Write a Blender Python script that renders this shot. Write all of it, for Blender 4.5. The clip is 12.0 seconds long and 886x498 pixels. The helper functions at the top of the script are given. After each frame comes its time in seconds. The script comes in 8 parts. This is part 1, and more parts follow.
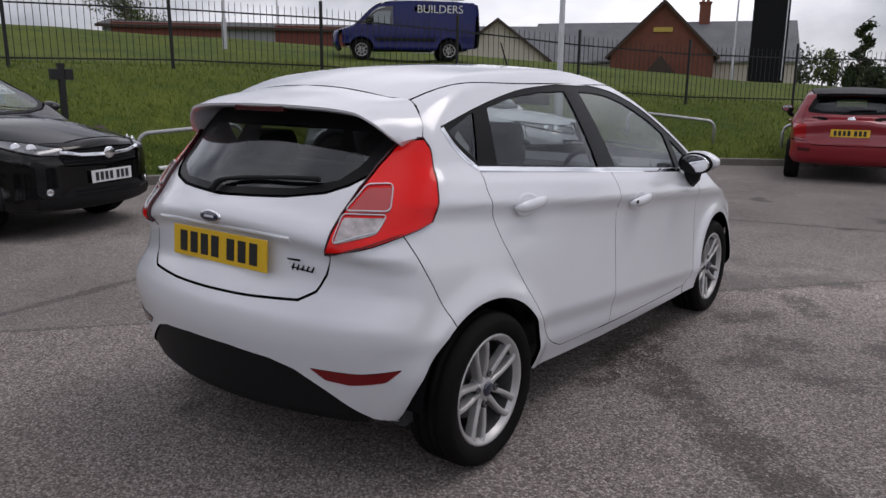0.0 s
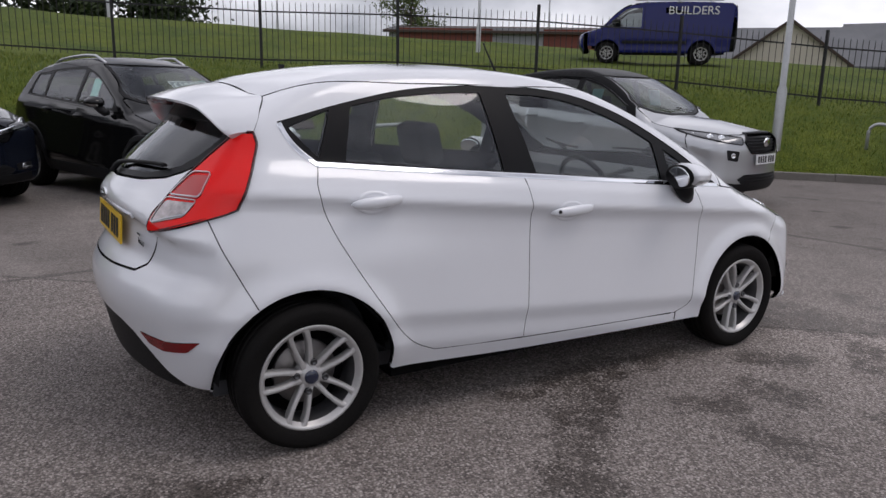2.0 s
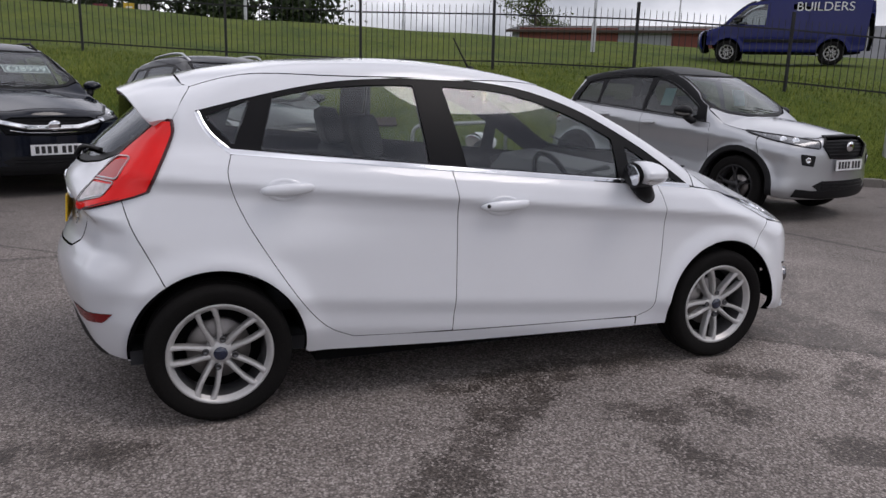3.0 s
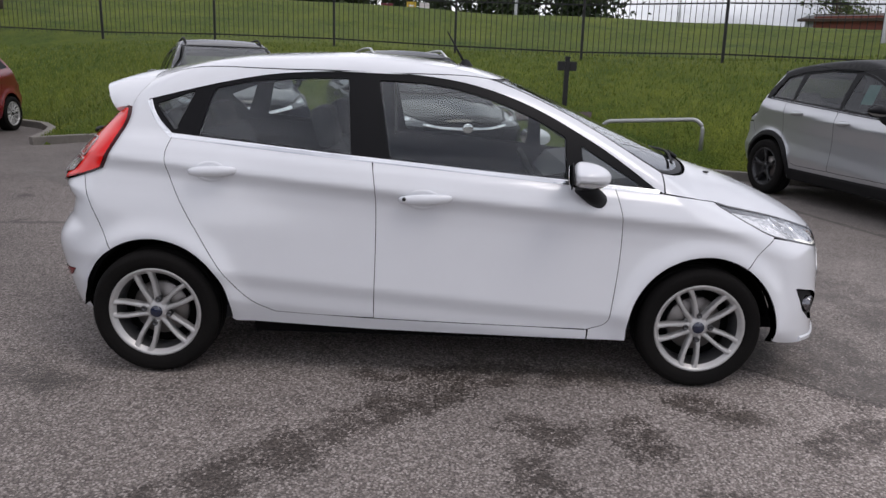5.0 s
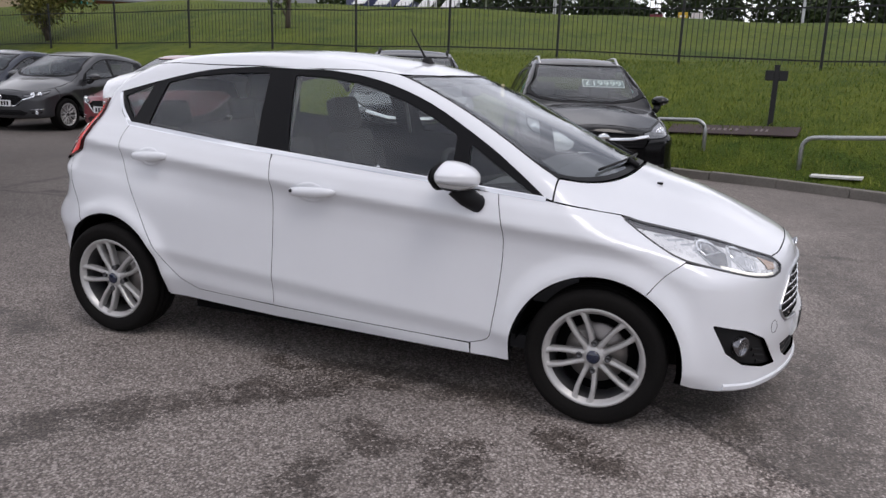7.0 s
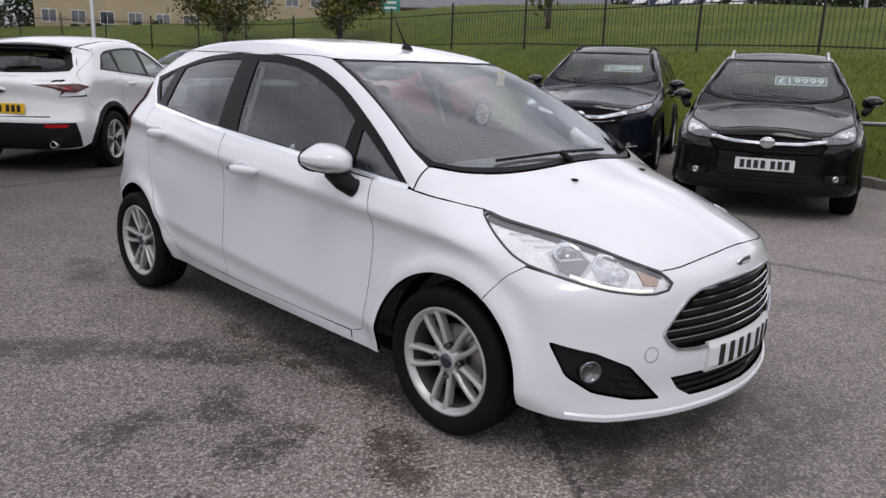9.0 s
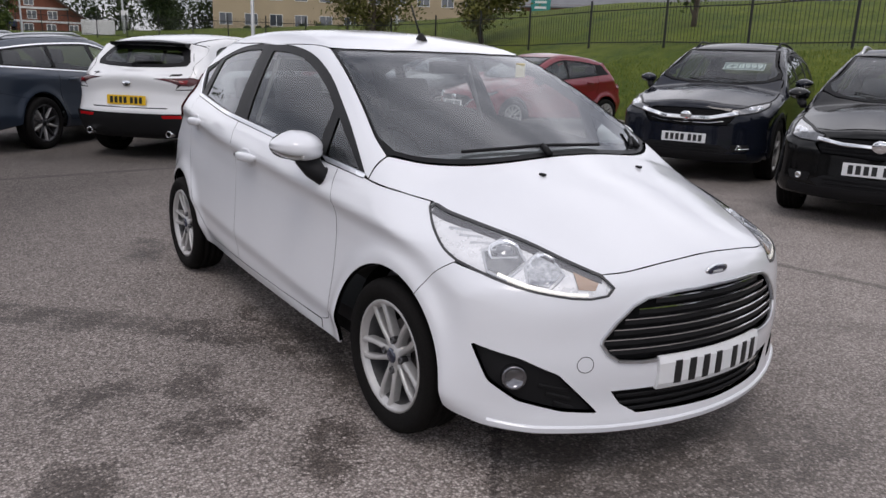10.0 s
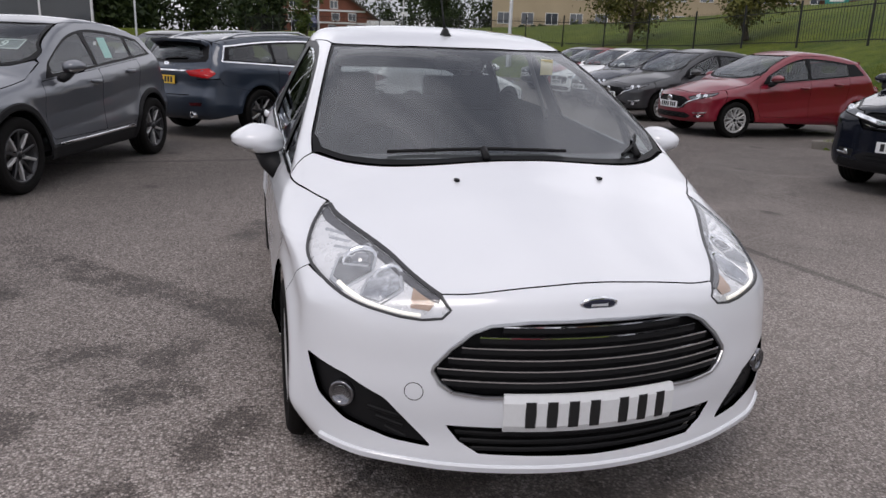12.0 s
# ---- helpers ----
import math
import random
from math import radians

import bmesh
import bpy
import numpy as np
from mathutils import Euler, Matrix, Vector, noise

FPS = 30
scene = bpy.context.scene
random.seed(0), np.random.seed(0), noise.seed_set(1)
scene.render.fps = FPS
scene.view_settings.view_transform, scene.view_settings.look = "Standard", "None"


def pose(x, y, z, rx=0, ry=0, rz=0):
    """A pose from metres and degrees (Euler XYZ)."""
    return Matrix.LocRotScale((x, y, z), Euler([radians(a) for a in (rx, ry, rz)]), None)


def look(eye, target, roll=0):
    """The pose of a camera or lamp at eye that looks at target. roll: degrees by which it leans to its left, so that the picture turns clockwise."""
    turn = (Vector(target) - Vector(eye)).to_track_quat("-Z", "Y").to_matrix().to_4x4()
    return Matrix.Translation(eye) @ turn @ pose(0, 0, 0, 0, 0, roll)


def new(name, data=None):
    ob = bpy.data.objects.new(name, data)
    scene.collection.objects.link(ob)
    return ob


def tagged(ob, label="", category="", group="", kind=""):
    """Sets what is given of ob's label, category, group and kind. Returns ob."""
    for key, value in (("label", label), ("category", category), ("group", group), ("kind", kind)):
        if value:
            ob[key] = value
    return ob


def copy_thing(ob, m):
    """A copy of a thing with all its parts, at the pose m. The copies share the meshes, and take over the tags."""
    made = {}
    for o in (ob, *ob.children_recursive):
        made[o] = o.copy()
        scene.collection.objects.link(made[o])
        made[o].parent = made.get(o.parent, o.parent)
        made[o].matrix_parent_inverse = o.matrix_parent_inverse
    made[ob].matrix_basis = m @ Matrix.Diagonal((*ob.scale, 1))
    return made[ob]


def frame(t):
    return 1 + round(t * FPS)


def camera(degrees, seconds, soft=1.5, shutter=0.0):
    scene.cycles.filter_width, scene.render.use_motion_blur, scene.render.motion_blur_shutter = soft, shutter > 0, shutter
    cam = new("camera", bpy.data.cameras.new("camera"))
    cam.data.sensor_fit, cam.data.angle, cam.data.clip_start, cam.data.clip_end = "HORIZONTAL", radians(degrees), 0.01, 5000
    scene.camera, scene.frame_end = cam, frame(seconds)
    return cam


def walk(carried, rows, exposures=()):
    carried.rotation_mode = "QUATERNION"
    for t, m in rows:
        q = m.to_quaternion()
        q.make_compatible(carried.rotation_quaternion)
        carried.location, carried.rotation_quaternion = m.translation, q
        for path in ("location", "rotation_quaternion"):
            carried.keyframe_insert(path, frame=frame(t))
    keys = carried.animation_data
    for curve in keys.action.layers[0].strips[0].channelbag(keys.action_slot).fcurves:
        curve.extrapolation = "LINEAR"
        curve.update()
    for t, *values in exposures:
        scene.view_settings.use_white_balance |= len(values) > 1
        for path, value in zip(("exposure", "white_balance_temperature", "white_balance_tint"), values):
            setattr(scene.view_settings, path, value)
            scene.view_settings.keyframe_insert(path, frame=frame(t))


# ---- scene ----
cam = camera(61.0, 12.0)
PATH = [
    (0, (2.221, -3.417, 1.373), (1.052, -1.85, 0.948), 0.6),
    (0.5, (2.51, -3.134, 1.362), (1.195, -1.687, 0.939), 0.7),
    (1, (2.81, -2.891, 1.341), (1.37, -1.566, 0.926), 1.0),
    (1.5, (3.108, -2.615, 1.377), (1.555, -1.43, 0.953), 1.3),
    (2, (3.338, -2.257, 1.386), (1.683, -1.219, 0.957), 1.5),
    (2.5, (3.61, -1.886, 1.366), (1.868, -0.997, 0.949), 1.6),
    (3, (3.764, -1.503, 1.378), (1.956, -0.767, 0.941), 1.8),
    (5, (4.087, 0.013, 1.427), (2.144, 0.038, 0.951), 2.0),
    (5.5, (4.06, 0.466, 1.437), (2.125, 0.299, 0.961), 1.9),
    (6, (3.932, 0.879, 1.402), (2.02, 0.532, 0.928), 1.9),
    (6.5, (3.826, 1.286, 1.384), (1.954, 0.76, 0.916), 1.9),
    (7, (3.704, 1.681, 1.4), (1.886, 0.989, 0.935), 2.0),
    (7.5, (3.495, 2.031, 1.384), (1.744, 1.184, 0.919), 2.1),
    (9.5, (2.458, 3.265, 1.364), (1.187, 1.801, 0.875), 1.9),
    (10, (2.149, 3.431, 1.348), (1.027, 1.85, 0.853), 2.0),
    (10.5, (1.826, 3.552, 1.364), (0.858, 1.876, 0.859), 2.1),
    (11, (1.486, 3.686, 1.366), (0.681, 1.928, 0.857), 2.2),
    (11.5, (1.182, 3.746, 1.363), (0.542, 1.924, 0.844), 2.0),
    (12, (0.942, 3.809, 1.377), (0.448, 1.943, 0.855), 2.0),
]
walk(cam, [(t, look(eye, target, roll)) for t, eye, target, roll in PATH],
     exposures=[(0, -0.26, 6500, 17), (2.5, -0.16, 6500, 17), (5.2, 0.04, 6500, 16), (7.0, 0.09, 6500, 16), (9.5, 0.05, 6550, 16), (12, 0.0, 6600, 16)])

# ---- sky and sun ----
SUN_AZ, SUN_EL = radians(52), radians(60)
world = bpy.data.worlds.new("overcast_sky")
scene.world = world
world.use_nodes = True
wn, wl = world.node_tree.nodes, world.node_tree.links
wn.clear()
w_out = wn.new("ShaderNodeOutputWorld")
w_bg = wn.new("ShaderNodeBackground")
w_sky = wn.new("ShaderNodeTexSky")
w_sky.sky_type, w_sky.sun_disc = "NISHITA", False
w_sky.sun_elevation, w_sky.sun_rotation = SUN_EL, radians(90) - SUN_AZ
w_co = wn.new("ShaderNodeTexCoord")
w_map = wn.new("ShaderNodeMapping")
w_map.inputs["Scale"].default_value = (1.0, 1.0, 1.9)
w_n1 = wn.new("ShaderNodeTexNoise")
w_n1.inputs["Scale"].default_value, w_n1.inputs["Detail"].default_value, w_n1.inputs["Roughness"].default_value = 2.6, 6, 0.52
w_r1 = wn.new("ShaderNodeValToRGB")
w_r1.color_ramp.elements[0].position, w_r1.color_ramp.elements[1].position = 0.36, 0.66
w_r1.color_ramp.elements[0].color, w_r1.color_ramp.elements[1].color = (3.2, 3.4, 3.8, 1), (11.0, 11.3, 11.7, 1)
w_mix = wn.new("ShaderNodeMixRGB")
w_mix.inputs["Fac"].default_value = 0.88
wl.new(w_co.outputs["Generated"], w_map.inputs["Vector"])
wl.new(w_map.outputs["Vector"], w_n1.inputs["Vector"])
wl.new(w_n1.outputs["Fac"], w_r1.inputs["Fac"])
wl.new(w_sky.outputs["Color"], w_mix.inputs["Color1"])
wl.new(w_r1.outputs["Color"], w_mix.inputs["Color2"])
wl.new(w_mix.outputs["Color"], w_bg.inputs["Color"])
wl.new(w_bg.outputs["Background"], w_out.inputs["Surface"])
w_bg.inputs["Strength"].default_value = 0.130
sun = new("sun", bpy.data.lights.new("sun", "SUN"))
sun.data.energy, sun.data.angle, sun.data.color = 0.85, radians(25), (1.0, 0.96, 0.9)
sun.matrix_world = look((0, 0, 30), (-30 * math.cos(SUN_AZ), -30 * math.sin(SUN_AZ), 30 - 30 * math.tan(SUN_EL)))

# ---- materials ----
MATS = {}


def nodes_of(name):
    m = bpy.data.materials.new(name)
    m.use_nodes = True
    nt = m.node_tree
    return m, nt.nodes, nt.links, nt.nodes["Principled BSDF"]


def put(bs, **kw):
    names = {"color": "Base Color", "rough": "Roughness", "metal": "Metallic", "coat": "Coat Weight", "coat_rough": "Coat Roughness",
             "trans": "Transmission Weight", "ior": "IOR", "spec": "Specular IOR Level", "emit": "Emission Color", "emit_power": "Emission Strength",
             "alpha": "Alpha"}
    for k, v in kw.items():
        bs.inputs[names[k]].default_value = (*v, 1) if isinstance(v, tuple) else v


def surface(name, color, rough=0.5, metal=0.0, vary=0.12, scale=6.0, fine=60.0, bump=0.0, coat=0.0, coat_rough=0.05, spec=0.5, dark=None):
    """A surface whose colour and gloss vary at two scales."""
    if name in MATS:
        return MATS[name]
    m, n, l, bs = nodes_of(name)
    put(bs, color=color, rough=rough, metal=metal, coat=coat, coat_rough=coat_rough, spec=spec)
    co = n.new("ShaderNodeTexCoord")
    big, small = n.new("ShaderNodeTexNoise"), n.new("ShaderNodeTexNoise")
    big.inputs["Scale"].default_value, small.inputs["Scale"].default_value = scale, fine
    big.inputs["Detail"].default_value, small.inputs["Detail"].default_value = 4, 3
    add = n.new("ShaderNodeMath")
    add.operation = "ADD"
    mul = n.new("ShaderNodeMapRange")
    mul.inputs["From Min"].default_value, mul.inputs["From Max"].default_value = 0.6, 1.4
    mix = n.new("ShaderNodeMixRGB")
    lo = dark or tuple(c * (1 - vary) for c in color)
    mix.inputs["Color1"].default_value, mix.inputs["Color2"].default_value = (*lo, 1), (*[min(1, c * (1 + vary * 0.6)) for c in color], 1)
    for t in (big, small):
        l.new(co.outputs["Object"], t.inputs["Vector"])
    l.new(big.outputs["Fac"], add.inputs[0])
    l.new(small.outputs["Fac"], add.inputs[1])
    l.new(add.outputs[0], mul.inputs["Value"])
    l.new(mul.outputs["Result"], mix.inputs["Fac"])
    l.new(mix.outputs["Color"], bs.inputs["Base Color"])
    rr = n.new("ShaderNodeMapRange")
    rr.inputs["To Min"].default_value, rr.inputs["To Max"].default_value = max(0.0, rough * 0.8), min(1.0, rough * 1.2)
    l.new(small.outputs["Fac"], rr.inputs["Value"])
    l.new(rr.outputs["Result"], bs.inputs["Roughness"])
    if bump:
        b = n.new("ShaderNodeBump")
        b.inputs["Strength"].default_value, b.inputs["Distance"].default_value = 0.5, bump
        l.new(small.outputs["Fac"], b.inputs["Height"])
        l.new(b.outputs["Normal"], bs.inputs["Normal"])
    MATS[name] = m
    return m


def car_paint(name, color, metal=0.0, rough=0.32, coat=1.0, spec=0.5):
    """Lacquered paint: faint dust and water marks in the gloss, fine orange peel."""
    if name in MATS:
        return MATS[name]
    m, n, l, bs = nodes_of(name)
    put(bs, color=color, rough=rough, metal=metal, coat=coat, coat_rough=0.04, spec=spec)
    co = n.new("ShaderNodeTexCoord")
    dust, peel = n.new("ShaderNodeTexNoise"), n.new("ShaderNodeTexNoise")
    dust.inputs["Scale"].default_value, dust.inputs["Detail"].default_value = 3.5, 8
    peel.inputs["Scale"].default_value = 160
    mix = n.new("ShaderNodeMixRGB")
    mix.inputs["Color1"].default_value, mix.inputs["Color2"].default_value = (*color, 1), (*[c * 0.93 + 0.006 for c in color], 1)
    gl = n.new("ShaderNodeMapRange")
    gl.inputs["From Min"].default_value, gl.inputs["From Max"].default_value = 0.4, 0.75
    gl.inputs["To Min"].default_value, gl.inputs["To Max"].default_value = 0.03, 0.13
    b = n.new("ShaderNodeBump")
    b.inputs["Strength"].default_value, b.inputs["Distance"].default_value = 0.04, 0.002
    for t in (dust, peel):
        l.new(co.outputs["Object"], t.inputs["Vector"])
    l.new(dust.outputs["Fac"], mix.inputs["Fac"])
    l.new(mix.outputs["Color"], bs.inputs["Base Color"])
    l.new(dust.outputs["Fac"], gl.inputs["Value"])
    l.new(gl.outputs["Result"], bs.inputs["Coat Roughness"])
    l.new(peel.outputs["Fac"], b.inputs["Height"])
    l.new(b.outputs["Normal"], bs.inputs["Coat Normal"])
    MATS[name] = m
    return m


def clear_glass(name, tint, rough=0.0, gloss=0.12):
    """Thin car glass: mostly see-through, with a mirror gloss that grows at a slant."""
    if name in MATS:
        return MATS[name]
    m, n, l, bs = nodes_of(name)
    n.remove(bs)
    out = n["Material Output"]
    tr, gl, mix, fr = n.new("ShaderNodeBsdfTransparent"), n.new("ShaderNodeBsdfGlossy"), n.new("ShaderNodeMixShader"), n.new("ShaderNodeLayerWeight")
    fr.inputs["Blend"].default_value = 0.5
    pw, ml, ad = n.new("ShaderNodeMath"), n.new("ShaderNodeMath"), n.new("ShaderNodeMath")
    pw.operation, ml.operation, ad.operation = "POWER", "MULTIPLY", "ADD"
    pw.inputs[1].default_value, ml.inputs[1].default_value, ad.inputs[1].default_value = 5.0, 1.0 - gloss, gloss
    tr.inputs["Color"].default_value = (*tint, 1)
    gl.inputs["Roughness"].default_value = rough
    gl.inputs["Color"].default_value = (0.95, 0.97, 1.0, 1)
    l.new(fr.outputs["Facing"], pw.inputs[0])
    l.new(pw.outputs[0], ml.inputs[0])
    l.new(ml.outputs[0], ad.inputs[0])
    l.new(ad.outputs[0], mix.inputs["Fac"])
    l.new(tr.outputs["BSDF"], mix.inputs[1])
    l.new(gl.outputs["BSDF"], mix.inputs[2])
    l.new(mix.outputs["Shader"], out.inputs["Surface"])
    MATS[name] = m
    return m


def lens_plastic(name, color, rough=0.08, trans=0.35, emit=0.0):
    if name in MATS:
        return MATS[name]
    m, n, l, bs = nodes_of(name)
    put(bs, color=color, rough=rough, trans=trans, ior=1.49, coat=0.0, spec=0.35)
    co, wv = n.new("ShaderNodeTexCoord"), n.new("ShaderNodeTexWave")
    wv.inputs["Scale"].default_value, wv.bands_direction = 38, "Z"
    b = n.new("ShaderNodeBump")
    b.inputs["Strength"].default_value, b.inputs["Distance"].default_value = 0.12, 0.001
    l.new(co.outputs["Object"], wv.inputs["Vector"])
    l.new(wv.outputs["Fac"], b.inputs["Height"])
    l.new(b.outputs["Normal"], bs.inputs["Normal"])
    if emit:
        put(bs, emit=color, emit_power=emit)
    MATS[name] = m
    return m


WHITE = car_paint("white_paint", (0.75, 0.765, 0.80))
BLACK_GLOSS = surface("gloss_black_trim", (0.005, 0.005, 0.006), 0.4, spec=0.14)
BLACK_PLASTIC = surface("black_plastic", (0.009, 0.009, 0.010), 0.55, bump=0.0006, fine=300, spec=0.2)
SEAM = surface("seam_rubber", (0.004, 0.004, 0.0045), 0.9, spec=0.1)
CABIN = surface("cabin_fabric", (0.034, 0.035, 0.040), 0.85, bump=0.001, fine=220)
CABIN_GREY = surface("cabin_plastic_grey", (0.06, 0.06, 0.065), 0.6)
CHROME = surface("chrome", (0.82, 0.83, 0.85), 0.07, 1.0, vary=0.04)
SATIN = surface("satin_silver", (0.55, 0.56, 0.58), 0.3, 1.0, vary=0.06)
ALLOY = surface("alloy_silver", (0.50, 0.495, 0.49), 0.42, 0.45, vary=0.12, coat=0.25)
ALLOY_DARK = surface("alloy_dark", (0.03, 0.03, 0.033), 0.35, 0.5, vary=0.1, coat=0.4)
TYRE = surface("tyre_rubber", (0.006, 0.0057, 0.0057), 0.8, bump=0.001, fine=150, dark=(0.010, 0.009, 0.0085), spec=0.1)
DISC = surface("brake_disc", (0.28, 0.26, 0.25), 0.4, 0.8)
GLASS = clear_glass("car_glass", (0.84, 0.88, 0.86), gloss=0.075)
SCREEN_GLASS = clear_glass("windscreen_glass", (0.82, 0.86, 0.85), gloss=0.13)
GLASS_DARK = clear_glass("privacy_glass", (0.34, 0.37, 0.37), gloss=0.06)
LENS_CLEAR = clear_glass("lamp_cover", (0.98, 0.98, 0.98), gloss=0.05)
LENS_RED = lens_plastic("red_lamp_plastic", (0.78, 0.008, 0.006), trans=0.0)
LENS_PINK = lens_plastic("pale_red_lamp_plastic", (0.55, 0.10, 0.10), trans=0.2)
LENS_AMBER = lens_plastic("amber_lamp_plastic", (0.62, 0.46, 0.36))
LENS_SMOKE = lens_plastic("smoked_lamp_plastic", (0.08, 0.012, 0.015))
DRL = lens_plastic("day_lamp_strip", (0.95, 0.93, 0.85), emit=0.45, trans=0.0)
PLATE_Y = surface("yellow_plate", (0.75, 0.47, 0.02), 0.35, vary=0.06)
PLATE_W = surface("white_plate", (0.72, 0.73, 0.74), 0.35, vary=0.06)
INK = surface("black_ink", (0.01, 0.01, 0.011), 0.5)
TEAL_PAPER = surface("teal_sticker", (0.30, 0.62, 0.56), 0.6)
BLUE_BADGE = surface("blue_enamel", (0.008, 0.014, 0.04), 0.15, coat=1.0)
PAPER = surface("paper_sticker", (0.62, 0.72, 0.70), 0.6)

# ---- building helpers ----
from mathutils.geometry import delaunay_2d_cdt


def mesh_part(name, verts, faces, mat, parent=None, label="", smooth=True, normals=None, mats=None, face_mats=None):
    me = bpy.data.meshes.new(name)
    me.from_pydata([tuple(v) for v in verts], [], faces)
    for m in (mats or [mat]):
        me.materials.append(m)
    if face_mats is not None:
        me.polygons.foreach_set("material_index", face_mats)
    me.polygons.foreach_set("use_smooth", [smooth] * len(faces))
    if normals is not None:
        me.normals_split_custom_set_from_vertices([tuple(n) for n in normals])
    me.update()
    ob = new(name, me)
    ob.parent = parent
    if label:
        tagged(ob, label)
    return ob


def part(name, bm, mat, parent=None, label="", smooth=False):
    """One bmesh as one mesh object under a thing or part."""
    me = bpy.data.meshes.new(name)
    bmesh.ops.recalc_face_normals(bm, faces=bm.faces)
    bm.to_mesh(me)
    bm.free()
    me.materials.append(mat)
    me.polygons.foreach_set("use_smooth", [smooth] * len(me.polygons))
    ob = new(name, me)
    ob.parent = parent
    if label:
        tagged(ob, label)
    return ob


def thing(name, m, label, category, group="", kind=""):
    e = new(name)
    e.empty_display_size = 0.2
    e.matrix_basis = m
    return tagged(e, label, category, group, kind)


def box(bm, c, s, bevel=0.0, m=None):
    """A box of centre c and size s, its edges rounded by bevel."""
    g = bmesh.ops.create_cube(bm, size=1.0, matrix=Matrix.Translation(c) @ Matrix.Diagonal((*s, 1)))
    if bevel:
        es = list({e for v in g["verts"] for e in v.link_edges})
        bmesh.ops.bevel(bm, geom=es, offset=bevel, segments=2, affect="EDGES", profile=0.6)
    return bm


def boxes(*items, bevel=0.0):
    bm = bmesh.new()
    for c, s in items:
        box(bm, c, s, bevel)
    return bm


def turned(profile, n=48, axis="x"):
    """Lathe of (radius, along) pairs round an axis."""
    v, f = [], []
    for r, a in profile:
        for i in range(n):
            t = 2 * math.pi * i / n
            v.append((a, r * math.cos(t), r * math.sin(t)) if axis == "x" else ((r * math.cos(t), a, r * math.sin(t)) if axis == "y" else (r * math.cos(t), r * math.sin(t), a)))
    for k in range(len(profile) - 1):
        for i in range(n):
            j = (i + 1) % n
            f.append((k * n + i, k * n + j, (k + 1) * n + j, (k + 1) * n + i))
    return v, f


def tube(points, r, n=8, close=False):
    """A round bar along points."""
    v, f = [], []
    P = [Vector(p) for p in points]
    m = len(P)
    for i, p in enumerate(P):
        d = (P[(i + 1) % m if close else min(i + 1, m - 1)] - P[(i - 1) % m if close else max(i - 1, 0)]).normalized()
        a = d.orthogonal().normalized() if abs(d.z) > 0.95 else d.cross(Vector((0, 0, 1))).normalized()
        b = d.cross(a)
        rr = r[i] if isinstance(r, (list, tuple)) else r
        for k in range(n):
            t = 2 * math.pi * k / n
            v.append(p + a * (rr * math.cos(t)) + b * (rr * math.sin(t)))
    for i in range(m if close else m - 1):
        for k in range(n):
            j = (i + 1) % m
            f.append((i * n + k, i * n + (k + 1) % n, j * n + (k + 1) % n, j * n + k))
    if not close:
        f.append(tuple(range(n))[::-1])
        f.append(tuple((m - 1) * n + k for k in range(n)))
    return v, f


def join(*pairs):
    v, f = [], []
    for a, b in pairs:
        o = len(v)
        v += [tuple(p) for p in a]
        f += [tuple(i + o for i in q) for q in b]
    return v, f


def bez(pts, n=10):
    """A smooth open curve through points (Catmull-Rom)."""
    P = [np.array(p, float) for p in pts]
    P = [2 * P[0] - P[1]] + P + [2 * P[-1] - P[-2]]
    out = []
    for i in range(1, len(P) - 2):
        a, b, c, d = P[i - 1:i + 3]
        for k in range(n):
            t = k / n
            out.append(0.5 * (2 * b + (c - a) * t + (2 * a - 5 * b + 4 * c - d) * t * t + (3 * b - a - 3 * c + d) * t ** 3))
    out.append(P[-2])
    return [tuple(p) for p in out]


def arc(cy, cz, r, a0, a1, n=20):
    return [(cy + r * math.cos(radians(a0 + (a1 - a0) * i / n)), cz + r * math.sin(radians(a0 + (a1 - a0) * i / n))) for i in range(n + 1)]


def resample(pts, step):
    P = np.array(pts, float)
    out = []
    for i in range(len(P)):
        a, b = P[i], P[(i + 1) % len(P)]
        k = max(1, int(np.ceil(np.linalg.norm(b - a) / step)))
        out += [a + (b - a) * j / k for j in range(k)]
    return np.array(out)


def area2(P):
    x, y = P[:, 0], P[:, 1]
    return 0.5 * np.sum(x * np.roll(y, -1) - np.roll(x, -1) * y)


def grow(P, d):
    """A closed outline moved outwards by d."""
    if area2(P) < 0:
        P = P[::-1]
    a, b = P - np.roll(P, 1, 0), np.roll(P, -1, 0) - P
    na = np.stack([a[:, 1], -a[:, 0]], 1) / (np.linalg.norm(a, axis=1, keepdims=True) + 1e-9)
    nb = np.stack([b[:, 1], -b[:, 0]], 1) / (np.linalg.norm(b, axis=1, keepdims=True) + 1e-9)
    n = na + nb
    n /= np.maximum(np.sum(n * n, 1, keepdims=True) / 2, 0.7)
    return P + n * d


def rounded(pts, r, n=5):
    """Corners of a closed outline rounded off by about r."""
    P = [np.array(p, float) for p in pts]
    out = []
    for i, p in enumerate(P):
        a, b = P[i - 1] - p, P[(i + 1) % len(P)] - p
        la, lb = np.linalg.norm(a), np.linalg.norm(b)
        k = min(r, la * 0.45, lb * 0.45)
        s, e = p + a / la * k, p + b / lb * k
        for j in range(n + 1):
            t = j / n
            out.append(tuple(s * (1 - t) ** 2 + 2 * p * t * (1 - t) + e * t * t))
    return out


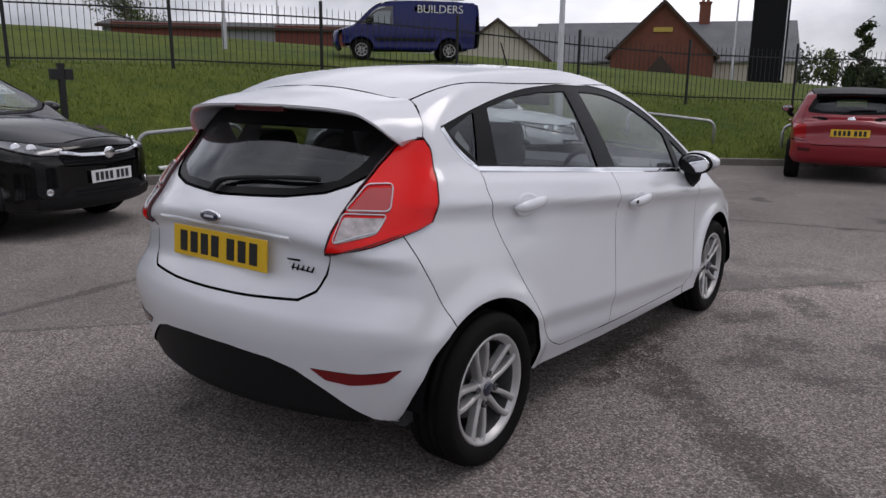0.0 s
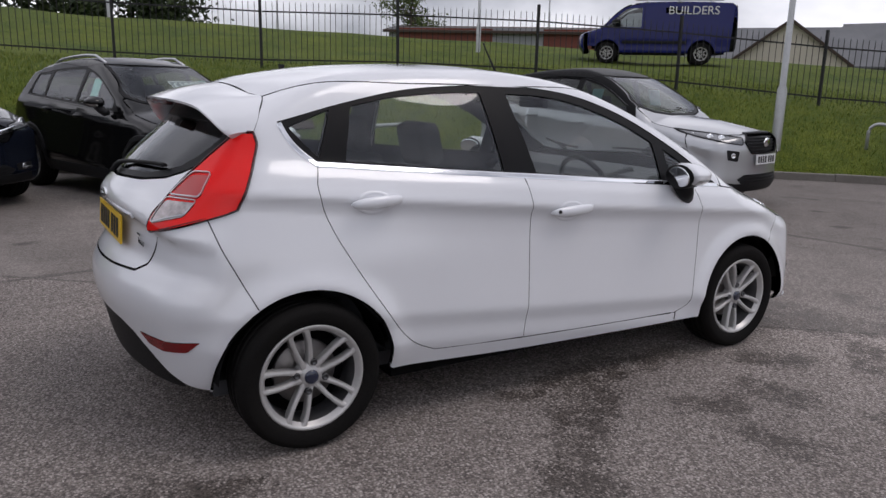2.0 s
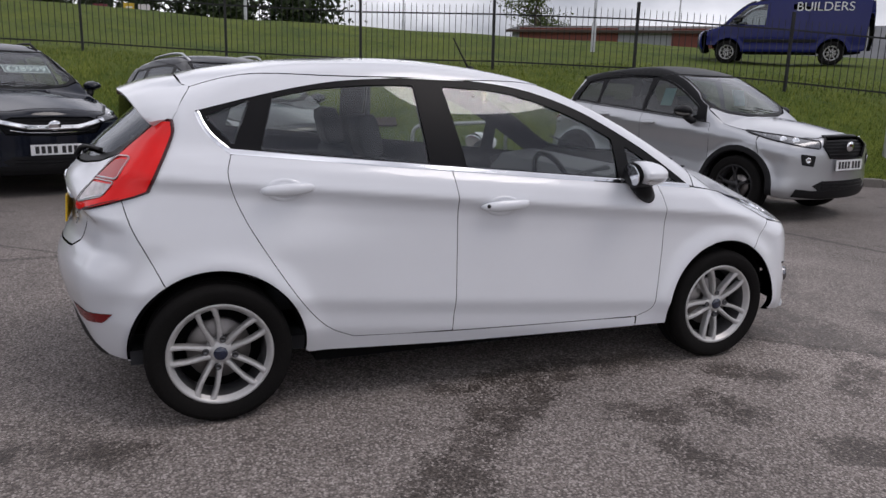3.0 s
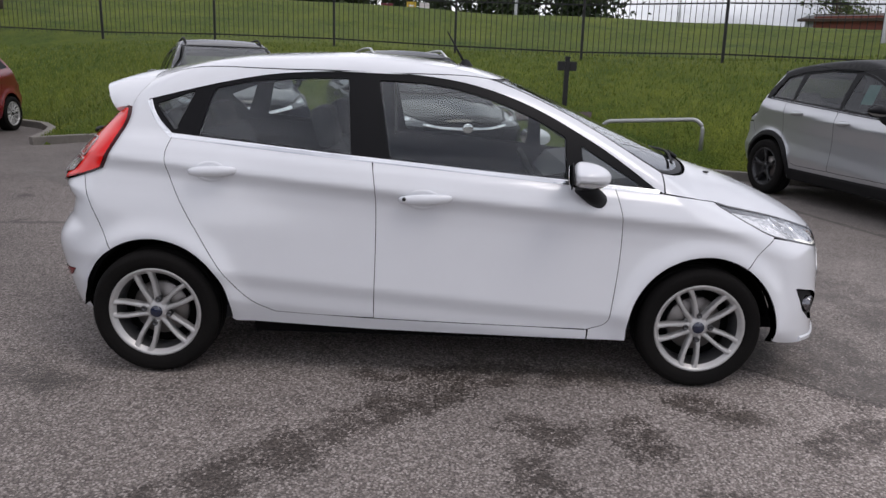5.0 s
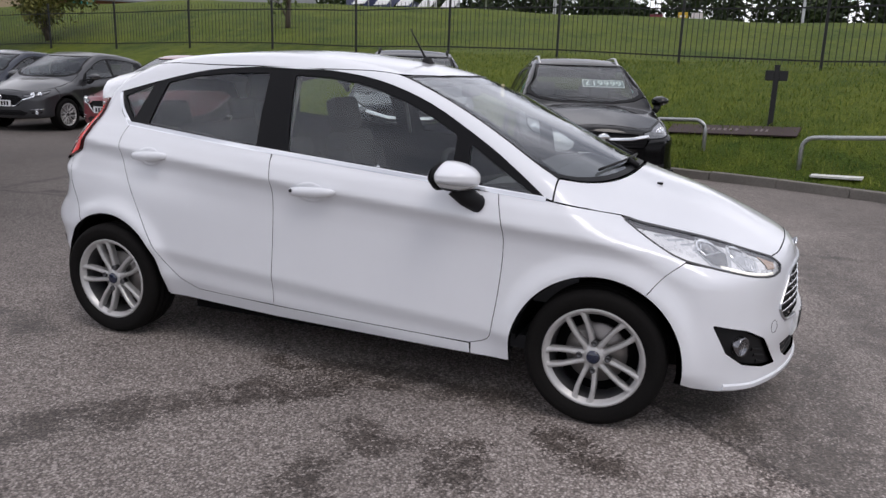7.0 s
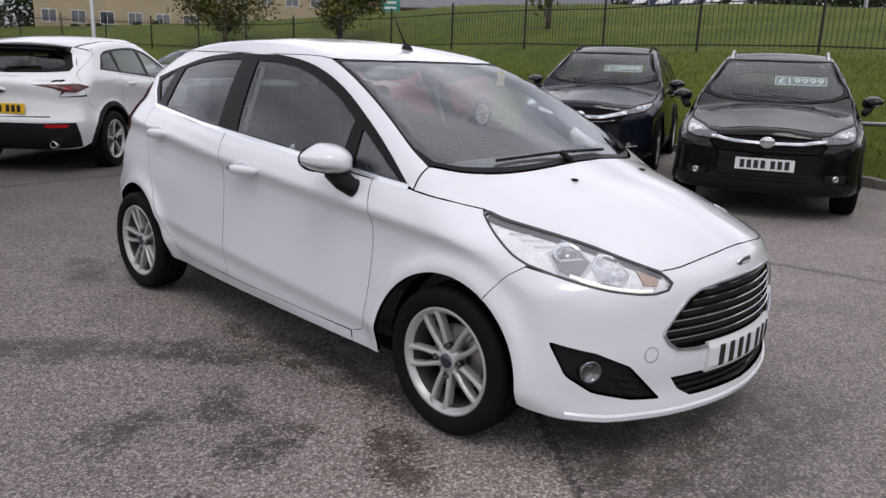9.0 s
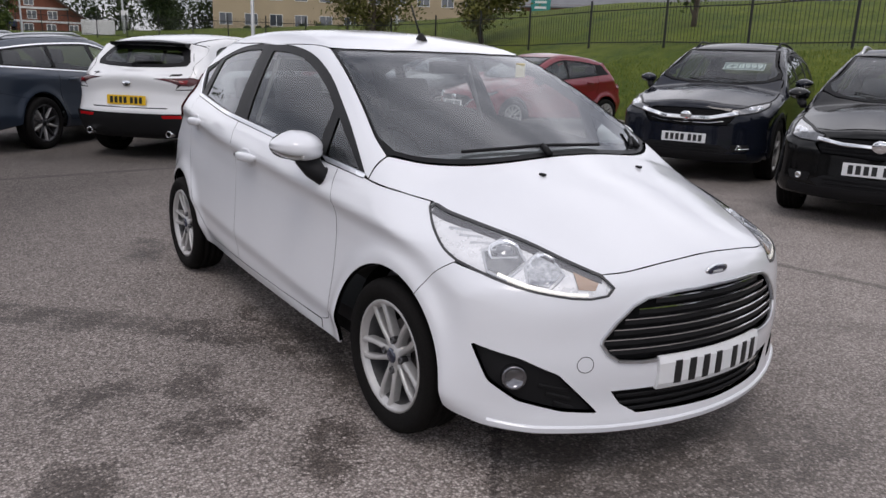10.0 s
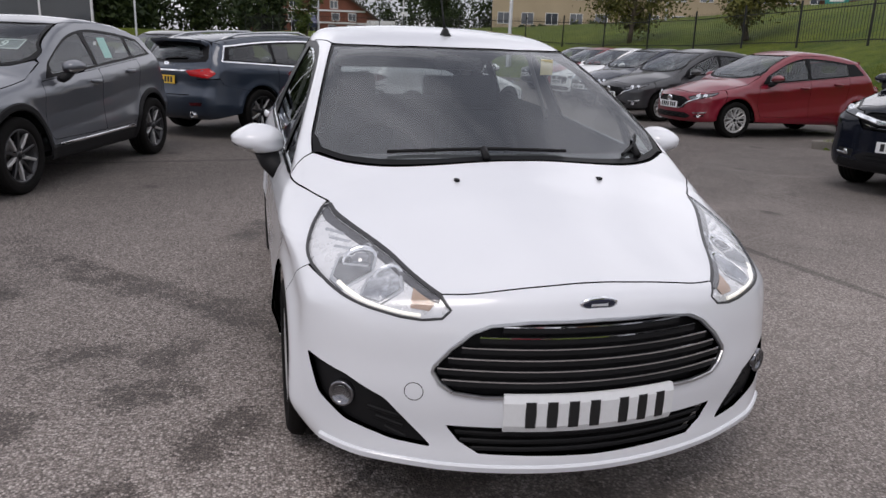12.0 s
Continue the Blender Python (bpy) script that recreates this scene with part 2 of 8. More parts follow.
def inside(P, q):
    x, y = q[:, 0], q[:, 1]
    c = np.zeros(len(q), bool)
    for i in range(len(P)):
        (x0, y0), (x1, y1) = P[i - 1], P[i]
        if y0 == y1:
            continue
        c ^= ((y0 > y) != (y1 > y)) & (x < (x1 - x0) * (y - y0) / (y1 - y0) + x0)
    return c


def near_edge(P, q, d):
    a, b = P, np.roll(P, -1, 0)
    ab = b - a
    m = np.zeros(len(q), bool)
    for i in range(len(P)):
        t = np.clip(((q - a[i]) @ ab[i]) / (ab[i] @ ab[i] + 1e-12), 0, 1)
        m |= np.sum((a[i] + t[:, None] * ab[i] - q) ** 2, 1) < d * d
    return m


def fill(outline, holes=(), step=0.03):
    """Triangles over an outline with holes: points, triangles and the rims as index loops."""
    rings = [resample(outline, step)] + [resample(h, step) for h in holes]
    lo, hi = rings[0].min(0), rings[0].max(0)
    gx, gy = np.meshgrid(np.arange(lo[0] + step / 2, hi[0], step), np.arange(lo[1] + step / 2, hi[1], step * 0.9))
    gx[::2] += step / 2
    g = np.stack([gx.ravel(), gy.ravel()], 1)
    ok = inside(rings[0], g)
    for r in rings[1:]:
        ok &= ~inside(r, g)
    g = g[ok]
    for r in rings:
        g = g[~near_edge(r, g, step * 0.45)]
    pts, loops = [], []
    for r in rings:
        loops.append(list(range(len(pts), len(pts) + len(r))))
        pts += list(r)
    edges = [(L[i], L[(i + 1) % len(L)]) for L in loops for i in range(len(L))]
    pts += list(g)
    v, _, f, ov, _, _ = delaunay_2d_cdt([Vector(p) for p in pts], edges, [], 0, 1e-6)
    V = np.array([tuple(p) for p in v])
    F = np.array([tuple(q) for q in f])
    c = V[F].mean(1)
    ok = inside(rings[0], c)
    for r in rings[1:]:
        ok &= ~inside(r, c)
    F = F[ok]
    first = {}
    for i, o in enumerate(ov):
        for k in o:
            first[k] = i
    return V, F, [[first[k] for k in L] for L in loops]


# ---- car bodies: a smooth closed form, on to which each panel's outline is laid ----
def smooth_step(x, a, b):
    t = np.minimum(np.maximum((x - a) / (b - a), 0.0), 1.0)
    return t * t * (3 - 2 * t)


def blur(v, s):
    k = np.exp(-0.5 * (np.arange(-3 * s, 3 * s + 1) / s) ** 2)
    k /= k.sum()
    return np.convolve(np.pad(v, 3 * s, mode="edge"), k, "valid")


class Body:
    """side: the closed outline seen from the side at the middle; width: half-width along y; belt: (slope, height) of the waist line;
    flank: offsets of the flank below the waist by height; lean: how the sides lean in above it."""

    def __init__(self, side, width, half, belt, flank, lean=(0.40, 0.35), front=0.45, rear=0.25, crown=0.22, crown_roof=0.10, wheels=(), arch=0.345, flare=0.018,
                 round_side=0.05, round_front=0.14, round_rear=0.10, front_from=0.9, rear_from=-0.9, tuck=0.0):
        self.tuck = tuck
        self.belt, self.lean, self.front, self.rear, self.crown = belt, lean, front, rear, crown
        self.crown_roof = crown_roof
        self.wheels, self.arch, self.flare, self.ks, self.kf = wheels, arch, flare, round_side, round_front
        self.ff, self.rf, self.kr = front_from, rear_from, round_rear
        P = np.array(side, float)
        self.y0, self.z0, self.h = P[:, 0].min() - 0.25, -0.2, 0.0125
        ny, nz = int((P[:, 0].max() + 0.25 - self.y0) / self.h), int((P[:, 1].max() + 0.3 - self.z0) / self.h)
        gy, gz = np.meshgrid(self.y0 + self.h * np.arange(ny), self.z0 + self.h * np.arange(nz), indexing="ij")
        q = np.stack([gy.ravel(), gz.ravel()], 1)
        d = np.full(len(q), 9.0)
        for i in range(len(P)):
            a, b = P[i], P[(i + 1) % len(P)]
            ab = b - a
            t = np.clip(((q - a) @ ab) / (ab @ ab + 1e-12), 0, 1)
            d = np.minimum(d, np.sum((a + t[:, None] * ab - q) ** 2, 1))
        d = np.sqrt(d) * np.where(inside(P, q), -1, 1)
        d = d.reshape(ny, nz)
        for _ in range(2):
            d = (d + np.roll(d, 1, 0) + np.roll(d, -1, 0)) / 3
            d = (d + np.roll(d, 1, 1) + np.roll(d, -1, 1)) / 3
        self.d = d
        yy = np.arange(-3.2, 3.2, 0.01)
        w = np.interp(yy, [p[0] for p in width], [p[1] for p in width])
        self.wy, self.w = yy, blur(w, 14) * half
        zz = np.arange(-1.3, 0.2, 0.005)
        self.fz, self.fl = zz, blur(np.interp(zz, [p[0] for p in flank][::-1], [p[1] for p in flank][::-1]), 2)

    def zb(self, y):
        return self.belt[1] + self.belt[0] * y

    def half(self, y, z):
        h = z - self.zb(y)
        up = np.maximum(h, 0)
        low = np.interp(h, self.fz, self.fl)
        x = np.interp(y, self.wy, self.w) + low - self.lean[0] * up - self.lean[1] * up * up
        if self.tuck:
            x = x - self.tuck * smooth_step(-y, 0.3, 1.25) * smooth_step(h, -0.40, 0.05)
        for wy, wz in self.wheels:
            r = np.hypot(y - wy, z - wz)
            x = x + self.flare * np.exp(-((r - self.arch - 0.01) / 0.055) ** 2) * smooth_step(z, 0.1, 0.35) * (h < 0)
        return x

    def f(self, x, y, z):
        ax = np.abs(x)
        y2 = y + self.front * ax ** 2 * smooth_step(y, self.ff, self.ff + 0.9) - self.rear * ax ** 2 * smooth_step(-y, -self.rf, -self.rf + 0.8)
        z2 = z + (self.crown_roof + (self.crown - self.crown_roof) * np.maximum(smooth_step(y, self.ff - 0.4, self.ff + 0.3), smooth_step(-y, -self.rf + 0.1, -self.rf + 0.5))) * ax ** 2 * smooth_step(z, 0.55, 0.85)
        u, v = (y2 - self.y0) / self.h, (z2 - self.z0) / self.h
        u, v = np.clip(u, 0, self.d.shape[0] - 1.001), np.clip(v, 0, self.d.shape[1] - 1.001)
        i, j = u.astype(int), v.astype(int)
        s, t = u - i, v - j
        D = self.d
        a = D[i, j] * (1 - s) * (1 - t) + D[i + 1, j] * s * (1 - t) + D[i, j + 1] * (1 - s) * t + D[i + 1, j + 1] * s * t
        b = (ax - self.half(y, z)) * 0.9
        k = self.ks + (self.kf - self.ks) * smooth_step(y, self.ff + 0.1, self.ff + 0.7) + (self.kr - self.ks) * smooth_step(-y, -self.rf + 0.2, -self.rf + 0.7)
        h = np.maximum(k - np.abs(a - b), 0) / k
        return np.maximum(a, b) + h * h * k * 0.25

    def hit(self, mode, uv, off=0.0):
        """Outline coordinates laid on to the form. side: (y, z); top: (x, y); front and rear: (angle round an upright axis, z); back: (x, z)."""
        u, v = uv[:, 0], uv[:, 1]
        one = np.ones(len(u))
        if mode == "side":
            o, d, lo, hi = np.stack([0 * u, u, v], 1), np.array([1.0, 0, 0]), 0.0 * one, 1.3 * one
        elif mode == "top":
            o, d, lo, hi = np.stack([u, v, 0 * u], 1), np.array([0, 0, 1.0]), 0.45 * one, 2.3 * one
        elif mode == "front":
            o, d, lo, hi = np.stack([0 * u, self.ff * one, v], 1), np.stack([np.sin(u), np.cos(u), 0 * u], 1), 0.0 * one, 2.2 * one
        elif mode == "rear":
            o, d, lo, hi = np.stack([0 * u, self.rf * one, v], 1), np.stack([np.sin(u), -np.cos(u), 0 * u], 1), 0.0 * one, 2.2 * one
        else:
            o, d, lo, hi = np.stack([u, 0 * u, v], 1), np.array([0, -1.0, 0]), 0.3 * one, 3.0 * one
        d = np.broadcast_to(d, o.shape)
        if mode == "side":
            drop = 0.004 * np.arange(80)[:, None]
            zz = np.where(o[:, 2] - drop > 0.6, o[:, 2] - drop, np.minimum(o[:, 2], 0.6))
            clear = (self.f(np.full(zz.shape, 0.40), np.broadcast_to(o[:, 1], zz.shape), zz) <= off - 0.012) | (zz <= 0.6)
            o = np.column_stack([o[:, 0], o[:, 1], zz[np.argmax(clear, axis=0), np.arange(len(u))]])
        # the outermost crossing, stepping in from outside
        top, bot = hi, lo
        k = np.arange(1, 45)[:, None] / 44
        m = top + (bot - top) * k
        s = self.f(o[:, 0] + d[:, 0] * m, o[:, 1] + d[:, 1] * m, o[:, 2] + d[:, 2] * m) < off
        any_in, i = s.any(axis=0), np.argmax(s, axis=0)
        at = m[i, np.arange(len(u))]
        lo = np.where(any_in, at, bot)
        hi = np.where(any_in, at + (top - bot) / 44, top)
        for _ in range(11):
            m = (lo + hi) / 2
            s = self.f(o[:, 0] + d[:, 0] * m, o[:, 1] + d[:, 1] * m, o[:, 2] + d[:, 2] * m) < off
            lo, hi = np.where(s, m, lo), np.where(s, hi, m)
        p = o + d * ((lo + hi) / 2)[:, None]
        e = 0.007
        n = np.stack([self.f(p[:, 0] + e, p[:, 1], p[:, 2]) - self.f(p[:, 0] - e, p[:, 1], p[:, 2]),
                      self.f(p[:, 0], p[:, 1] + e, p[:, 2]) - self.f(p[:, 0], p[:, 1] - e, p[:, 2]),
                      self.f(p[:, 0], p[:, 1], p[:, 2] + e) - self.f(p[:, 0], p[:, 1], p[:, 2] - e)], 1)
        return p, n / (np.linalg.norm(n, axis=1, keepdims=True) + 1e-9)

    def s3(self, pts):
        """Side-view points as places on the form."""
        p, _ = self.hit("side", np.array(pts, float))
        return [tuple(q) for q in p]

    def t3(self, pts):
        p, _ = self.hit("top", np.array(pts, float))
        return [tuple(q) for q in p]

    def fx(self, x, z, end="front"):
        """The angle at which the front or rear of the form lies x to the side at height z."""
        t = np.linspace(0.0, 1.35, 80)
        p, _ = self.hit(end, np.column_stack([t, np.full(80, float(z))]))
        return (math.copysign(float(np.interp(abs(x), np.maximum.accumulate(p[:, 0]), t)), x), z)

    def fr(self, x, y, z):
        return (math.atan2(x, y - self.ff), z)

    def rr(self, x, y, z):
        return (math.atan2(x, self.rf - y), z)

    def panel(self, name, outline, mode, mat, parent, label="", off=0.0, step=0.03, gap=0.002, depth=0.012, holes=(), flip=False, backing=True, skirt=True):
        """A body panel: its outer skin, its turned-in rims, and a dark seal behind its joints."""
        P = grow(resample(outline, step), -gap)
        H = [grow(resample(h, step), gap) for h in holes]
        V, F, loops = fill(P, H, step)
        p, n = self.hit(mode, V, off)
        if flip:
            p, n = p * (-1, 1, 1), n * (-1, 1, 1)
        a, b, c = p[F[:, 0]], p[F[:, 1]], p[F[:, 2]]
        wrong = np.sum(np.cross(b - a, c - a) * n[F[:, 0]], 1) < 0
        F = np.where(wrong[:, None], F[:, ::-1], F)
        verts, norms, faces = list(p), list(n), [tuple(int(i) for i in q) for q in F]
        fm = [0] * len(faces)
        if skirt:
            for L in loops:
                k = len(verts)
                m = len(L)
                verts += [p[i] for i in L] + [p[i] - n[i] * depth for i in L]
                mid = p[L].mean(0)
                pl = p[L]
                o = np.cross(np.roll(pl, -1, 0) - np.roll(pl, 1, 0), n[L])
                o = list(o / (np.linalg.norm(o, axis=1, keepdims=True) + 1e-9))
                norms += o + o
                for i in range(m):
                    j = (i + 1) % m
                    faces.append((k + i, k + j, k + m + j, k + m + i))
                    fm.append(0)
        mats = [mat]
        if backing:
            mats.append(SEAM)
            P2 = grow(P, 0.007)
            H2 = [grow(h, -0.006) for h in H]
            V2, F2, _ = fill(P2, H2, step * 1.6)
            p2, n2 = self.hit(mode, V2, off - depth)
            if flip:
                p2, n2 = p2 * (-1, 1, 1), n2 * (-1, 1, 1)
            k = len(verts)
            verts += list(p2)
            norms += list(n2)
            faces += [tuple(int(i) + k for i in q) for q in F2]
            fm += [1] * len(F2)
        return mesh_part(name, verts, faces, mat, parent, label, True, norms, mats, fm)

    def strip(self, name, line, mode, width, mat, parent, label="", off=0.003, flip=False, step=0.03):
        """A narrow raised strip that follows a line on the form."""
        L = np.array(line, float)
        out = [L[0]]
        for a, b in zip(L[:-1], L[1:]):
            k = max(1, int(np.ceil(np.linalg.norm(b - a) / step)))
            out += [a + (b - a) * j / k for j in range(1, k + 1)]
        L = np.array(out)
        t = np.gradient(L, axis=0)
        t /= np.linalg.norm(t, axis=1, keepdims=True) + 1e-9
        s = np.stack([-t[:, 1], t[:, 0]], 1) * width / 2
        low, mid = min(-0.006, off - 0.006), off * 0.5 if off > 0 else off - 0.002
        rim = ((-1.0, low), (-1.0, mid), (-0.6, off), (0.6, off), (1.0, mid), (1.0, low))
        p, n = self.hit(mode, np.concatenate([L + s * k for k, o in rim]), 0.0)
        rows = [p + n * np.repeat([o for k, o in rim], len(L))[:, None]]
        m = len(L)
        V = np.concatenate(rows)
        if flip:
            V = V * (-1, 1, 1)
        F = [(r * m + i, r * m + i + 1, (r + 1) * m + i + 1, (r + 1) * m + i) for r in range(5) for i in range(m - 1)]
        F += [(i, 5 * m + i, 5 * m + i + 1, i + 1) for i in range(m - 1)]
        F += [tuple(r * m for r in range(6)), tuple(r * m + m - 1 for r in range(6))[::-1]]
        bm = bmesh.new()
        vs = [bm.verts.new(tuple(v)) for v in V]
        for q in F:
            bm.faces.new([vs[i] for i in q])
        return part(name, bm, mat, parent, label)


# ---- wheels ----
def spoke_mesh(a, r0, r1, w0, w1, face0, face1, lean=0.0, deep=0.035):
    """A tapered, chamfered spoke at angle a (degrees) in the y-z plane, its face towards +x."""
    c, s = math.cos(radians(a)), math.sin(radians(a))
    v, f = [], []
    for r, w, x in ((r0, w0, face0), ((r0 + r1) / 2, (w0 + w1) / 2, (face0 + face1) / 2 + 0.004), (r1, w1, face1)):
        off = lean * (r - r0) / (r1 - r0)
        for k, d in ((-0.5, -deep), (-0.5, -0.006), (-0.3, 0.0), (0.3, 0.0), (0.5, -0.006), (0.5, -deep)):
            y, z = r, w * k + off
            v.append((x + d, y * c - z * s, y * s + z * c))
    for q in range(2):
        for k in range(6):
            j = (k + 1) % 6
            f.append((q * 6 + k, q * 6 + j, q * 6 + 6 + j, q * 6 + 6 + k))
    f += [tuple(range(6))[::-1], tuple(range(12, 18))]
    return v, f


def tulip_spoke(a, rim, face, k):
    """One of two bowed spokes that part from the hub and stand side by side at the rim."""
    c, s = math.cos(radians(a)), math.sin(radians(a))
    v, f = [], []
    rows = ((0.028, 0.014, 0.028, -0.020), (0.060, 0.0175, 0.0235, -0.018), (0.100, 0.0265, 0.020, -0.012), (0.140, 0.0325, 0.0195, -0.007), (rim - 0.030, 0.0335, 0.022, -0.003),
            (rim - 0.012, 0.029, 0.036, -0.001), (rim - 0.003, 0.028, 0.052, -0.001))
    for r, off, w, x in rows:
        for q, d in ((-0.5, -0.036), (-0.5, -0.007), (-0.34, -0.001), (0.0, 0.001), (0.34, -0.001), (0.5, -0.007), (0.5, -0.036)):
            z = k * off + w * q
            v.append((face + x + d, r * c - z * s, r * s + z * c))
    for i in range(len(rows) - 1):
        for q in range(7):
            j = (q + 1) % 7
            f.append((i * 7 + q, i * 7 + j, i * 7 + 7 + j, i * 7 + 7 + q))
    f += [tuple(range(7))[::-1], tuple(range(len(v) - 7, len(v)))]
    return v, f


def spoked_wheel(parent, y, x, R=0.288, rim=0.208, wide=0.195, style="pairs", spokes=5, turn=33.0, mat=None, two_tone=None, side=1, label=""):
    """A wheel at (x, y) on the ground, its face outwards: barrel and lip, tyre, spokes, cap, nuts and brake disc."""
    mat = mat or ALLOY
    hw = wide / 2
    v, f = turned([(rim - 0.026, hw - 0.034), (rim - 0.016, hw - 0.020), (rim - 0.012, hw - 0.014), (rim - 0.004, hw - 0.010), (rim, hw - 0.012), (rim + 0.004, hw - 0.02), (rim + 0.002, hw - 0.035)], 56)
    wheel = mesh_part("wheel", v, f, mat, parent, label or "")
    # inner barrel: same alloy, its shade between the spokes put into a darker colour
    v, f = turned([(rim - 0.012, -hw + 0.01), (rim - 0.03, -hw + 0.03), (rim - 0.035, 0.0), (rim - 0.026, hw - 0.034)], 48)
    mesh_part("barrel", v, f, surface("shaded_alloy_barrel", (0.13, 0.13, 0.135), 0.45, 0.6, vary=0.3), wheel)
    wheel.matrix_basis = pose(side * x, y, R, 0, 0, 0 if side > 0 else 180)
    tv, tf = turned([(rim - 0.006, -hw + 0.02), (rim + 0.012, -hw + 0.004), (rim + 0.035, -hw), (R - 0.022, -hw + 0.002), (R - 0.008, -hw + 0.014), (R - 0.002, -hw + 0.03),
                     (R, -0.045), (R - 0.007, -0.043), (R - 0.007, -0.035), (R, -0.033), (R, -0.008), (R - 0.007, -0.006), (R - 0.007, 0.006), (R, 0.008), (R, 0.033),
                     (R - 0.007, 0.035), (R - 0.007, 0.043), (R, 0.045),
                     (R - 0.002, hw - 0.03), (R - 0.008, hw - 0.014), (R - 0.022, hw - 0.002), (R - 0.03, hw + 0.0005), (rim + 0.045, hw), (rim + 0.035, hw + 0.001),
                     (rim + 0.018, hw - 0.004), (rim + 0.006, hw - 0.010), (rim - 0.002, hw - 0.018)], 72)
    mesh_part("tyre", tv, tf, TYRE, wheel)
    face = hw - 0.016
    for k in range(spokes):
        a = turn + 360 / spokes * k
        if style == "pairs":
            sv, sf = join(tulip_spoke(a, rim, face, -1), tulip_spoke(a, rim, face, 1))
        elif style == "fork":
            sv, sf = join(spoke_mesh(a, 0.04, rim * 0.62, 0.045, 0.03, face - 0.02, face - 0.006), spoke_mesh(a - 2, rim * 0.55, rim - 0.006, 0.022, 0.016, face - 0.012, face, -0.026),
                          spoke_mesh(a + 2, rim * 0.55, rim - 0.006, 0.022, 0.016, face - 0.012, face, 0.026))
        else:
            sv, sf = spoke_mesh(a, 0.04, rim - 0.006, 0.034, 0.022, face - 0.02, face)
        mesh_part("spoke", sv, sf, two_tone if (two_tone and k % 2) else mat, wheel, smooth=False)
    hv, hf = turned([(0.0, face - 0.012), (0.03, face - 0.014), (0.046, face - 0.022), (0.056, face - 0.036), (0.058, face - 0.06)], 30)
    mesh_part("hub", hv, hf, mat, wheel)
    cv, cf = turned([(0.0, face - 0.004), (0.02, face - 0.005), (0.027, face - 0.009), (0.028, face - 0.014)], 24)
    mesh_part("centre_cap", cv, cf, BLUE_BADGE if style == "pairs" else BLACK_PLASTIC, wheel, "dark blue centre cap" if style == "pairs" else "")
    for k in range(4 if style == "pairs" else 5):
        a = radians(turn + 45 + 360 / (4 if style == "pairs" else 5) * k)
        nv, nf = turned([(0.0, face - 0.016), (0.006, face - 0.016), (0.008, face - 0.012), (0.0125, face - 0.011), (0.014, face - 0.016), (0.014, face - 0.04)], 10)
        nv = [(p[0], p[1] + 0.058 * math.cos(a), p[2] + 0.058 * math.sin(a)) for p in nv]
        mesh_part("wheel_nut", nv, nf, surface("wheel_nut_steel", (0.10, 0.10, 0.105), 0.35, 0.9), wheel)
    dv, df = turned([(0.03, 0.0), (0.125, 0.0), (0.128, -0.006), (0.128, -0.016), (0.03, -0.018)], 40)
    mesh_part("brake_disc", dv, df, DISC, wheel)
    bv, bf = turned([(0.0, -0.03), (rim - 0.034, -0.03), (rim - 0.034, -0.034)], 40)
    mesh_part("brake_shield", bv, bf, SEAM, wheel)
    return wheel


def wheel_house(parent, wheels, R, x0, x1):
    for wy, wz in wheels:
        for s in (1, -1):
            a = [(R * math.cos(radians(t)), R * math.sin(radians(t))) for t in range(8, 179, 10)]
            v = [(s * x, wy + p[0], wz + p[1]) for x in (x0, x1) for p in a]
            n = len(a)
            f = [(i, i + 1, n + i + 1, n + i) for i in range(n - 1)]
            v.append((s * x0, wy, wz))
            f += [(i, i + 1, 2 * n) for i in range(n - 1)]
            mesh_part("wheel_arch_liner", v, f, SEAM, parent)


# ---- cabin ----
def seat(parent, x, y, floor=0.28, tilt=14, label="dark cloth seat"):
    bm = bmesh.new()
    box(bm, (0, 0.02, 0.10), (0.50, 0.52, 0.18), 0.055)
    for sx in (-0.22, 0.22):
        box(bm, (sx, 0.02, 0.14), (0.09, 0.48, 0.16), 0.04)
    s = part("seat", bm, CABIN, parent, label, True)
    s.matrix_basis = pose(x, y, floor + 0.08)
    bm = bmesh.new()
    box(bm, (0, 0, 0.30), (0.46, 0.12, 0.60), 0.055)
    for sx in (-0.2, 0.2):
        box(bm, (sx, 0.03, 0.28), (0.09, 0.14, 0.46), 0.045)
    b = part("seat_back", bm, CABIN, s, "", True)
    b.matrix_basis = pose(0, -0.24, 0.10, tilt)
    bm = bmesh.new()
    box(bm, (0, 0, 0.70), (0.27, 0.10, 0.20), 0.045)
    h = part("headrest", bm, CABIN, s, "", True)
    h.matrix_basis = pose(0, -0.24, 0.10, tilt)
    v, f = join(tube([(-0.07, 0, 0.55), (-0.07, 0, 0.66)], 0.007, 6), tube([(0.07, 0, 0.55), (0.07, 0, 0.66)], 0.007, 6))
    p = mesh_part("headrest_post", v, f, CHROME, s)
    p.matrix_basis = pose(0, -0.24, 0.10, tilt)


def steering(parent, x, y, z, r=0.185):
    ring = [(r * math.cos(t * math.pi / 18), 0, r * math.sin(t * math.pi / 18)) for t in range(36)]
    v, f = join(tube(ring, 0.014, 8, True), tube([(-r, 0, 0), (r, 0, 0)], 0.016, 6), tube([(0, 0, 0), (0, 0, -r)], 0.016, 6))
    w = mesh_part("steering_wheel", v, f, BLACK_PLASTIC, parent)
    w.matrix_basis = pose(x, y, z, 24)
    bm = bmesh.new()
    box(bm, (0, -0.01, -0.01), (0.16, 0.05, 0.13), 0.02)
    part("airbag_cover", bm, BLACK_PLASTIC, w, "", True)
    v, f = tube([(0, 0, 0), (0, 0.32, -0.06)], 0.035, 10)
    mesh_part("column", v, f, BLACK_PLASTIC, w)


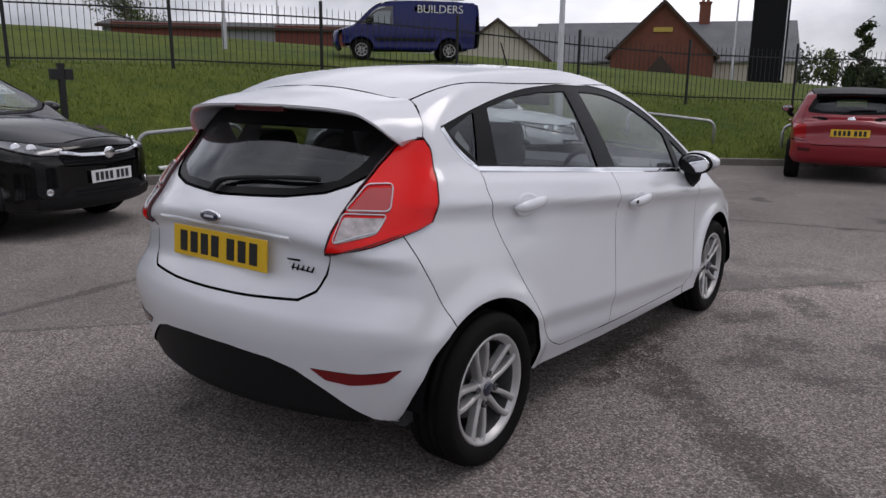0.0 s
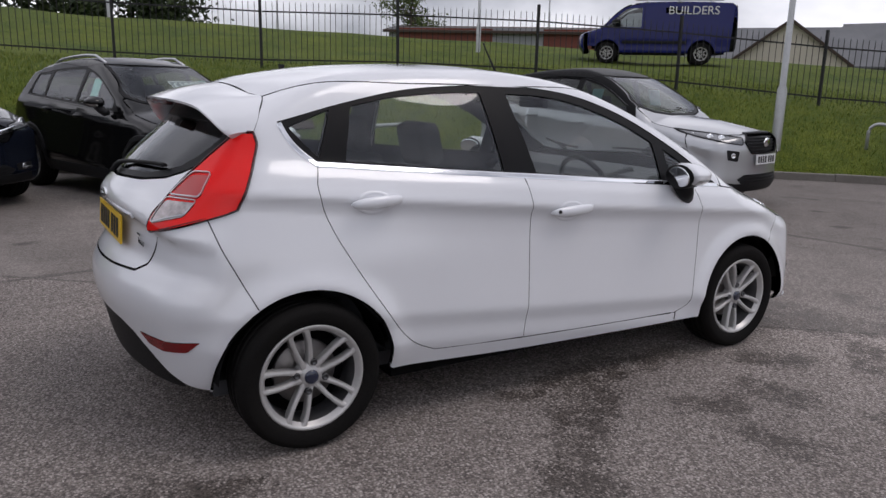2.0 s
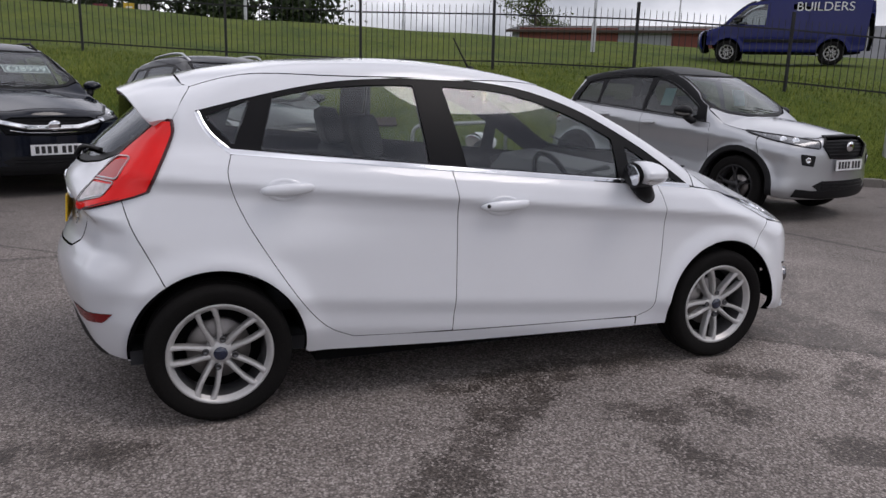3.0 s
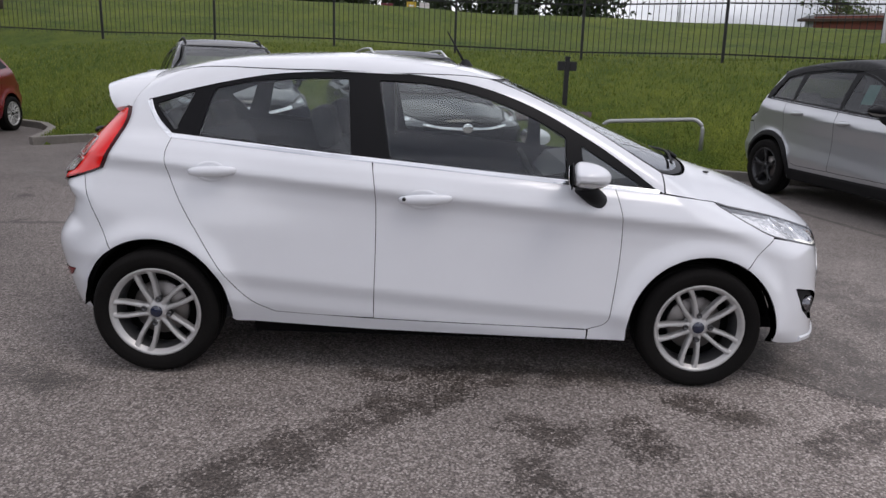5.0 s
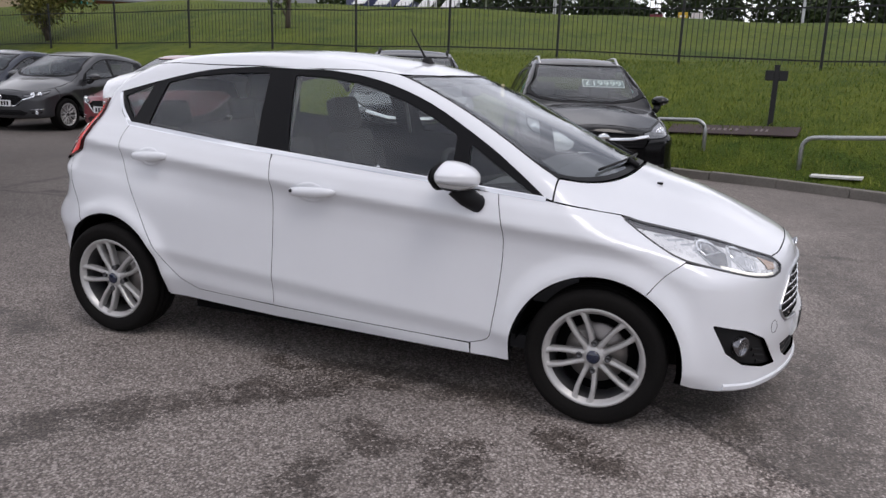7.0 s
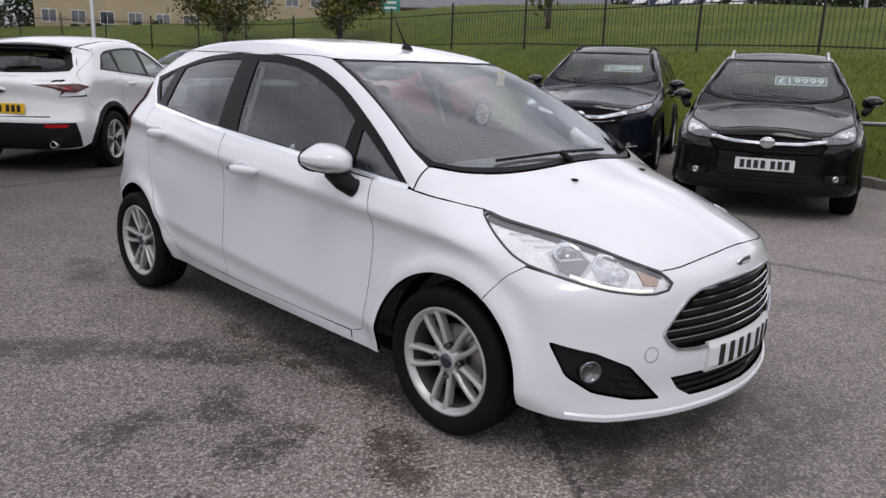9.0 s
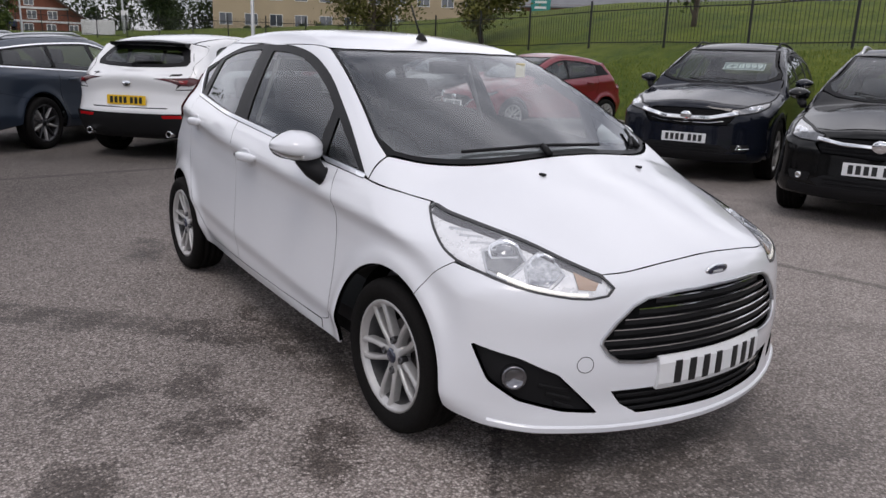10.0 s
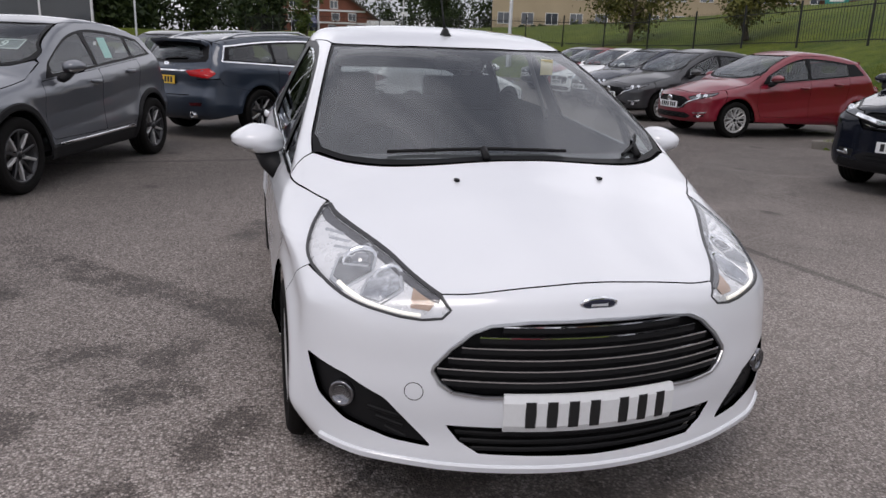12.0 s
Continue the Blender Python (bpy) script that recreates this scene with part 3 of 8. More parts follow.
def cabin(parent, body, y_dash, y_front, y_rear, wide, seat_x, floor=0.26, top=0.98, right_hand=True, rear_row=True):
    """Floor, dashboard, wheel, two front seats and a rear bench."""
    part("cabin_floor", boxes(((0, (y_dash + y_rear) / 2 - 0.1, floor), (wide * 2 - 0.1, y_dash - y_rear + 1.2, 0.06))), CABIN, parent)
    prof = [(y_dash + 0.42, 0.45), (y_dash + 0.42, top - 0.06), (y_dash + 0.2, top), (y_dash - 0.02, top - 0.03), (y_dash - 0.1, top - 0.12), (y_dash - 0.06, top - 0.3), (y_dash, 0.45)]
    n = len(prof)
    v = [(s * (wide - 0.06), p[0], p[1]) for s in (-1, 1) for p in prof]
    f = [(i, (i + 1) % n, n + (i + 1) % n, n + i) for i in range(n)] + [tuple(range(n))[::-1], tuple(range(n, 2 * n))]
    mesh_part("dashboard", v, f, CABIN_GREY, parent, "", False)
    sx = seat_x if right_hand else -seat_x
    steering(parent, sx, y_dash - 0.22, top - 0.10)
    for s in (-1, 1):
        seat(parent, s * seat_x, y_front, floor)
    if rear_row:
        bm = bmesh.new()
        box(bm, (0, y_rear + 0.1, floor + 0.2), (1.22, 0.5, 0.18), 0.05)
        b = part("rear_bench", bm, CABIN, parent, "dark cloth rear bench", True)
        bm = bmesh.new()
        box(bm, (0, 0, 0.28), (1.22, 0.13, 0.56), 0.05)
        q = part("bench_back", bm, CABIN, b, "", True)
        q.matrix_basis = pose(0, y_rear - 0.15, floor + 0.26, 18)
        for hx in (-0.34, 0.34):
            bm = bmesh.new()
            box(bm, (0, 0, 0.62), (0.26, 0.08, 0.15), 0.035)
            q = part("headrest", bm, CABIN, b, "", True)
            q.matrix_basis = pose(hx, y_rear - 0.15, floor + 0.26, 18)


def number_plate(parent, m, yellow, glyphs=7):
    """A plate with a plain bar for each character."""
    bm = bmesh.new()
    box(bm, (0, 0, 0), (0.52, 0.008, 0.111), 0.002)
    p = part("number_plate", bm, PLATE_Y if yellow else PLATE_W, parent, "yellow number plate" if yellow else "white number plate")
    p.matrix_basis = m
    items = []
    x = -0.222
    for k in range(glyphs):
        items.append(((x + 0.025, -0.0055, 0), (0.040, 0.002, 0.076)))
        x += 0.061 + (0.026 if k == 3 else 0)
    bar = part("plate_bar", boxes(items[0]), INK, p)
    for it in items[1:]:
        b = new("plate_bar", bar.data)
        b.parent = p
        b.matrix_basis = Matrix.Translation((it[0][0] - items[0][0][0], 0, 0))
    return p


def oval(a, b, deep, n=32, ring=0.0):
    """A shallow oval boss in the x-z plane, its face towards -y."""
    prof = [(1.0, 0.0), (1.0, -deep * 0.6), (0.9, -deep), (0.0, -deep * 1.05)]
    v, f = [], []
    for s, y in prof:
        for i in range(n):
            t = 2 * math.pi * i / n
            v.append((a * s * math.cos(t), y, b * s * math.sin(t)))
    for k in range(len(prof) - 1):
        for i in range(n):
            j = (i + 1) % n
            f.append((k * n + i, k * n + j, (k + 1) * n + j, (k + 1) * n + i))
    return v, f


def door_mirror(parent, at, s, paint, size=1.0, foot=(0, 0.05, -0.11)):
    """A door mirror: painted cap, dark lower shell, black rim with the glass, clear indicator and a black foot."""
    W, D, H = 0.104 * size, 0.130 * size, 0.064 * size

    def shell_form(grow_by):
        bm = bmesh.new()
        g = bmesh.ops.create_uvsphere(bm, u_segments=32, v_segments=20, radius=1.0)
        for v in g["verts"]:
            x, y, z = v.co
            sq = 1.0 + 0.16 * (abs(x * z)) ** 0.8
            k = 1.0 - 0.42 * smooth_step(np.array(x), 0.0, 1.0)
            y2 = y * D * sq if y > 0 else y * 0.30 * D
            v.co = (x * W * sq + grow_by * x, y2 + grow_by * y, (z * H * sq * (1.0 if z > 0 else 0.86) + 0.010 * x) * float(k) + grow_by * z)
        return bm
    bm = shell_form(0.0)
    shell = part("mirror_shell", bm, paint, parent, "", True)
    shell.matrix_basis = Matrix.Translation((s * at[0], at[1], at[2])) @ Matrix.Diagonal((s, 1, 1, 1)) @ pose(0, 0, 0, 0, 0, -8)
    bm = shell_form(0.002)
    bmesh.ops.bisect_plane(bm, geom=bm.verts[:] + bm.edges[:] + bm.faces[:], plane_co=(0, 0, -0.034 * size), plane_no=(0, 0.22, 1), clear_outer=True)
    part("lower_shell", bm, BLACK_PLASTIC, shell, "dark lower mirror shell", True)
    bm = shell_form(0.004)
    bmesh.ops.bisect_plane(bm, geom=bm.verts[:] + bm.edges[:] + bm.faces[:], plane_co=(0, 0, -0.010 * size), plane_no=(0, 0.1, 1), clear_outer=True)
    bmesh.ops.bisect_plane(bm, geom=bm.verts[:] + bm.edges[:] + bm.faces[:], plane_co=(0, 0, -0.034 * size), plane_no=(0, -0.1, -1), clear_outer=True)
    bmesh.ops.bisect_plane(bm, geom=bm.verts[:] + bm.edges[:] + bm.faces[:], plane_co=(0.0, 0, 0), plane_no=(-1, 0, 0), clear_outer=True)
    bmesh.ops.bisect_plane(bm, geom=bm.verts[:] + bm.edges[:] + bm.faces[:], plane_co=(0, -0.005, 0), plane_no=(0, -1, 0), clear_outer=True)
    part("indicator", bm, surface("clear_indicator", (0.5, 0.49, 0.47), 0.15, 0.4, vary=0.25, fine=90, coat=0.6), shell, "clear side indicator", True)
    bm = bmesh.new()
    g = bmesh.ops.create_uvsphere(bm, u_segments=24, v_segments=12, radius=1.0)
    for v in g["verts"]:
        v.co = (v.co.x * W * 0.95, v.co.y * 0.007 - 0.034 * size, v.co.z * H * 0.9)
    part("mirror_rim", bm, BLACK_PLASTIC, shell, "", True)
    gv, gf = oval(W * 0.84, H * 0.75, 0.004)
    o = mesh_part("mirror_glass", gv, gf, CHROME, shell, "silvered mirror glass")
    o.matrix_basis = pose(0, -0.040 * size, 0, 8, 0, -6)
    v, f = tube([(-0.035, 0.02, -0.04), (-0.055 + foot[0], 0.035 + foot[1] * 0.5, -0.085), (-0.08 + foot[0], 0.04 + foot[1], foot[2]), (-0.115 + foot[0], 0.03 + foot[1], foot[2] + 0.005)],
                [0.05, 0.042, 0.038, 0.032], 12)
    mesh_part("mirror_foot", v, f, BLACK_PLASTIC, shell)
    return shell


def door_handle(parent, body, y, z, s, paint, length=0.2, key=False):
    """A pull handle that stands off a shallow oval dish."""
    p, n = body.hit("side", np.array([[y, z]]), 0.0)
    x = float(p[0, 0])
    L = length / 2
    secs, v, f = 22, [], []
    for k in range(secs + 1):
        u = -1 + 2 * k / secs
        full = math.sqrt(max(0.0, 1 - abs(u) ** 2.6))
        hz, hx, cx = 0.004 + 0.019 * full, 0.004 + 0.012 * full, 0.004 + 0.022 * full
        cz = 0.006 * u
        for j in range(12):
            a = 2 * math.pi * j / 12
            v.append((cx + hx * math.cos(a), u * L, cz + hz * math.sin(a)))
    for k in range(secs):
        for j in range(12):
            i = (j + 1) % 12
            f.append((k * 12 + j, k * 12 + i, (k + 1) * 12 + i, (k + 1) * 12 + j))
    f += [tuple(range(12))[::-1], tuple(secs * 12 + j for j in range(12))]
    h = mesh_part("door_handle", v, f, paint, parent)
    h.matrix_basis = Matrix.Translation((s * (x - 0.002), y, z)) @ Matrix.Diagonal((s, 1, 1, 1))
    # the rim of the hollow behind it
    rim = [(y + L * 0.72 * math.cos(2 * math.pi * i / 40) - 0.01, z - 0.006 + 0.046 * math.sin(2 * math.pi * i / 40)) for i in range(41)]
    q, m = body.hit("side", np.array(rim), 0.0)
    mid = np.array([(y - 0.01, z - 0.006)])
    ring0 = q + m * 0.0012
    q2, m2 = body.hit("side", mid + (np.array(rim) - mid) * 0.86, 0.0)
    ring1 = q2 + m2 * 0.0045
    q3, m3 = body.hit("side", mid + (np.array(rim) - mid) * 0.72, 0.0)
    ring2 = q3 + m3 * 0.0012
    V = np.concatenate([ring0, ring1, ring2]) * (s, 1, 1)
    F = [(r * 41 + i, r * 41 + i + 1, (r + 1) * 41 + i + 1, (r + 1) * 41 + i) for r in range(2) for i in range(40)]
    mesh_part("handle_dish_rim", [tuple(c) for c in V], F if s > 0 else [t[::-1] for t in F], paint, parent)
    if key:
        kv, kf = turned([(0.0, 0.004), (0.008, 0.004), (0.009, 0.0)], 14)
        mesh_part("key_hole", [(c[0] + 0.030, c[1] - L * 0.78, c[2]) for c in kv], kf, INK, h)
    return h


# ---- the white hatchback ----
def mirrored(half):
    """A right half outline from the middle outwards and back, closed by its mirror."""
    return half + [(-u, v) for u, v in half[::-1] if abs(u) > 1e-6]


def white_hatchback():
    car = thing("hatchback_car", pose(0, 0, 0), "clean white five-door hatchback with silver alloy wheels on worn tarmac", "car")
    FW, RW, RA = (1.2445, 0.285), (-1.2445, 0.285), 0.345
    top = bez([(2.02, 0.50), (2.012, 0.58), (1.995, 0.66), (1.975, 0.705), (1.93, 0.74), (1.84, 0.79), (1.70, 0.853), (1.55, 0.91), (1.395, 0.955), (1.30, 0.985)], 5) \
        + bez([(1.27, 0.992), (0.95, 1.128), (0.62, 1.268), (0.40, 1.358), (0.22, 1.412), (0.0, 1.45), (-0.30, 1.474), (-0.60, 1.470), (-0.90, 1.450), (-1.20, 1.405), (-1.36, 1.365), (-1.445, 1.33)], 5) \
        + bez([(-1.475, 1.285), (-1.512, 1.235), (-1.60, 1.155), (-1.69, 1.075), (-1.765, 0.985)], 4) \
        + [(-1.79, 0.965), (-1.815, 0.93), (-1.822, 0.895), (-1.788, 0.882), (-1.782, 0.86), (-1.80, 0.74), (-1.835, 0.685), (-1.842, 0.665)] \
        + bez([(-1.848, 0.655), (-1.868, 0.61), (-1.87, 0.54), (-1.855, 0.47), (-1.835, 0.38), (-1.81, 0.28), (-1.775, 0.225), (-1.66, 0.195)], 4) \
        + [(-1.2, 0.185), (1.2, 0.15)] + bez([(1.90, 0.142), (1.985, 0.160), (2.035, 0.205), (2.026, 0.29), (2.032, 0.38), (2.03, 0.44)], 4)
    B = Body(top, [(-2.0, 0.82), (-1.75, 0.855), (-1.5, 0.91), (-1.25, 0.95), (-1.0, 0.975), (-0.5, 0.995), (0, 1.0), (0.5, 1.0), (1.0, 0.99), (1.3, 0.985), (1.6, 0.965), (1.85, 0.92), (2.1, 0.85)],
             0.856, (-0.0815, 0.987), [(0.1, -0.055), (0.0, -0.055), (-0.04, -0.022), (-0.10, 0.001), (-0.122, 0.007), (-0.14, -0.007), (-0.175, -0.019), (-0.25, -0.020), (-0.42, -0.009), (-0.57, 0.003), (-0.63, -0.014), (-0.70, -0.019), (-0.78, -0.05), (-0.86, -0.08)],
             wheels=(FW, RW), arch=RA, flare=0.022, rear=0.32, round_rear=0.12, tuck=0.068)
    # side panels
    frame_top = [(1.0, 0.914), (0.85, 1.022), (0.698, 1.118), (0.445, 1.251), (0.188, 1.337), (-0.07, 1.375), (-0.354, 1.383), (-0.60, 1.372), (-0.794, 1.350), (-1.03, 1.300), (-1.29, 1.232)]
    frame_top = bez(frame_top, 4)
    chrome_q = bez([(-1.29, 1.232), (-1.27, 1.182), (-1.235, 1.132), (-1.17, 1.077)], 4)
    door_r = bez([(-1.17, 1.071), (-1.188, 0.985), (-1.142, 0.845), (-1.05, 0.68), (-0.915, 0.475), (-0.81, 0.362), (-0.70, 0.308)], 4)
    door_f = bez([(0.808, 0.922), (0.845, 0.77), (0.846, 0.60), (0.826, 0.40), (0.806, 0.31), (0.724, 0.275)], 4)
    b_seam = bez([(-0.268, 1.008), (-0.248, 0.85), (-0.246, 0.60), (-0.252, 0.296)], 4)
    bumper_seam_r = bez([(-1.438, 0.575), (-1.50, 0.70), (-1.548, 0.80), (-1.58, 0.905)], 4)
    lamp_edge = bez([(-1.478, 0.932), (-1.44, 1.01), (-1.40, 1.09), (-1.376, 1.15), (-1.377, 1.192)], 4)
    roof_edge = bez([(-1.377, 1.197), (-1.342, 1.265)], 3)
    scr_edge = [(0.712, 1.03), (0.705, 0.93), (0.675, 0.80), (0.63, 0.60), (0.578, 0.36), (0.558, 0.265)]
    rails = [(0.555, 0.24), (0.585, 0.0), (0.603, -0.35), (0.588, -0.7), (0.545, -1.04), (0.488, -1.302)]
    screen_edge = [(p[1], p[2]) for p in B.t3(bez(scr_edge, 4))][::-1] + [(1.03, 0.905)]
    roof_edge = roof_edge + [(p[1], p[2]) for p in B.t3(bez(rails, 4))][::-1]
    rail_bottom = [(0.724, 0.224), (-0.25, 0.232), (-0.885, 0.25)]
    arch_r = arc(RW[0], RW[1], RA, -4, 123, 26)
    body_side = rail_bottom + arch_r + bumper_seam_r + lamp_edge + roof_edge + screen_edge + frame_top + chrome_q + door_r + [(-0.25, 0.293), (0.5, 0.279), (0.724, 0.272)]
    rear_door = door_r[::-1] + b_seam[0:1] + b_seam[1:] + [(-0.5, 0.300)]
    rear_door = [(-1.17, 1.071)] + [(-0.70, 1.040), (-0.268, 1.008)] + b_seam + [(-0.5, 0.300)] + door_r[::-1][:-1]
    front_door = [(-0.264, 1.006), (0.3, 0.962), (0.808, 0.922)] + door_f + [(0.3, 0.283), (-0.248, 0.294)] + b_seam[::-1][:-1]
    wing_top = [(0.812, 0.921), (1.025, 0.903)] + bez([(1.03, 0.902), (1.138, 0.886), (1.29, 0.858)], 3)
    wing_lamp = bez([(1.31, 0.842), (1.40, 0.793), (1.50, 0.742), (1.56, 0.718)], 3)
    wing_seam = bez([(1.555, 0.712), (1.49, 0.66), (1.425, 0.578)], 3)
    arch_f = arc(FW[0], FW[1], RA, 58, 186, 26)
    front_wing = wing_top + wing_lamp + wing_seam + arch_f + [(0.90, 0.226), (0.728, 0.224), (0.728, 0.272)] + door_f[::-1]
    glass_q = rounded([(-1.256, 1.213), (-1.08, 1.279), (-1.157, 1.102)], 0.012)
    glass_r = rounded([(-1.052, 1.088), (-0.992, 1.290), (-0.82, 1.327), (-0.60, 1.348), (-0.39, 1.353), (-0.362, 1.030)], 0.012)
    glass_f = rounded([(-0.19, 1.016), (-0.252, 1.350), (-0.067, 1.343), (0.06, 1.328), (0.191, 1.298), (0.32, 1.256), (0.447, 1.205), (0.588, 1.130), (0.592, 0.950)], 0.012)
    glass_p = rounded([(0.655, 1.098), (0.948, 0.922), (0.672, 0.942)], 0.012)
    frame = frame_top + chrome_q + [(-0.268, 1.010), (1.0, 0.909)]
    for s in (1, -1):
        fl = s < 0
        bs = B.panel("body_side", body_side, "side", WHITE, car, "", flip=fl, step=0.025, gap=0.0016)
        rd = B.panel("rear_door", rear_door, "side", WHITE, car, "", flip=fl, step=0.02, gap=0.0016)
        fd = B.panel("front_door", front_door, "side", WHITE, car, "", flip=fl, step=0.02, gap=0.0016)
        B.panel("front_wing", front_wing, "side", WHITE, car, "", flip=fl, step=0.02, gap=0.0016)
        wf = B.panel("window_frame", frame, "side", BLACK_GLOSS, car, "gloss black window surround", off=-0.003, holes=[glass_q, glass_r, glass_f, glass_p], flip=fl, gap=0.001)
        for g in (glass_q, glass_r, glass_f, glass_p):
            B.panel("side_window", g, "side", GLASS, wf, "", off=-0.008, flip=fl, gap=-0.004, backing=False, skirt=False)
        B.strip("chrome_strip", bez([(-1.287, 1.228), (-1.265, 1.177), (-1.23, 1.130), (-1.172, 1.080)], 5) + [(-0.268, 1.011), (0.3, 0.965), (1.005, 0.909)], "side", 0.020, CHROME, car, "polished chrome waist strip", flip=fl)
        door_handle(rd, B, -0.967, 0.942, s, WHITE, 0.215)
        door_handle(fd, B, -0.03, 0.857, s, WHITE, 0.235, key=s > 0)
        door_mirror(car, (0.900, 0.63, 0.982), s, WHITE)
    # roof, glass and bonnet
    roof = mirrored([(0, 0.365), (0.30, 0.345), (0.50, 0.29)] + bez(rails, 4) + [(0.40, -1.330), (0, -1.345)])
    rf = B.panel("roof", roof, "top", WHITE, car, "")
    lip_f = [(0, -1.347), (0.18, -1.346), (0.32, -1.340), (0.42, -1.327), (0.488, -1.305)]
    lip_f = [(q[0], q[1], q[2] + 0.0005) for q in B.t3(lip_f)] + B.s3([(-1.337, 1.275), (-1.355, 1.238), (-1.377, 1.198)])
    lip_r = [(0, -1.585, 1.303), (0.18, -1.580, 1.301), (0.33, -1.565, 1.295), (0.44, -1.545, 1.282), (0.49, -1.525, 1.258), (0.525, -1.507, 1.234), (0.552, -1.487, 1.208), (0.578, -1.46, 1.184)]
    lip_f, lip_r = bez(lip_f, 6), bez(lip_r, 6)
    cols = []
    for a, b in zip(lip_f, lip_r):
        a, b = np.array(a), np.array(b)
        turn = smooth_step(np.array(a[0]), 0.40, 0.56)
        out = np.array((0.9 * turn, 0, 1.0 - 0.45 * turn))
        c = [a + (b - a) * k + out * 0.011 * math.sin(math.pi * k) * (1 - 0.35 * turn) for k in (0, 0.2, 0.4, 0.6, 0.8, 1.0)]
        inn = np.array((-0.03 * turn, 0.0, -0.03))
        c += [b + np.array((0, 0.003, -0.009)), b + np.array((-0.01 * turn, 0.02, -0.017)), a + (b - a) * 0.45 + inn * 1.3, a + inn * 1.6]
        cols.append([tuple(q) for q in c])
    cols = [[(-q[0], q[1], q[2]) for q in c] for c in cols[:0:-1]] + cols
    k, m = len(cols[0]), len(cols)
    v = [p for c in cols for p in c]
    f2 = [(i * k + j, i * k + (j + 1) % k, (i + 1) * k + (j + 1) % k, (i + 1) * k + j) for i in range(m - 1) for j in range(k)] + [tuple(range(k)), tuple((m - 1) * k + j for j in range(k))[::-1]]
    bm = bmesh.new()
    vs = [bm.verts.new(p) for p in v]
    for q in f2:
        bm.faces.new([vs[i] for i in q])
    bmesh.ops.recalc_face_normals(bm, faces=bm.faces)
    for e in bm.edges:
        if len(e.link_faces) == 2 and e.calc_face_angle() > 0.7:
            e.smooth = False
    sp = part("roof_spoiler", bm, WHITE, car, "", True)
    part("brake_light", boxes(((0, -1.566, 1.286), (0.27, 0.03, 0.022)), bevel=0.004), LENS_SMOKE, sp, "dark red high brake light")
    screen = mirrored(bez([(0, 1.274), (0.25, 1.257), (0.45, 1.203), (0.60, 1.118), (0.690, 1.037)], 4) + bez(scr_edge, 4) + [(0.50, 0.295), (0.30, 0.35), (0, 0.37)])
    view = mirrored(bez([(0, 1.243), (0.25, 1.226), (0.44, 1.174), (0.59, 1.092), (0.674, 1.020)], 4) + bez([(0.694, 0.93), (0.664, 0.80), (0.619, 0.60), (0.566, 0.37), (0.547, 0.302)], 4) + [(0.47, 0.322), (0.27, 0.366), (0, 0.384)])
    wb = B.panel("windscreen_border", screen, "top", BLACK_GLOSS, car, "black printed windscreen border", off=-0.002, holes=[view], step=0.018)
    B.panel("windscreen", view, "top", SCREEN_GLASS, wb, "clear windscreen", off=-0.003, gap=-0.004, backing=False, skirt=False, step=0.04)
    tip = B.s3([(1.312, 0.851)])[0]
    fr = B.fr
    lamp_up = [fr(*p) for p in bez([tip, (0.752, 1.42, 0.836), (0.70, 1.52, 0.815), (0.60, 1.72, 0.772), (0.52, 1.82, 0.735), (0.442, 1.895, 0.702)], 4)]
    lamp_rim3 = B.hit("front", np.array(lamp_up))[0]
    nose_line = bez([(0.0, 1.934), (0.15, 1.929), (0.33, 1.904), (float(lamp_rim3[-1][0]), float(lamp_rim3[-1][1]))], 8)
    wing_line = [(q[0] - 0.0015, q[1]) for q in B.s3(wing_top[2:])]
    bonnet = mirrored(bez([(0, 1.290), (0.25, 1.273), (0.45, 1.217), (0.60, 1.132), (0.70, 1.045), (0.718, 1.034)], 4) + [(wing_line[0][0], 1.034)] + wing_line[1:]
                      + [(q[0] - 0.003, q[1] - 0.001) for q in lamp_rim3[1:-1]] + [(x, y - 0.0015) for x, y in nose_line[::-1]])
    bn = B.panel("bonnet", bonnet, "top", WHITE, car, "", gap=0.0012)
    # front bumper, lamps and grilles
    lamp_in = [fr(*p) for p in ((0.418, 1.93, 0.668), (0.445, 1.935, 0.645), (0.50, 1.915, 0.637))]
    lamp_low = [fr(*p) for p in bez([(0.56, 1.895, 0.640), (0.65, 1.82, 0.658), (0.735, 1.70, 0.688)], 4)] + [fr(*p) for p in B.s3(wing_lamp[::-1])]
    lamp = lamp_up + lamp_in + lamp_low
    seam3 = [fr(*p) for p in B.s3(wing_seam)]
    arch3 = [fr(*p) for p in B.s3(arc(FW[0], FW[1], RA, 57, -8, 14))]
    low = [fr(0.80, 1.62, 0.226), fr(0.75, 1.70, 0.214), fr(0.62, 1.80, 0.203), fr(0.42, 1.90, 0.196), (0.0, 0.196)]
    head = [fr(*p) for p in B.t3(nose_line[:-1])] + [lamp_up[-1]]
    bumper = mirrored(head + lamp_in + lamp_low[:9] + seam3 + arch3 + low)
    grille = mirrored([(0.0, 0.648), fr(0.20, 1.99, 0.645), fr(0.31, 1.97, 0.633), fr(0.36, 1.96, 0.612), fr(0.42, 1.95, 0.562), fr(0.462, 1.94, 0.513), fr(0.467, 1.938, 0.495), fr(0.445, 1.945, 0.462), fr(0.41, 1.963, 0.438), fr(0.33, 1.99, 0.430), (0.0, 0.436)])
    intake = mirrored([(0.0, 0.338), fr(0.425, 1.955, 0.336), fr(0.39, 1.965, 0.290), fr(0.33, 1.975, 0.256), (0.0, 0.248)])
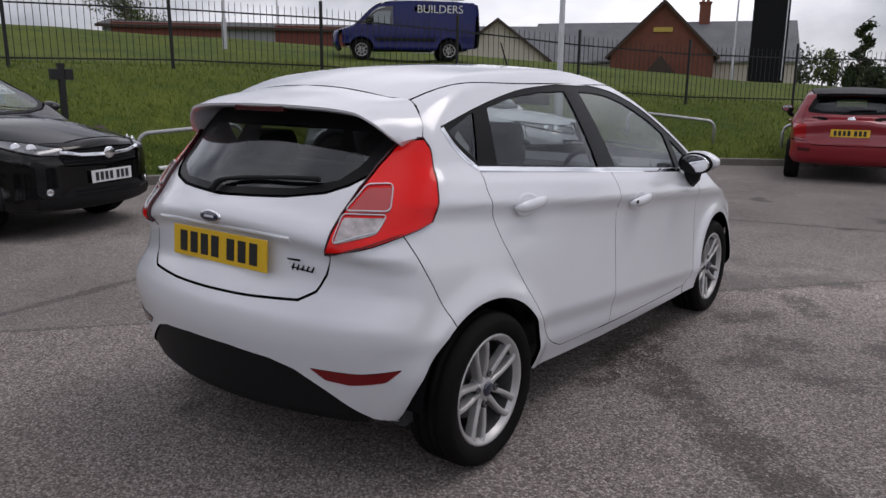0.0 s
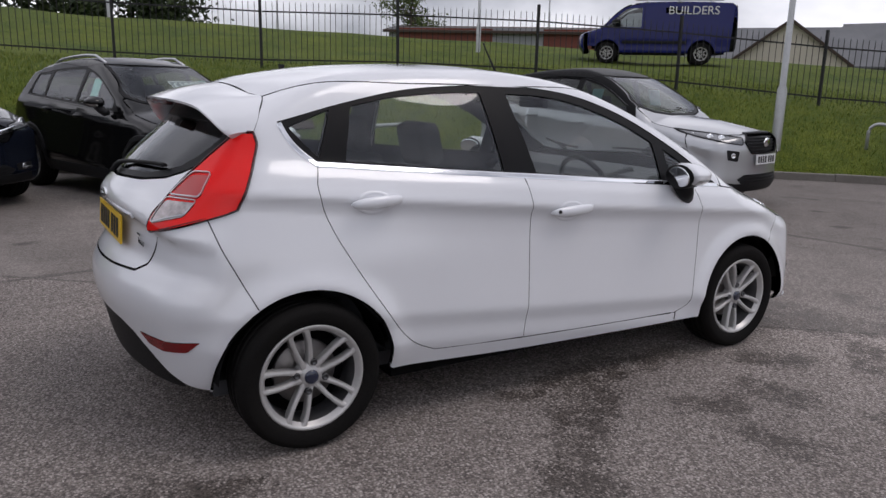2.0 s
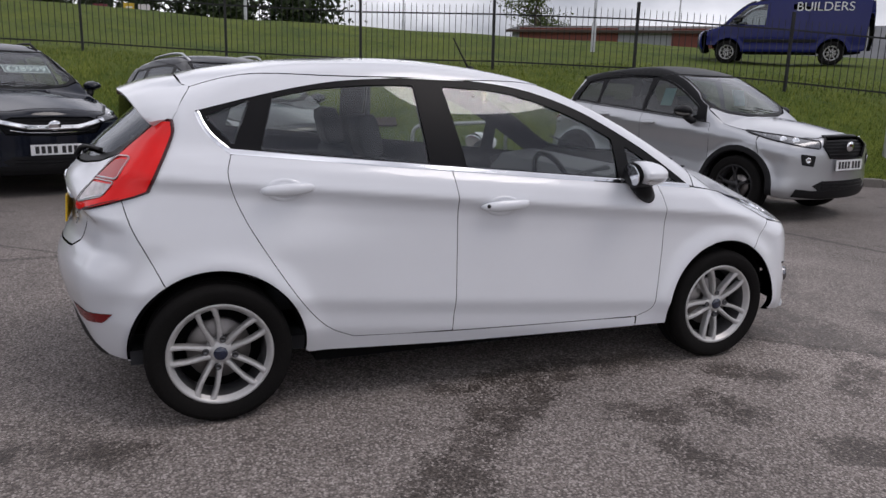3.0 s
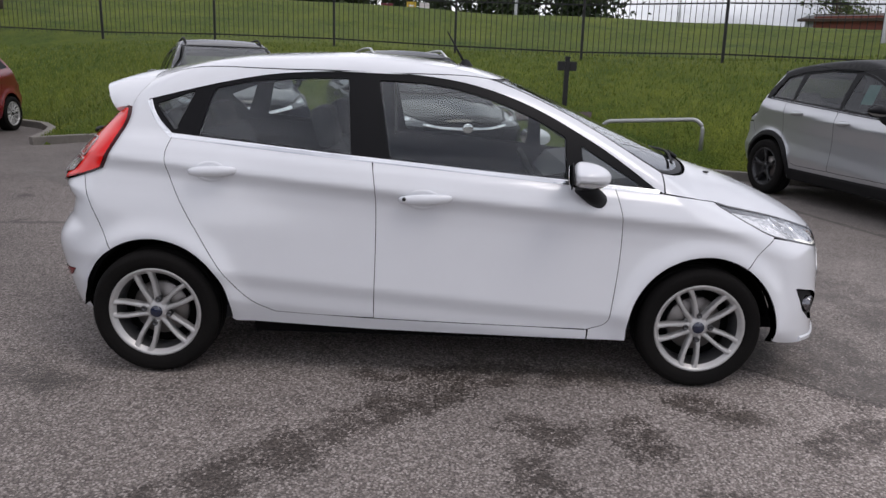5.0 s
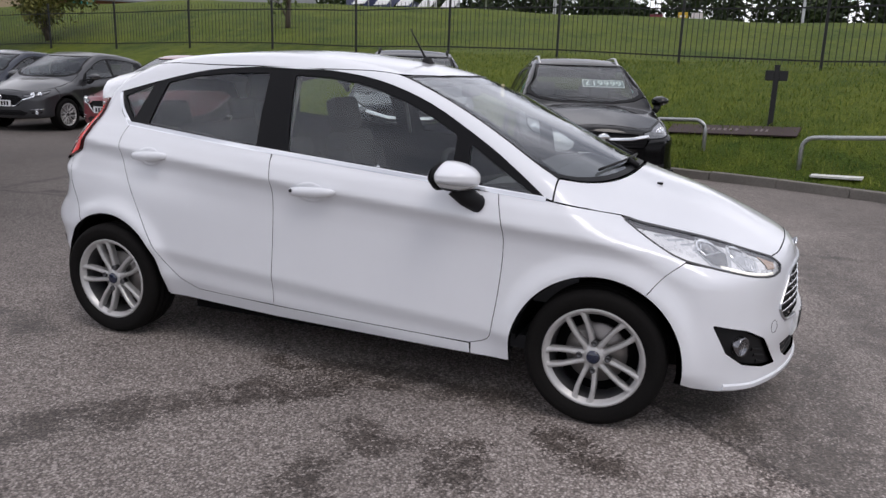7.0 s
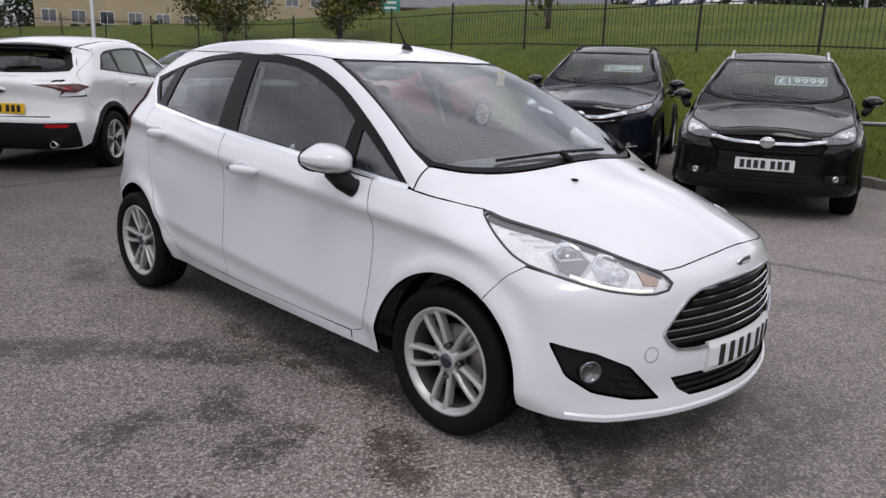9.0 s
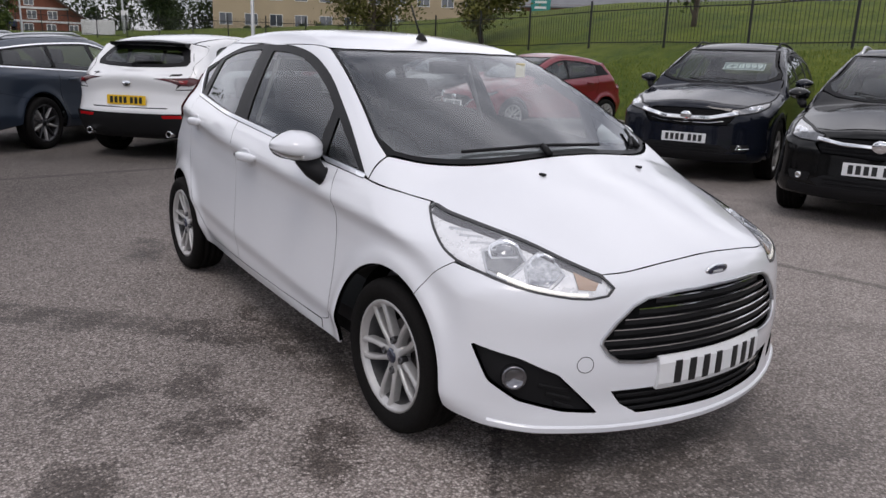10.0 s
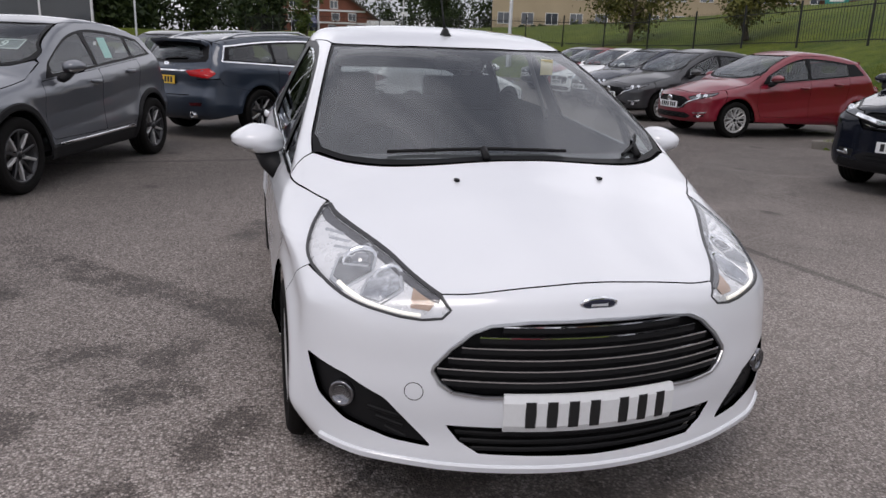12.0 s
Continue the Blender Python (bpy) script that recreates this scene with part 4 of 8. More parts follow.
    fog = rounded([fr(*p) for p in ((0.808, 1.70, 0.484), (0.70, 1.82, 0.452), (0.59, 1.88, 0.40), (0.458, 1.925, 0.266), (0.57, 1.885, 0.276), (0.70, 1.81, 0.314), (0.772, 1.75, 0.372))], 0.012)
    fogm = [(-u, v) for u, v in fog]
    fb = B.panel("front_bumper", bumper, "front", WHITE, car, "", holes=[grille, intake, fog, fogm], step=0.019, gap=0.0012)
    gb = B.panel("grille", grille, "front", BLACK_PLASTIC, car, "black grille with chrome edged bars", off=-0.045, gap=-0.05, backing=False)
    B.strip("grille_surround", grille + [grille[0]], "front", 0.010, SATIN, gb, "satin chrome grille surround", off=0.008, step=0.015)
    for z, x in ((0.623, 0.27), (0.592, 0.335), (0.561, 0.388), (0.529, 0.428), (0.497, 0.46), (0.466, 0.445)):
        t = fr(x, 1.955, z)[0]
        line = [(t * k / 12, z) for k in range(-12, 13)]
        B.strip("grille_bar", line, "front", 0.02, BLACK_PLASTIC, gb, off=-0.004)
        B.strip("grille_bar_edge", [(u, v + 0.008) for u, v in line], "front", 0.006, CHROME, gb, off=-0.001)
    ib = B.panel("lower_intake", intake, "front", BLACK_PLASTIC, car, "black lower intake", off=-0.04, gap=-0.015, backing=False)
    for z, x in ((0.312, 0.40), (0.288, 0.385), (0.266, 0.35)):
        t = fr(x, 1.96, z)[0]
        B.strip("intake_bar", [(t * k / 10, z) for k in range(-10, 11)], "front", 0.012, BLACK_PLASTIC, ib, off=-0.008)
    for s in (1, -1):
        m = lambda L: [(s * u, v) for u, v in L]
        fg = B.panel("fog_lamp_surround", fog, "front", BLACK_PLASTIC, car, "black fog lamp surround", off=-0.02, gap=-0.008, backing=False, flip=s < 0)
        for k, z in enumerate((0.36, 0.33, 0.30)):
            B.strip("surround_rib", [fr(0.64 - 0.03 * k, 1.85, z), fr(0.55 - 0.01 * k, 1.89, z - 0.02)], "front", 0.012, BLACK_PLASTIC, fg, off=-0.012, flip=s < 0)
        p, n = B.hit("front", np.array([fr(0.712, 1.81, 0.388)]), -0.012)
        lv, lf = turned([(0.0, 0.0), (0.024, 0.004), (0.030, 0.010), (0.036, 0.016), (0.040, 0.010), (0.041, -0.02)], 28, "y")
        fl = mesh_part("fog_lamp", lv, lf, surface("fog_reflector", (0.22, 0.22, 0.235), 0.15, 0.95), fg, "round chrome fog lamp")
        fl.matrix_basis = Matrix.Translation((s * p[0, 0], p[0, 1], p[0, 2])) @ pose(0, 0, 0, 0, 0, -s * 32)
        gv, gf = turned([(0.0, 0.013), (0.02, 0.011), (0.031, 0.007)], 24, "y")
        mesh_part("fog_lamp_glass", gv, gf, LENS_CLEAR, fl)
        # headlamp: bowl, dark rim, projector, reflector, indicator, day strip, clear cover
        hl = B.panel("headlamp", lamp, "front", surface("lamp_bowl", (0.78, 0.785, 0.80), 0.28, 0.35, vary=0.15, scale=7, fine=30), car, "clear headlamp with projector lens", off=-0.0095, gap=-0.004, depth=-0.008, backing=False, flip=s < 0, step=0.02)
        B.strip("lamp_rim", lamp + [lamp[0]], "front", 0.007, surface("lamp_rim_grey", (0.03, 0.03, 0.033), 0.4), hl, off=0.001, flip=s < 0, step=0.02)
        for (x, y, z), r, nm in (((0.680, 1.69, 0.738), 0.054, "projector"), ((0.594, 1.795, 0.714), 0.044, "reflector")):
            u, w = fr(x, y, z)
            hexa = []
            for i in range(6):
                a, k = math.pi / 3 * i + 0.4, 1.0
                at = lambda k: (u + k * r * 1.43 * math.cos(a), w + k * r * (1.1 * math.sin(a) - 0.25 * math.cos(a)))
                while k > 0.4 and (not inside(np.array(lamp), np.array([at(k + 0.15)]))[0]):
                    k -= 0.04
                hexa.append(at(k))
            B.strip("lamp_bezel", hexa + [hexa[0]], "front", 0.009, SATIN, hl, off=-0.004, flip=s < 0, step=0.02)
            B.panel("lamp_cup", hexa, "front",
                    surface("lamp_cup_grey", (0.30, 0.305, 0.315), 0.22, 0.8, vary=0.5, scale=40, fine=120) if nm == "projector" else surface("lamp_cup_silver", (0.55, 0.56, 0.58), 0.15, 0.9, vary=0.5, scale=30, fine=90), hl, "", off=-0.0075, backing=False, skirt=False, flip=s < 0, step=0.02)
            q, n = B.hit("front", np.array([(u, w)]), -0.020)
            prof = [(0.0, 0.016), (r * 0.4, 0.014), (r * 0.62, 0.004), (r * 0.66, -0.004), (r * 0.78, 0.004), (r * 0.95, 0.012), (r, 0.010), (r * 1.02, -0.02)] if nm == "projector" else \
                [(0.0, -0.02), (r * 0.5, -0.012), (r * 0.9, 0.008), (r, 0.01), (r * 1.03, -0.02)]
            rv, rf2 = turned(prof, 30, "y")
            o = mesh_part(nm, rv, rf2, CHROME, hl, "chrome ringed " + nm)
            ax = (Vector(n[0]) * 0.8 + Vector((0.35, 0.9, 0.1)) * 0.2).normalized()
            o.matrix_basis = Matrix.Translation((s * q[0, 0], q[0, 1], q[0, 2])) @ Vector((s * ax.x, ax.y, ax.z)).to_track_quat("Y", "Z").to_matrix().to_4x4()
            if nm == "projector":
                gv, gf = turned([(0.0, 0.020), (r * 0.3, 0.018), (r * 0.5, 0.012), (r * 0.6, 0.003)], 26, "y")
                mesh_part("projector_lens", gv, gf, surface("lens_grey", (0.30, 0.31, 0.33), 0.05, 0.3, coat=1.0), o)
        B.panel("indicator", [fr(*p2) for p2 in ((0.525, 1.86, 0.71), (0.455, 1.90, 0.682), (0.475, 1.905, 0.658), (0.53, 1.885, 0.662))], "front", LENS_AMBER, hl, "pale amber indicator", off=-0.006, backing=False, flip=s < 0, step=0.02)
        B.strip("lamp_brow", [(a, c - 0.012) for a, c in lamp_up], "front", 0.014, surface("lamp_brow_grey", (0.10, 0.10, 0.11), 0.35), hl, "dark grey upper lamp edge", off=-0.004, flip=s < 0, step=0.02)
        drl = [fr(*p2) for p2 in bez([(0.505, 1.91, 0.648), (0.57, 1.885, 0.653), (0.65, 1.82, 0.670), (0.725, 1.715, 0.699)], 5)]
        B.strip("day_lamp", drl, "front", 0.010, DRL, hl, "lit day running lamp strip", off=-0.003, flip=s < 0, step=0.02)
        for k in range(5):
            u0 = [fr(0.735 - 0.01 * k, 1.45 + 0.05 * k, 0.80 - 0.016 * k), fr(0.70 - 0.012 * k, 1.53 + 0.05 * k, 0.795 - 0.014 * k)]
            B.strip("lamp_rib", u0, "front", 0.006, SATIN, hl, off=-0.005, flip=s < 0, step=0.02)
        B.panel("lamp_cover", lamp, "front", LENS_CLEAR, hl, "", off=0.0, gap=0.004, backing=False, skirt=False, flip=s < 0, step=0.02)
    # badges and plates
    p, n = B.hit("front", np.array([(0.0, 0.690)]), 0.0)
    v, f = oval(0.058, 0.023, 0.007)
    ob = mesh_part("front_badge", v, f, CHROME, car, "oval chrome and dark blue badge")
    ob.matrix_basis = pose(0, p[0, 1] - 0.002, 0.692, 14, 0, 180)
    v, f = oval(0.050, 0.0175, 0.003)
    q = mesh_part("badge_field", v, f, BLUE_BADGE, ob)
    q.matrix_basis = pose(0, -0.006, 0)
    part("badge_bar", boxes(((0, -0.0098, 0), (0.05, 0.001, 0.007))), PLATE_W, ob)
    p, n = B.hit("back", np.array([(0.0, 0.915)]), 0.0)
    ob2 = copy_part(ob, car, pose(0, p[0, 1] + 0.004, 0.915, -8))
    ob2.name = "rear_badge"
    p, n = B.hit("front", np.array([(0.0, 0.386)]), 0.0)
    plate_u = lambda x: fr(x, 2.0, 0.386)[0]
    fp = B.strip("number_plate", [(plate_u(0.012 + 0.26 * k / 6), 0.386) for k in range(-6, 7)], "front", 0.112, PLATE_W, car, "white number plate", off=0.014)
    x = -0.21
    for k in range(7):
        B.strip("plate_bar", [(plate_u(x + 0.012), 0.348), (plate_u(x + 0.012), 0.424)], "front", 0.036, INK, fp, off=0.0165)
        x += 0.061 + (0.026 if k == 2 else 0)
    lip = [fr(0.74, 1.72, 0.232), fr(0.62, 1.80, 0.219), fr(0.42, 1.90, 0.211)]
    B.strip("front_lip", [(-u, v) for u, v in lip] + [(0.0, 0.209)] + lip[::-1], "front", 0.024, WHITE, fb, off=0.009)
    p, n = B.hit("back", np.array([(0.0, 0.80)]), 0.0)
    number_plate(car, pose(0.02, p[0, 1] - 0.010, 0.805, -4, 0, 0), True)
    v, f = join(*[tube([(0.325 + 0.024 * k, 0, -0.014 + 0.002 * k), (0.336 + 0.024 * k, 0, 0.012)], 0.0045, 6) for k in range(6)], tube([(0.32, 0, 0.024), (0.39, 0, 0.026)], 0.004, 6), tube([(0.325, 0, 0.0), (0.45, 0, -0.006)], 0.003, 6))
    p, n = B.hit("back", np.array([(0.36, 0.775)]), 0.004)
    mesh_part("model_mark", [(q[0], p[0, 1], q[2] + 0.775) for q in v], f, CHROME, car, "chrome model marking, plain strokes")
    p, n = B.hit("back", np.array([(-0.40, 0.80)]), 0.003)
    part("trim_mark", boxes(((-0.42, p[0, 1] + 0.03, 0.81), (0.055, 0.02, 0.014))), BLACK_PLASTIC, car)
    # tailgate and rear bumper
    win = mirrored([(0, 1.292), (0.30, 1.287), (0.44, 1.276), (0.50, 1.252), (0.562, 1.203), (0.568, 1.176), (0.548, 1.13), (0.52, 1.086), (0.47, 1.046), (0.41, 1.02), (0.28, 1.002), (0, 0.992)])
    winv = mirrored([(0, 1.225), (0.30, 1.222), (0.42, 1.215), (0.48, 1.19), (0.488, 1.165), (0.462, 1.10), (0.425, 1.058), (0.30, 1.028), (0, 1.018)])
    gate = mirrored([(0, 0.988), (0.28, 0.998), (0.415, 1.016), (0.476, 1.041), (0.527, 1.082), (0.556, 1.128), (0.576, 1.174), (0.586, 1.190)] + [(0.578, 1.10), (0.556, 1.02), (0.525, 0.95), (0.505, 0.90), (0.492, 0.835), (0.475, 0.76), (0.45, 0.705), (0.40, 0.676), (0.2, 0.668), (0, 0.667)])
    tg = B.panel("tailgate", gate, "back", WHITE, car, "", step=0.022)
    B.strip("tailgate_ledge", [(-0.36, 0.872), (-0.2, 0.880), (0.2, 0.880), (0.36, 0.872)], "back", 0.016, WHITE, tg, off=0.007)
    wr = B.panel("rear_window_border", win, "back", BLACK_GLOSS, tg, "black rear window border", off=-0.003, holes=[winv], step=0.025)
    B.panel("rear_window", winv, "back", GLASS_DARK, tg, "tinted rear window", off=-0.004, gap=-0.004, backing=False, skirt=False)
    rr = B.rr
    lamp = [rr(*p2) for p2 in [(0.497, -1.745, 0.838), (0.51, -1.73, 0.90), (0.532, -1.712, 0.955), (0.562, -1.66, 1.03), (0.584, -1.58, 1.105), (0.592, -1.46, 1.190)]
            + B.s3(lamp_edge[::-1]) + bez([(0.715, -1.52, 0.916), (0.67, -1.60, 0.888), (0.60, -1.68, 0.858), (0.53, -1.73, 0.842)], 3)]
    lens_in = rounded([rr(*p2) for p2 in ((0.545, -1.71, 0.962), (0.585, -1.64, 1.042), (0.638, -1.56, 1.046), (0.645, -1.59, 0.965))], 0.02)
    lens_w = rounded([rr(*p2) for p2 in ((0.52, -1.73, 0.868), (0.54, -1.715, 0.952), (0.640, -1.60, 0.954), (0.622, -1.63, 0.902))], 0.015)
    seam4 = [rr(*p) for p in B.s3(bumper_seam_r)]
    arch4 = [rr(*p) for p in B.s3(arc(RW[0], RW[1], RA, 123, 187, 14))]
    edge4 = [rr(*p2) for p2 in ((0.70, -1.56, 0.900), (0.66, -1.62, 0.882), (0.60, -1.685, 0.854), (0.51, -1.75, 0.834))] + [rr(*q) for q in B.hit("back", np.array([(0.497, 0.832), (0.480, 0.758), (0.455, 0.701), (0.403, 0.671), (0.2, 0.663), (0.0, 0.662)]))[0]]
    low4 = [(0.0, 0.475), rr(0.11, -1.857, 0.474), rr(0.30, -1.84, 0.458), rr(0.40, -1.82, 0.432), rr(0.52, -1.79, 0.365), rr(0.62, -1.76, 0.305), rr(0.69, -1.735, 0.268), rr(0.78, -1.68, 0.247), rr(0.81, -1.60, 0.242)]
    rbump = mirrored(edge4[::-1] + seam4[::-1] + arch4 + low4[::-1])
    rb = B.panel("rear_bumper", rbump, "rear", WHITE, car, "", step=0.028)
    dark = mirrored([(0.0, 0.478), rr(0.30, -1.84, 0.462), rr(0.40, -1.82, 0.438), rr(0.52, -1.79, 0.376), rr(0.62, -1.76, 0.31), rr(0.69, -1.735, 0.272), rr(0.66, -1.74, 0.25), rr(0.46, -1.78, 0.245), rr(0.3, -1.82, 0.24), (0.0, 0.24)])
    B.panel("bumper_insert", dark, "rear", BLACK_PLASTIC, rb, "black lower bumper insert", off=-0.008)
    for s in (1, -1):
        tl = B.panel("tail_lamp", lamp, "rear", LENS_RED, car, "red wrap-round tail lamp", off=0.013, step=0.02, flip=s < 0)
        B.strip("lamp_rim", lamp + [lamp[0]], "rear", 0.008, LENS_SMOKE, tl, off=0.0132, flip=s < 0, step=0.02)
        B.panel("brake_lens", lens_in, "rear", LENS_PINK, tl, "pale red brake lens", off=0.0165, step=0.02, backing=False, flip=s < 0)
        B.strip("lens_rim", lens_in + [lens_in[0]], "rear", 0.006, SATIN, tl, off=0.018, flip=s < 0, step=0.02)
        B.panel("reversing_lens", lens_w, "rear", surface("reversing_lens", (0.42, 0.38, 0.38), 0.15, 0.3, vary=0.6, scale=14, fine=45, coat=0.8), tl, "clear reversing lens", off=0.0165, step=0.02, backing=False, flip=s < 0)
        B.strip("lens_rim", lens_w + [lens_w[0]], "rear", 0.005, SATIN, tl, off=0.018, flip=s < 0, step=0.02)
        refl = [rr(*p2) for p2 in ((0.455, -1.80, 0.45), (0.62, -1.74, 0.448), (0.745, -1.64, 0.462), (0.70, -1.68, 0.415), (0.60, -1.75, 0.400), (0.52, -1.79, 0.408))]
        B.panel("reflector", rounded(refl, 0.012), "rear", LENS_SMOKE if s < 0 else lens_plastic("reflector_red", (0.28, 0.012, 0.014)), rb, "dark red rear reflector", off=0.003, step=0.02, backing=False, flip=s < 0)
    # wipers, washer jets, aerial
    def on_top(x, y, o=0.0):
        p, n = B.hit("top", np.array([[x, y]]), o)
        return tuple(p[0])
    for pts, nm in (([(0.46, 1.150), (0.12, 1.222), (-0.20, 1.222)], 0), ([(-0.46, 1.17), (-0.55, 1.08), (-0.60, 1.0)], 1)):
        L = [on_top(x, y, 0.013) for x, y in pts]
        v, f = tube(bez(L, 6), 0.0065, 8)
        w = mesh_part("wiper", v, f, BLACK_PLASTIC, car, "black windscreen wiper")
        mid = L[1]
        a, b = on_top(pts[-2][0], pts[-2][1] + 0.05, 0.004), mid
        v, f = tube([a, b], 0.014, 8)
        mesh_part("wiper_arm", v, f, BLACK_PLASTIC, w)
    for s in (1, -1):
        x, y, z = on_top(s * 0.262, 1.39)
        bm = bmesh.new()
        box(bm, (x, y, z + 0.004), (0.016, 0.026, 0.010), 0.003)
        part("washer_jet", bm, BLACK_PLASTIC, bn)
    x, y, z = on_top(0, 0.15)
    v, f = turned([(0.028, 0.0), (0.022, 0.01), (0.012, 0.03), (0.0, 0.036)], 16, "z")
    ae = mesh_part("aerial", [(p2[0], p2[1] * 1.5 + y, p2[2] + z - 0.003) for p2 in v], f, BLACK_PLASTIC, car, "short black roof aerial")
    v, f = tube([(0, y - 0.01, z + 0.02), (0, y - 0.10, z + 0.17)], [0.006, 0.0035], 8)
    mesh_part("mast", v, f, BLACK_PLASTIC, ae)
    p, n = B.hit("back", np.array([(-0.05, 1.0), (0.0, 1.04), (0.25, 1.06), (0.38, 1.06)]), 0.014)
    v, f = tube(bez([tuple(q) for q in p], 5), [0.012] * 5 + [0.008] * 11, 8)
    mesh_part("rear_wiper", v, f, BLACK_PLASTIC, tg, "black rear wiper")
    # tow eye cover
    p, n = B.hit("front", np.array([(fr(0.515, 1.92, 0.432)[0] + 0.024 * math.cos(t * math.pi / 12), 0.432 + 0.026 * math.sin(t * math.pi / 12)) for t in range(24)]), 0.0)
    v, f = tube([tuple(q) for q in p], 0.0012, 5, True)
    mesh_part("tow_cover_joint", v, f, SEAM, fb)
    # underside, cabin, wheels
    part("underside", boxes(((0, 0.0, 0.205), (1.34, 1.66, 0.09)), ((0, 1.43, 0.215), (0.94, 0.70, 0.06)), ((0, -1.42, 0.285), (0.90, 0.5, 0.06))), SEAM, car)
    wheel_house(car, (FW, RW), 0.340, 0.50, 0.772)
    cabin(car, B, 0.72, -0.12, -0.88, 0.74, 0.36, top=0.96)
    # thin pale bar added for the bright edge line at each B pillar
    PALE_BAR = surface("pale_cabin_bar", (0.22, 0.22, 0.215), 0.8, bump=0.0006, fine=200)
    for s in (1, -1):
        for a, b, w in (((0.715, -0.235, 1.00), (0.585, -0.262, 1.33), 0.014),):
            a, b = Vector(a), Vector(b)
            bm = bmesh.new()
            box(bm, (0, 0, 0), (0.022, w, (b - a).length), 0.008)
            pt = part("pillar_bar", bm, PALE_BAR, car, "thin pale grey bar added along the pillar inside the cabin", True)
            c = (a + b) / 2
            pt.matrix_basis = Matrix.Translation((s * c.x, c.y, c.z)) @ pose(0, 0, 0, 0, -s * math.degrees(math.atan2(a.x - b.x, b.z - a.z)), 0)
    bm = bmesh.new()
    box(bm, (0, 0.40, 1.30), (0.22, 0.04, 0.06), 0.015)
    part("rear_view_mirror", bm, BLACK_PLASTIC, car)
    bm = bmesh.new()
    box(bm, (-0.42, 0.435, 1.295), (0.06, 0.003, 0.07), 0.001)
    st = part("screen_sticker", bm, surface("pale_sticker", (0.72, 0.62, 0.35), 0.6), car, "pale yellow sticker inside the windscreen")
    for y in (1.2445, -1.2445):
        for s in (1, -1):
            spoked_wheel(car, y, 0.742, side=s, turn=34 if y < 0 else 45, label="silver five twin-spoke alloy wheel")
    return car


def copy_part(ob, parent, m):
    """A copy of a part and its pieces under the same thing."""
    c = copy_thing(ob, m)
    c.parent = parent
    c.matrix_basis = m
    return c


white_hatchback()


# ---- the lot, the bank and the hill ----
KERB = [(14, 20), (4, 14.6), (-1, 11.4), (-3.2, 9.9), (-4.7, 8.4), (-5.6, 6.4), (-6.3, 4.3), (-7.2, 2.4), (-7.9, 0.4), (-8.8, -1.5), (-9.7, -3.8), (-9.2, -5.3), (-7.7, -6.2),
        (-9.4, -6.8), (-10.9, -8.4), (-11.4, -13), (-11.8, -17), (-12.0, -21), (-11.2, -26), (-8.6, -33), (-4.6, -42), (4, -60)]
KERB = [KERB[0]] + bez(KERB[1:-1], 6) + [KERB[-1]]
LOT = np.array(KERB + [(90, -70), (90, 30)], float)
AZ = [60, 80, 97, 105, 118, 130, 145, 153, 160, 180, 200, 215, 230, 245, 260, 275, 300]
FOOT = np.array([[60, 80, 97, 106, 115, 127, 140, 153, 166, 179, 190, 200, 209, 216, 228, 247, 270, 300],
                 [0.7, 0.85, 1.06, 1.13, 1.42, 1.77, 1.84, 1.74, 1.72, 1.78, 2.0, 1.95, 1.91, 1.68, 1.68, 1.42, 1.1, 1.0]])
RIDGE = [1.2, 1.2, 1.4, 1.75, 2.5, 2.9, 3.4, 3.55, 3.75, 4.1, 4.3, 4.3, 4.1, 3.3, 2.3, 1.9, 1.6]


def kerb_distance(q):
    K = np.array(KERB)
    d = np.full(len(q), 1e9)
    for a, b in zip(K[:-1], K[1:]):
        ab = b - a
        t = np.clip(((q - a) @ ab) / (ab @ ab), 0, 1)
        d = np.minimum(d, np.sum((a + t[:, None] * ab - q) ** 2, 1))
    return np.sqrt(d) * np.where(inside(LOT, q), -1, 1)


def land(q):
    """Height of the grass at plan points."""
    q = np.asarray(q, float).reshape(-1, 2)
    d = kerb_distance(q)
    az = np.degrees(np.arctan2(q[:, 1], q[:, 0])) % 360
    r = np.hypot(q[:, 0], q[:, 1])
    foot, ridge = np.interp(az, FOOT[0], FOOT[1]), np.interp(az, AZ, RIDGE)
    z = 0.11 + (foot - 0.11) * 1.08 * (1 - np.exp(-np.maximum(d - 0.15, 0) / 2.6)) + (ridge - foot) * smooth_step(r, 15 + 12 * smooth_step(az, 215, 250), 38 + 25 * smooth_step(az, 215, 250))
    z = z + 0.05 * np.sin(q[:, 0] * 0.9 + 1.3 * np.sin(q[:, 1] * 0.7)) * np.clip(d / 3, 0, 1) * np.clip(1.5 - r / 60, 0, 1)
    return np.where(d < 0, -0.25, z)


def land1(x, y):
    return float(land([(x, y)])[0])


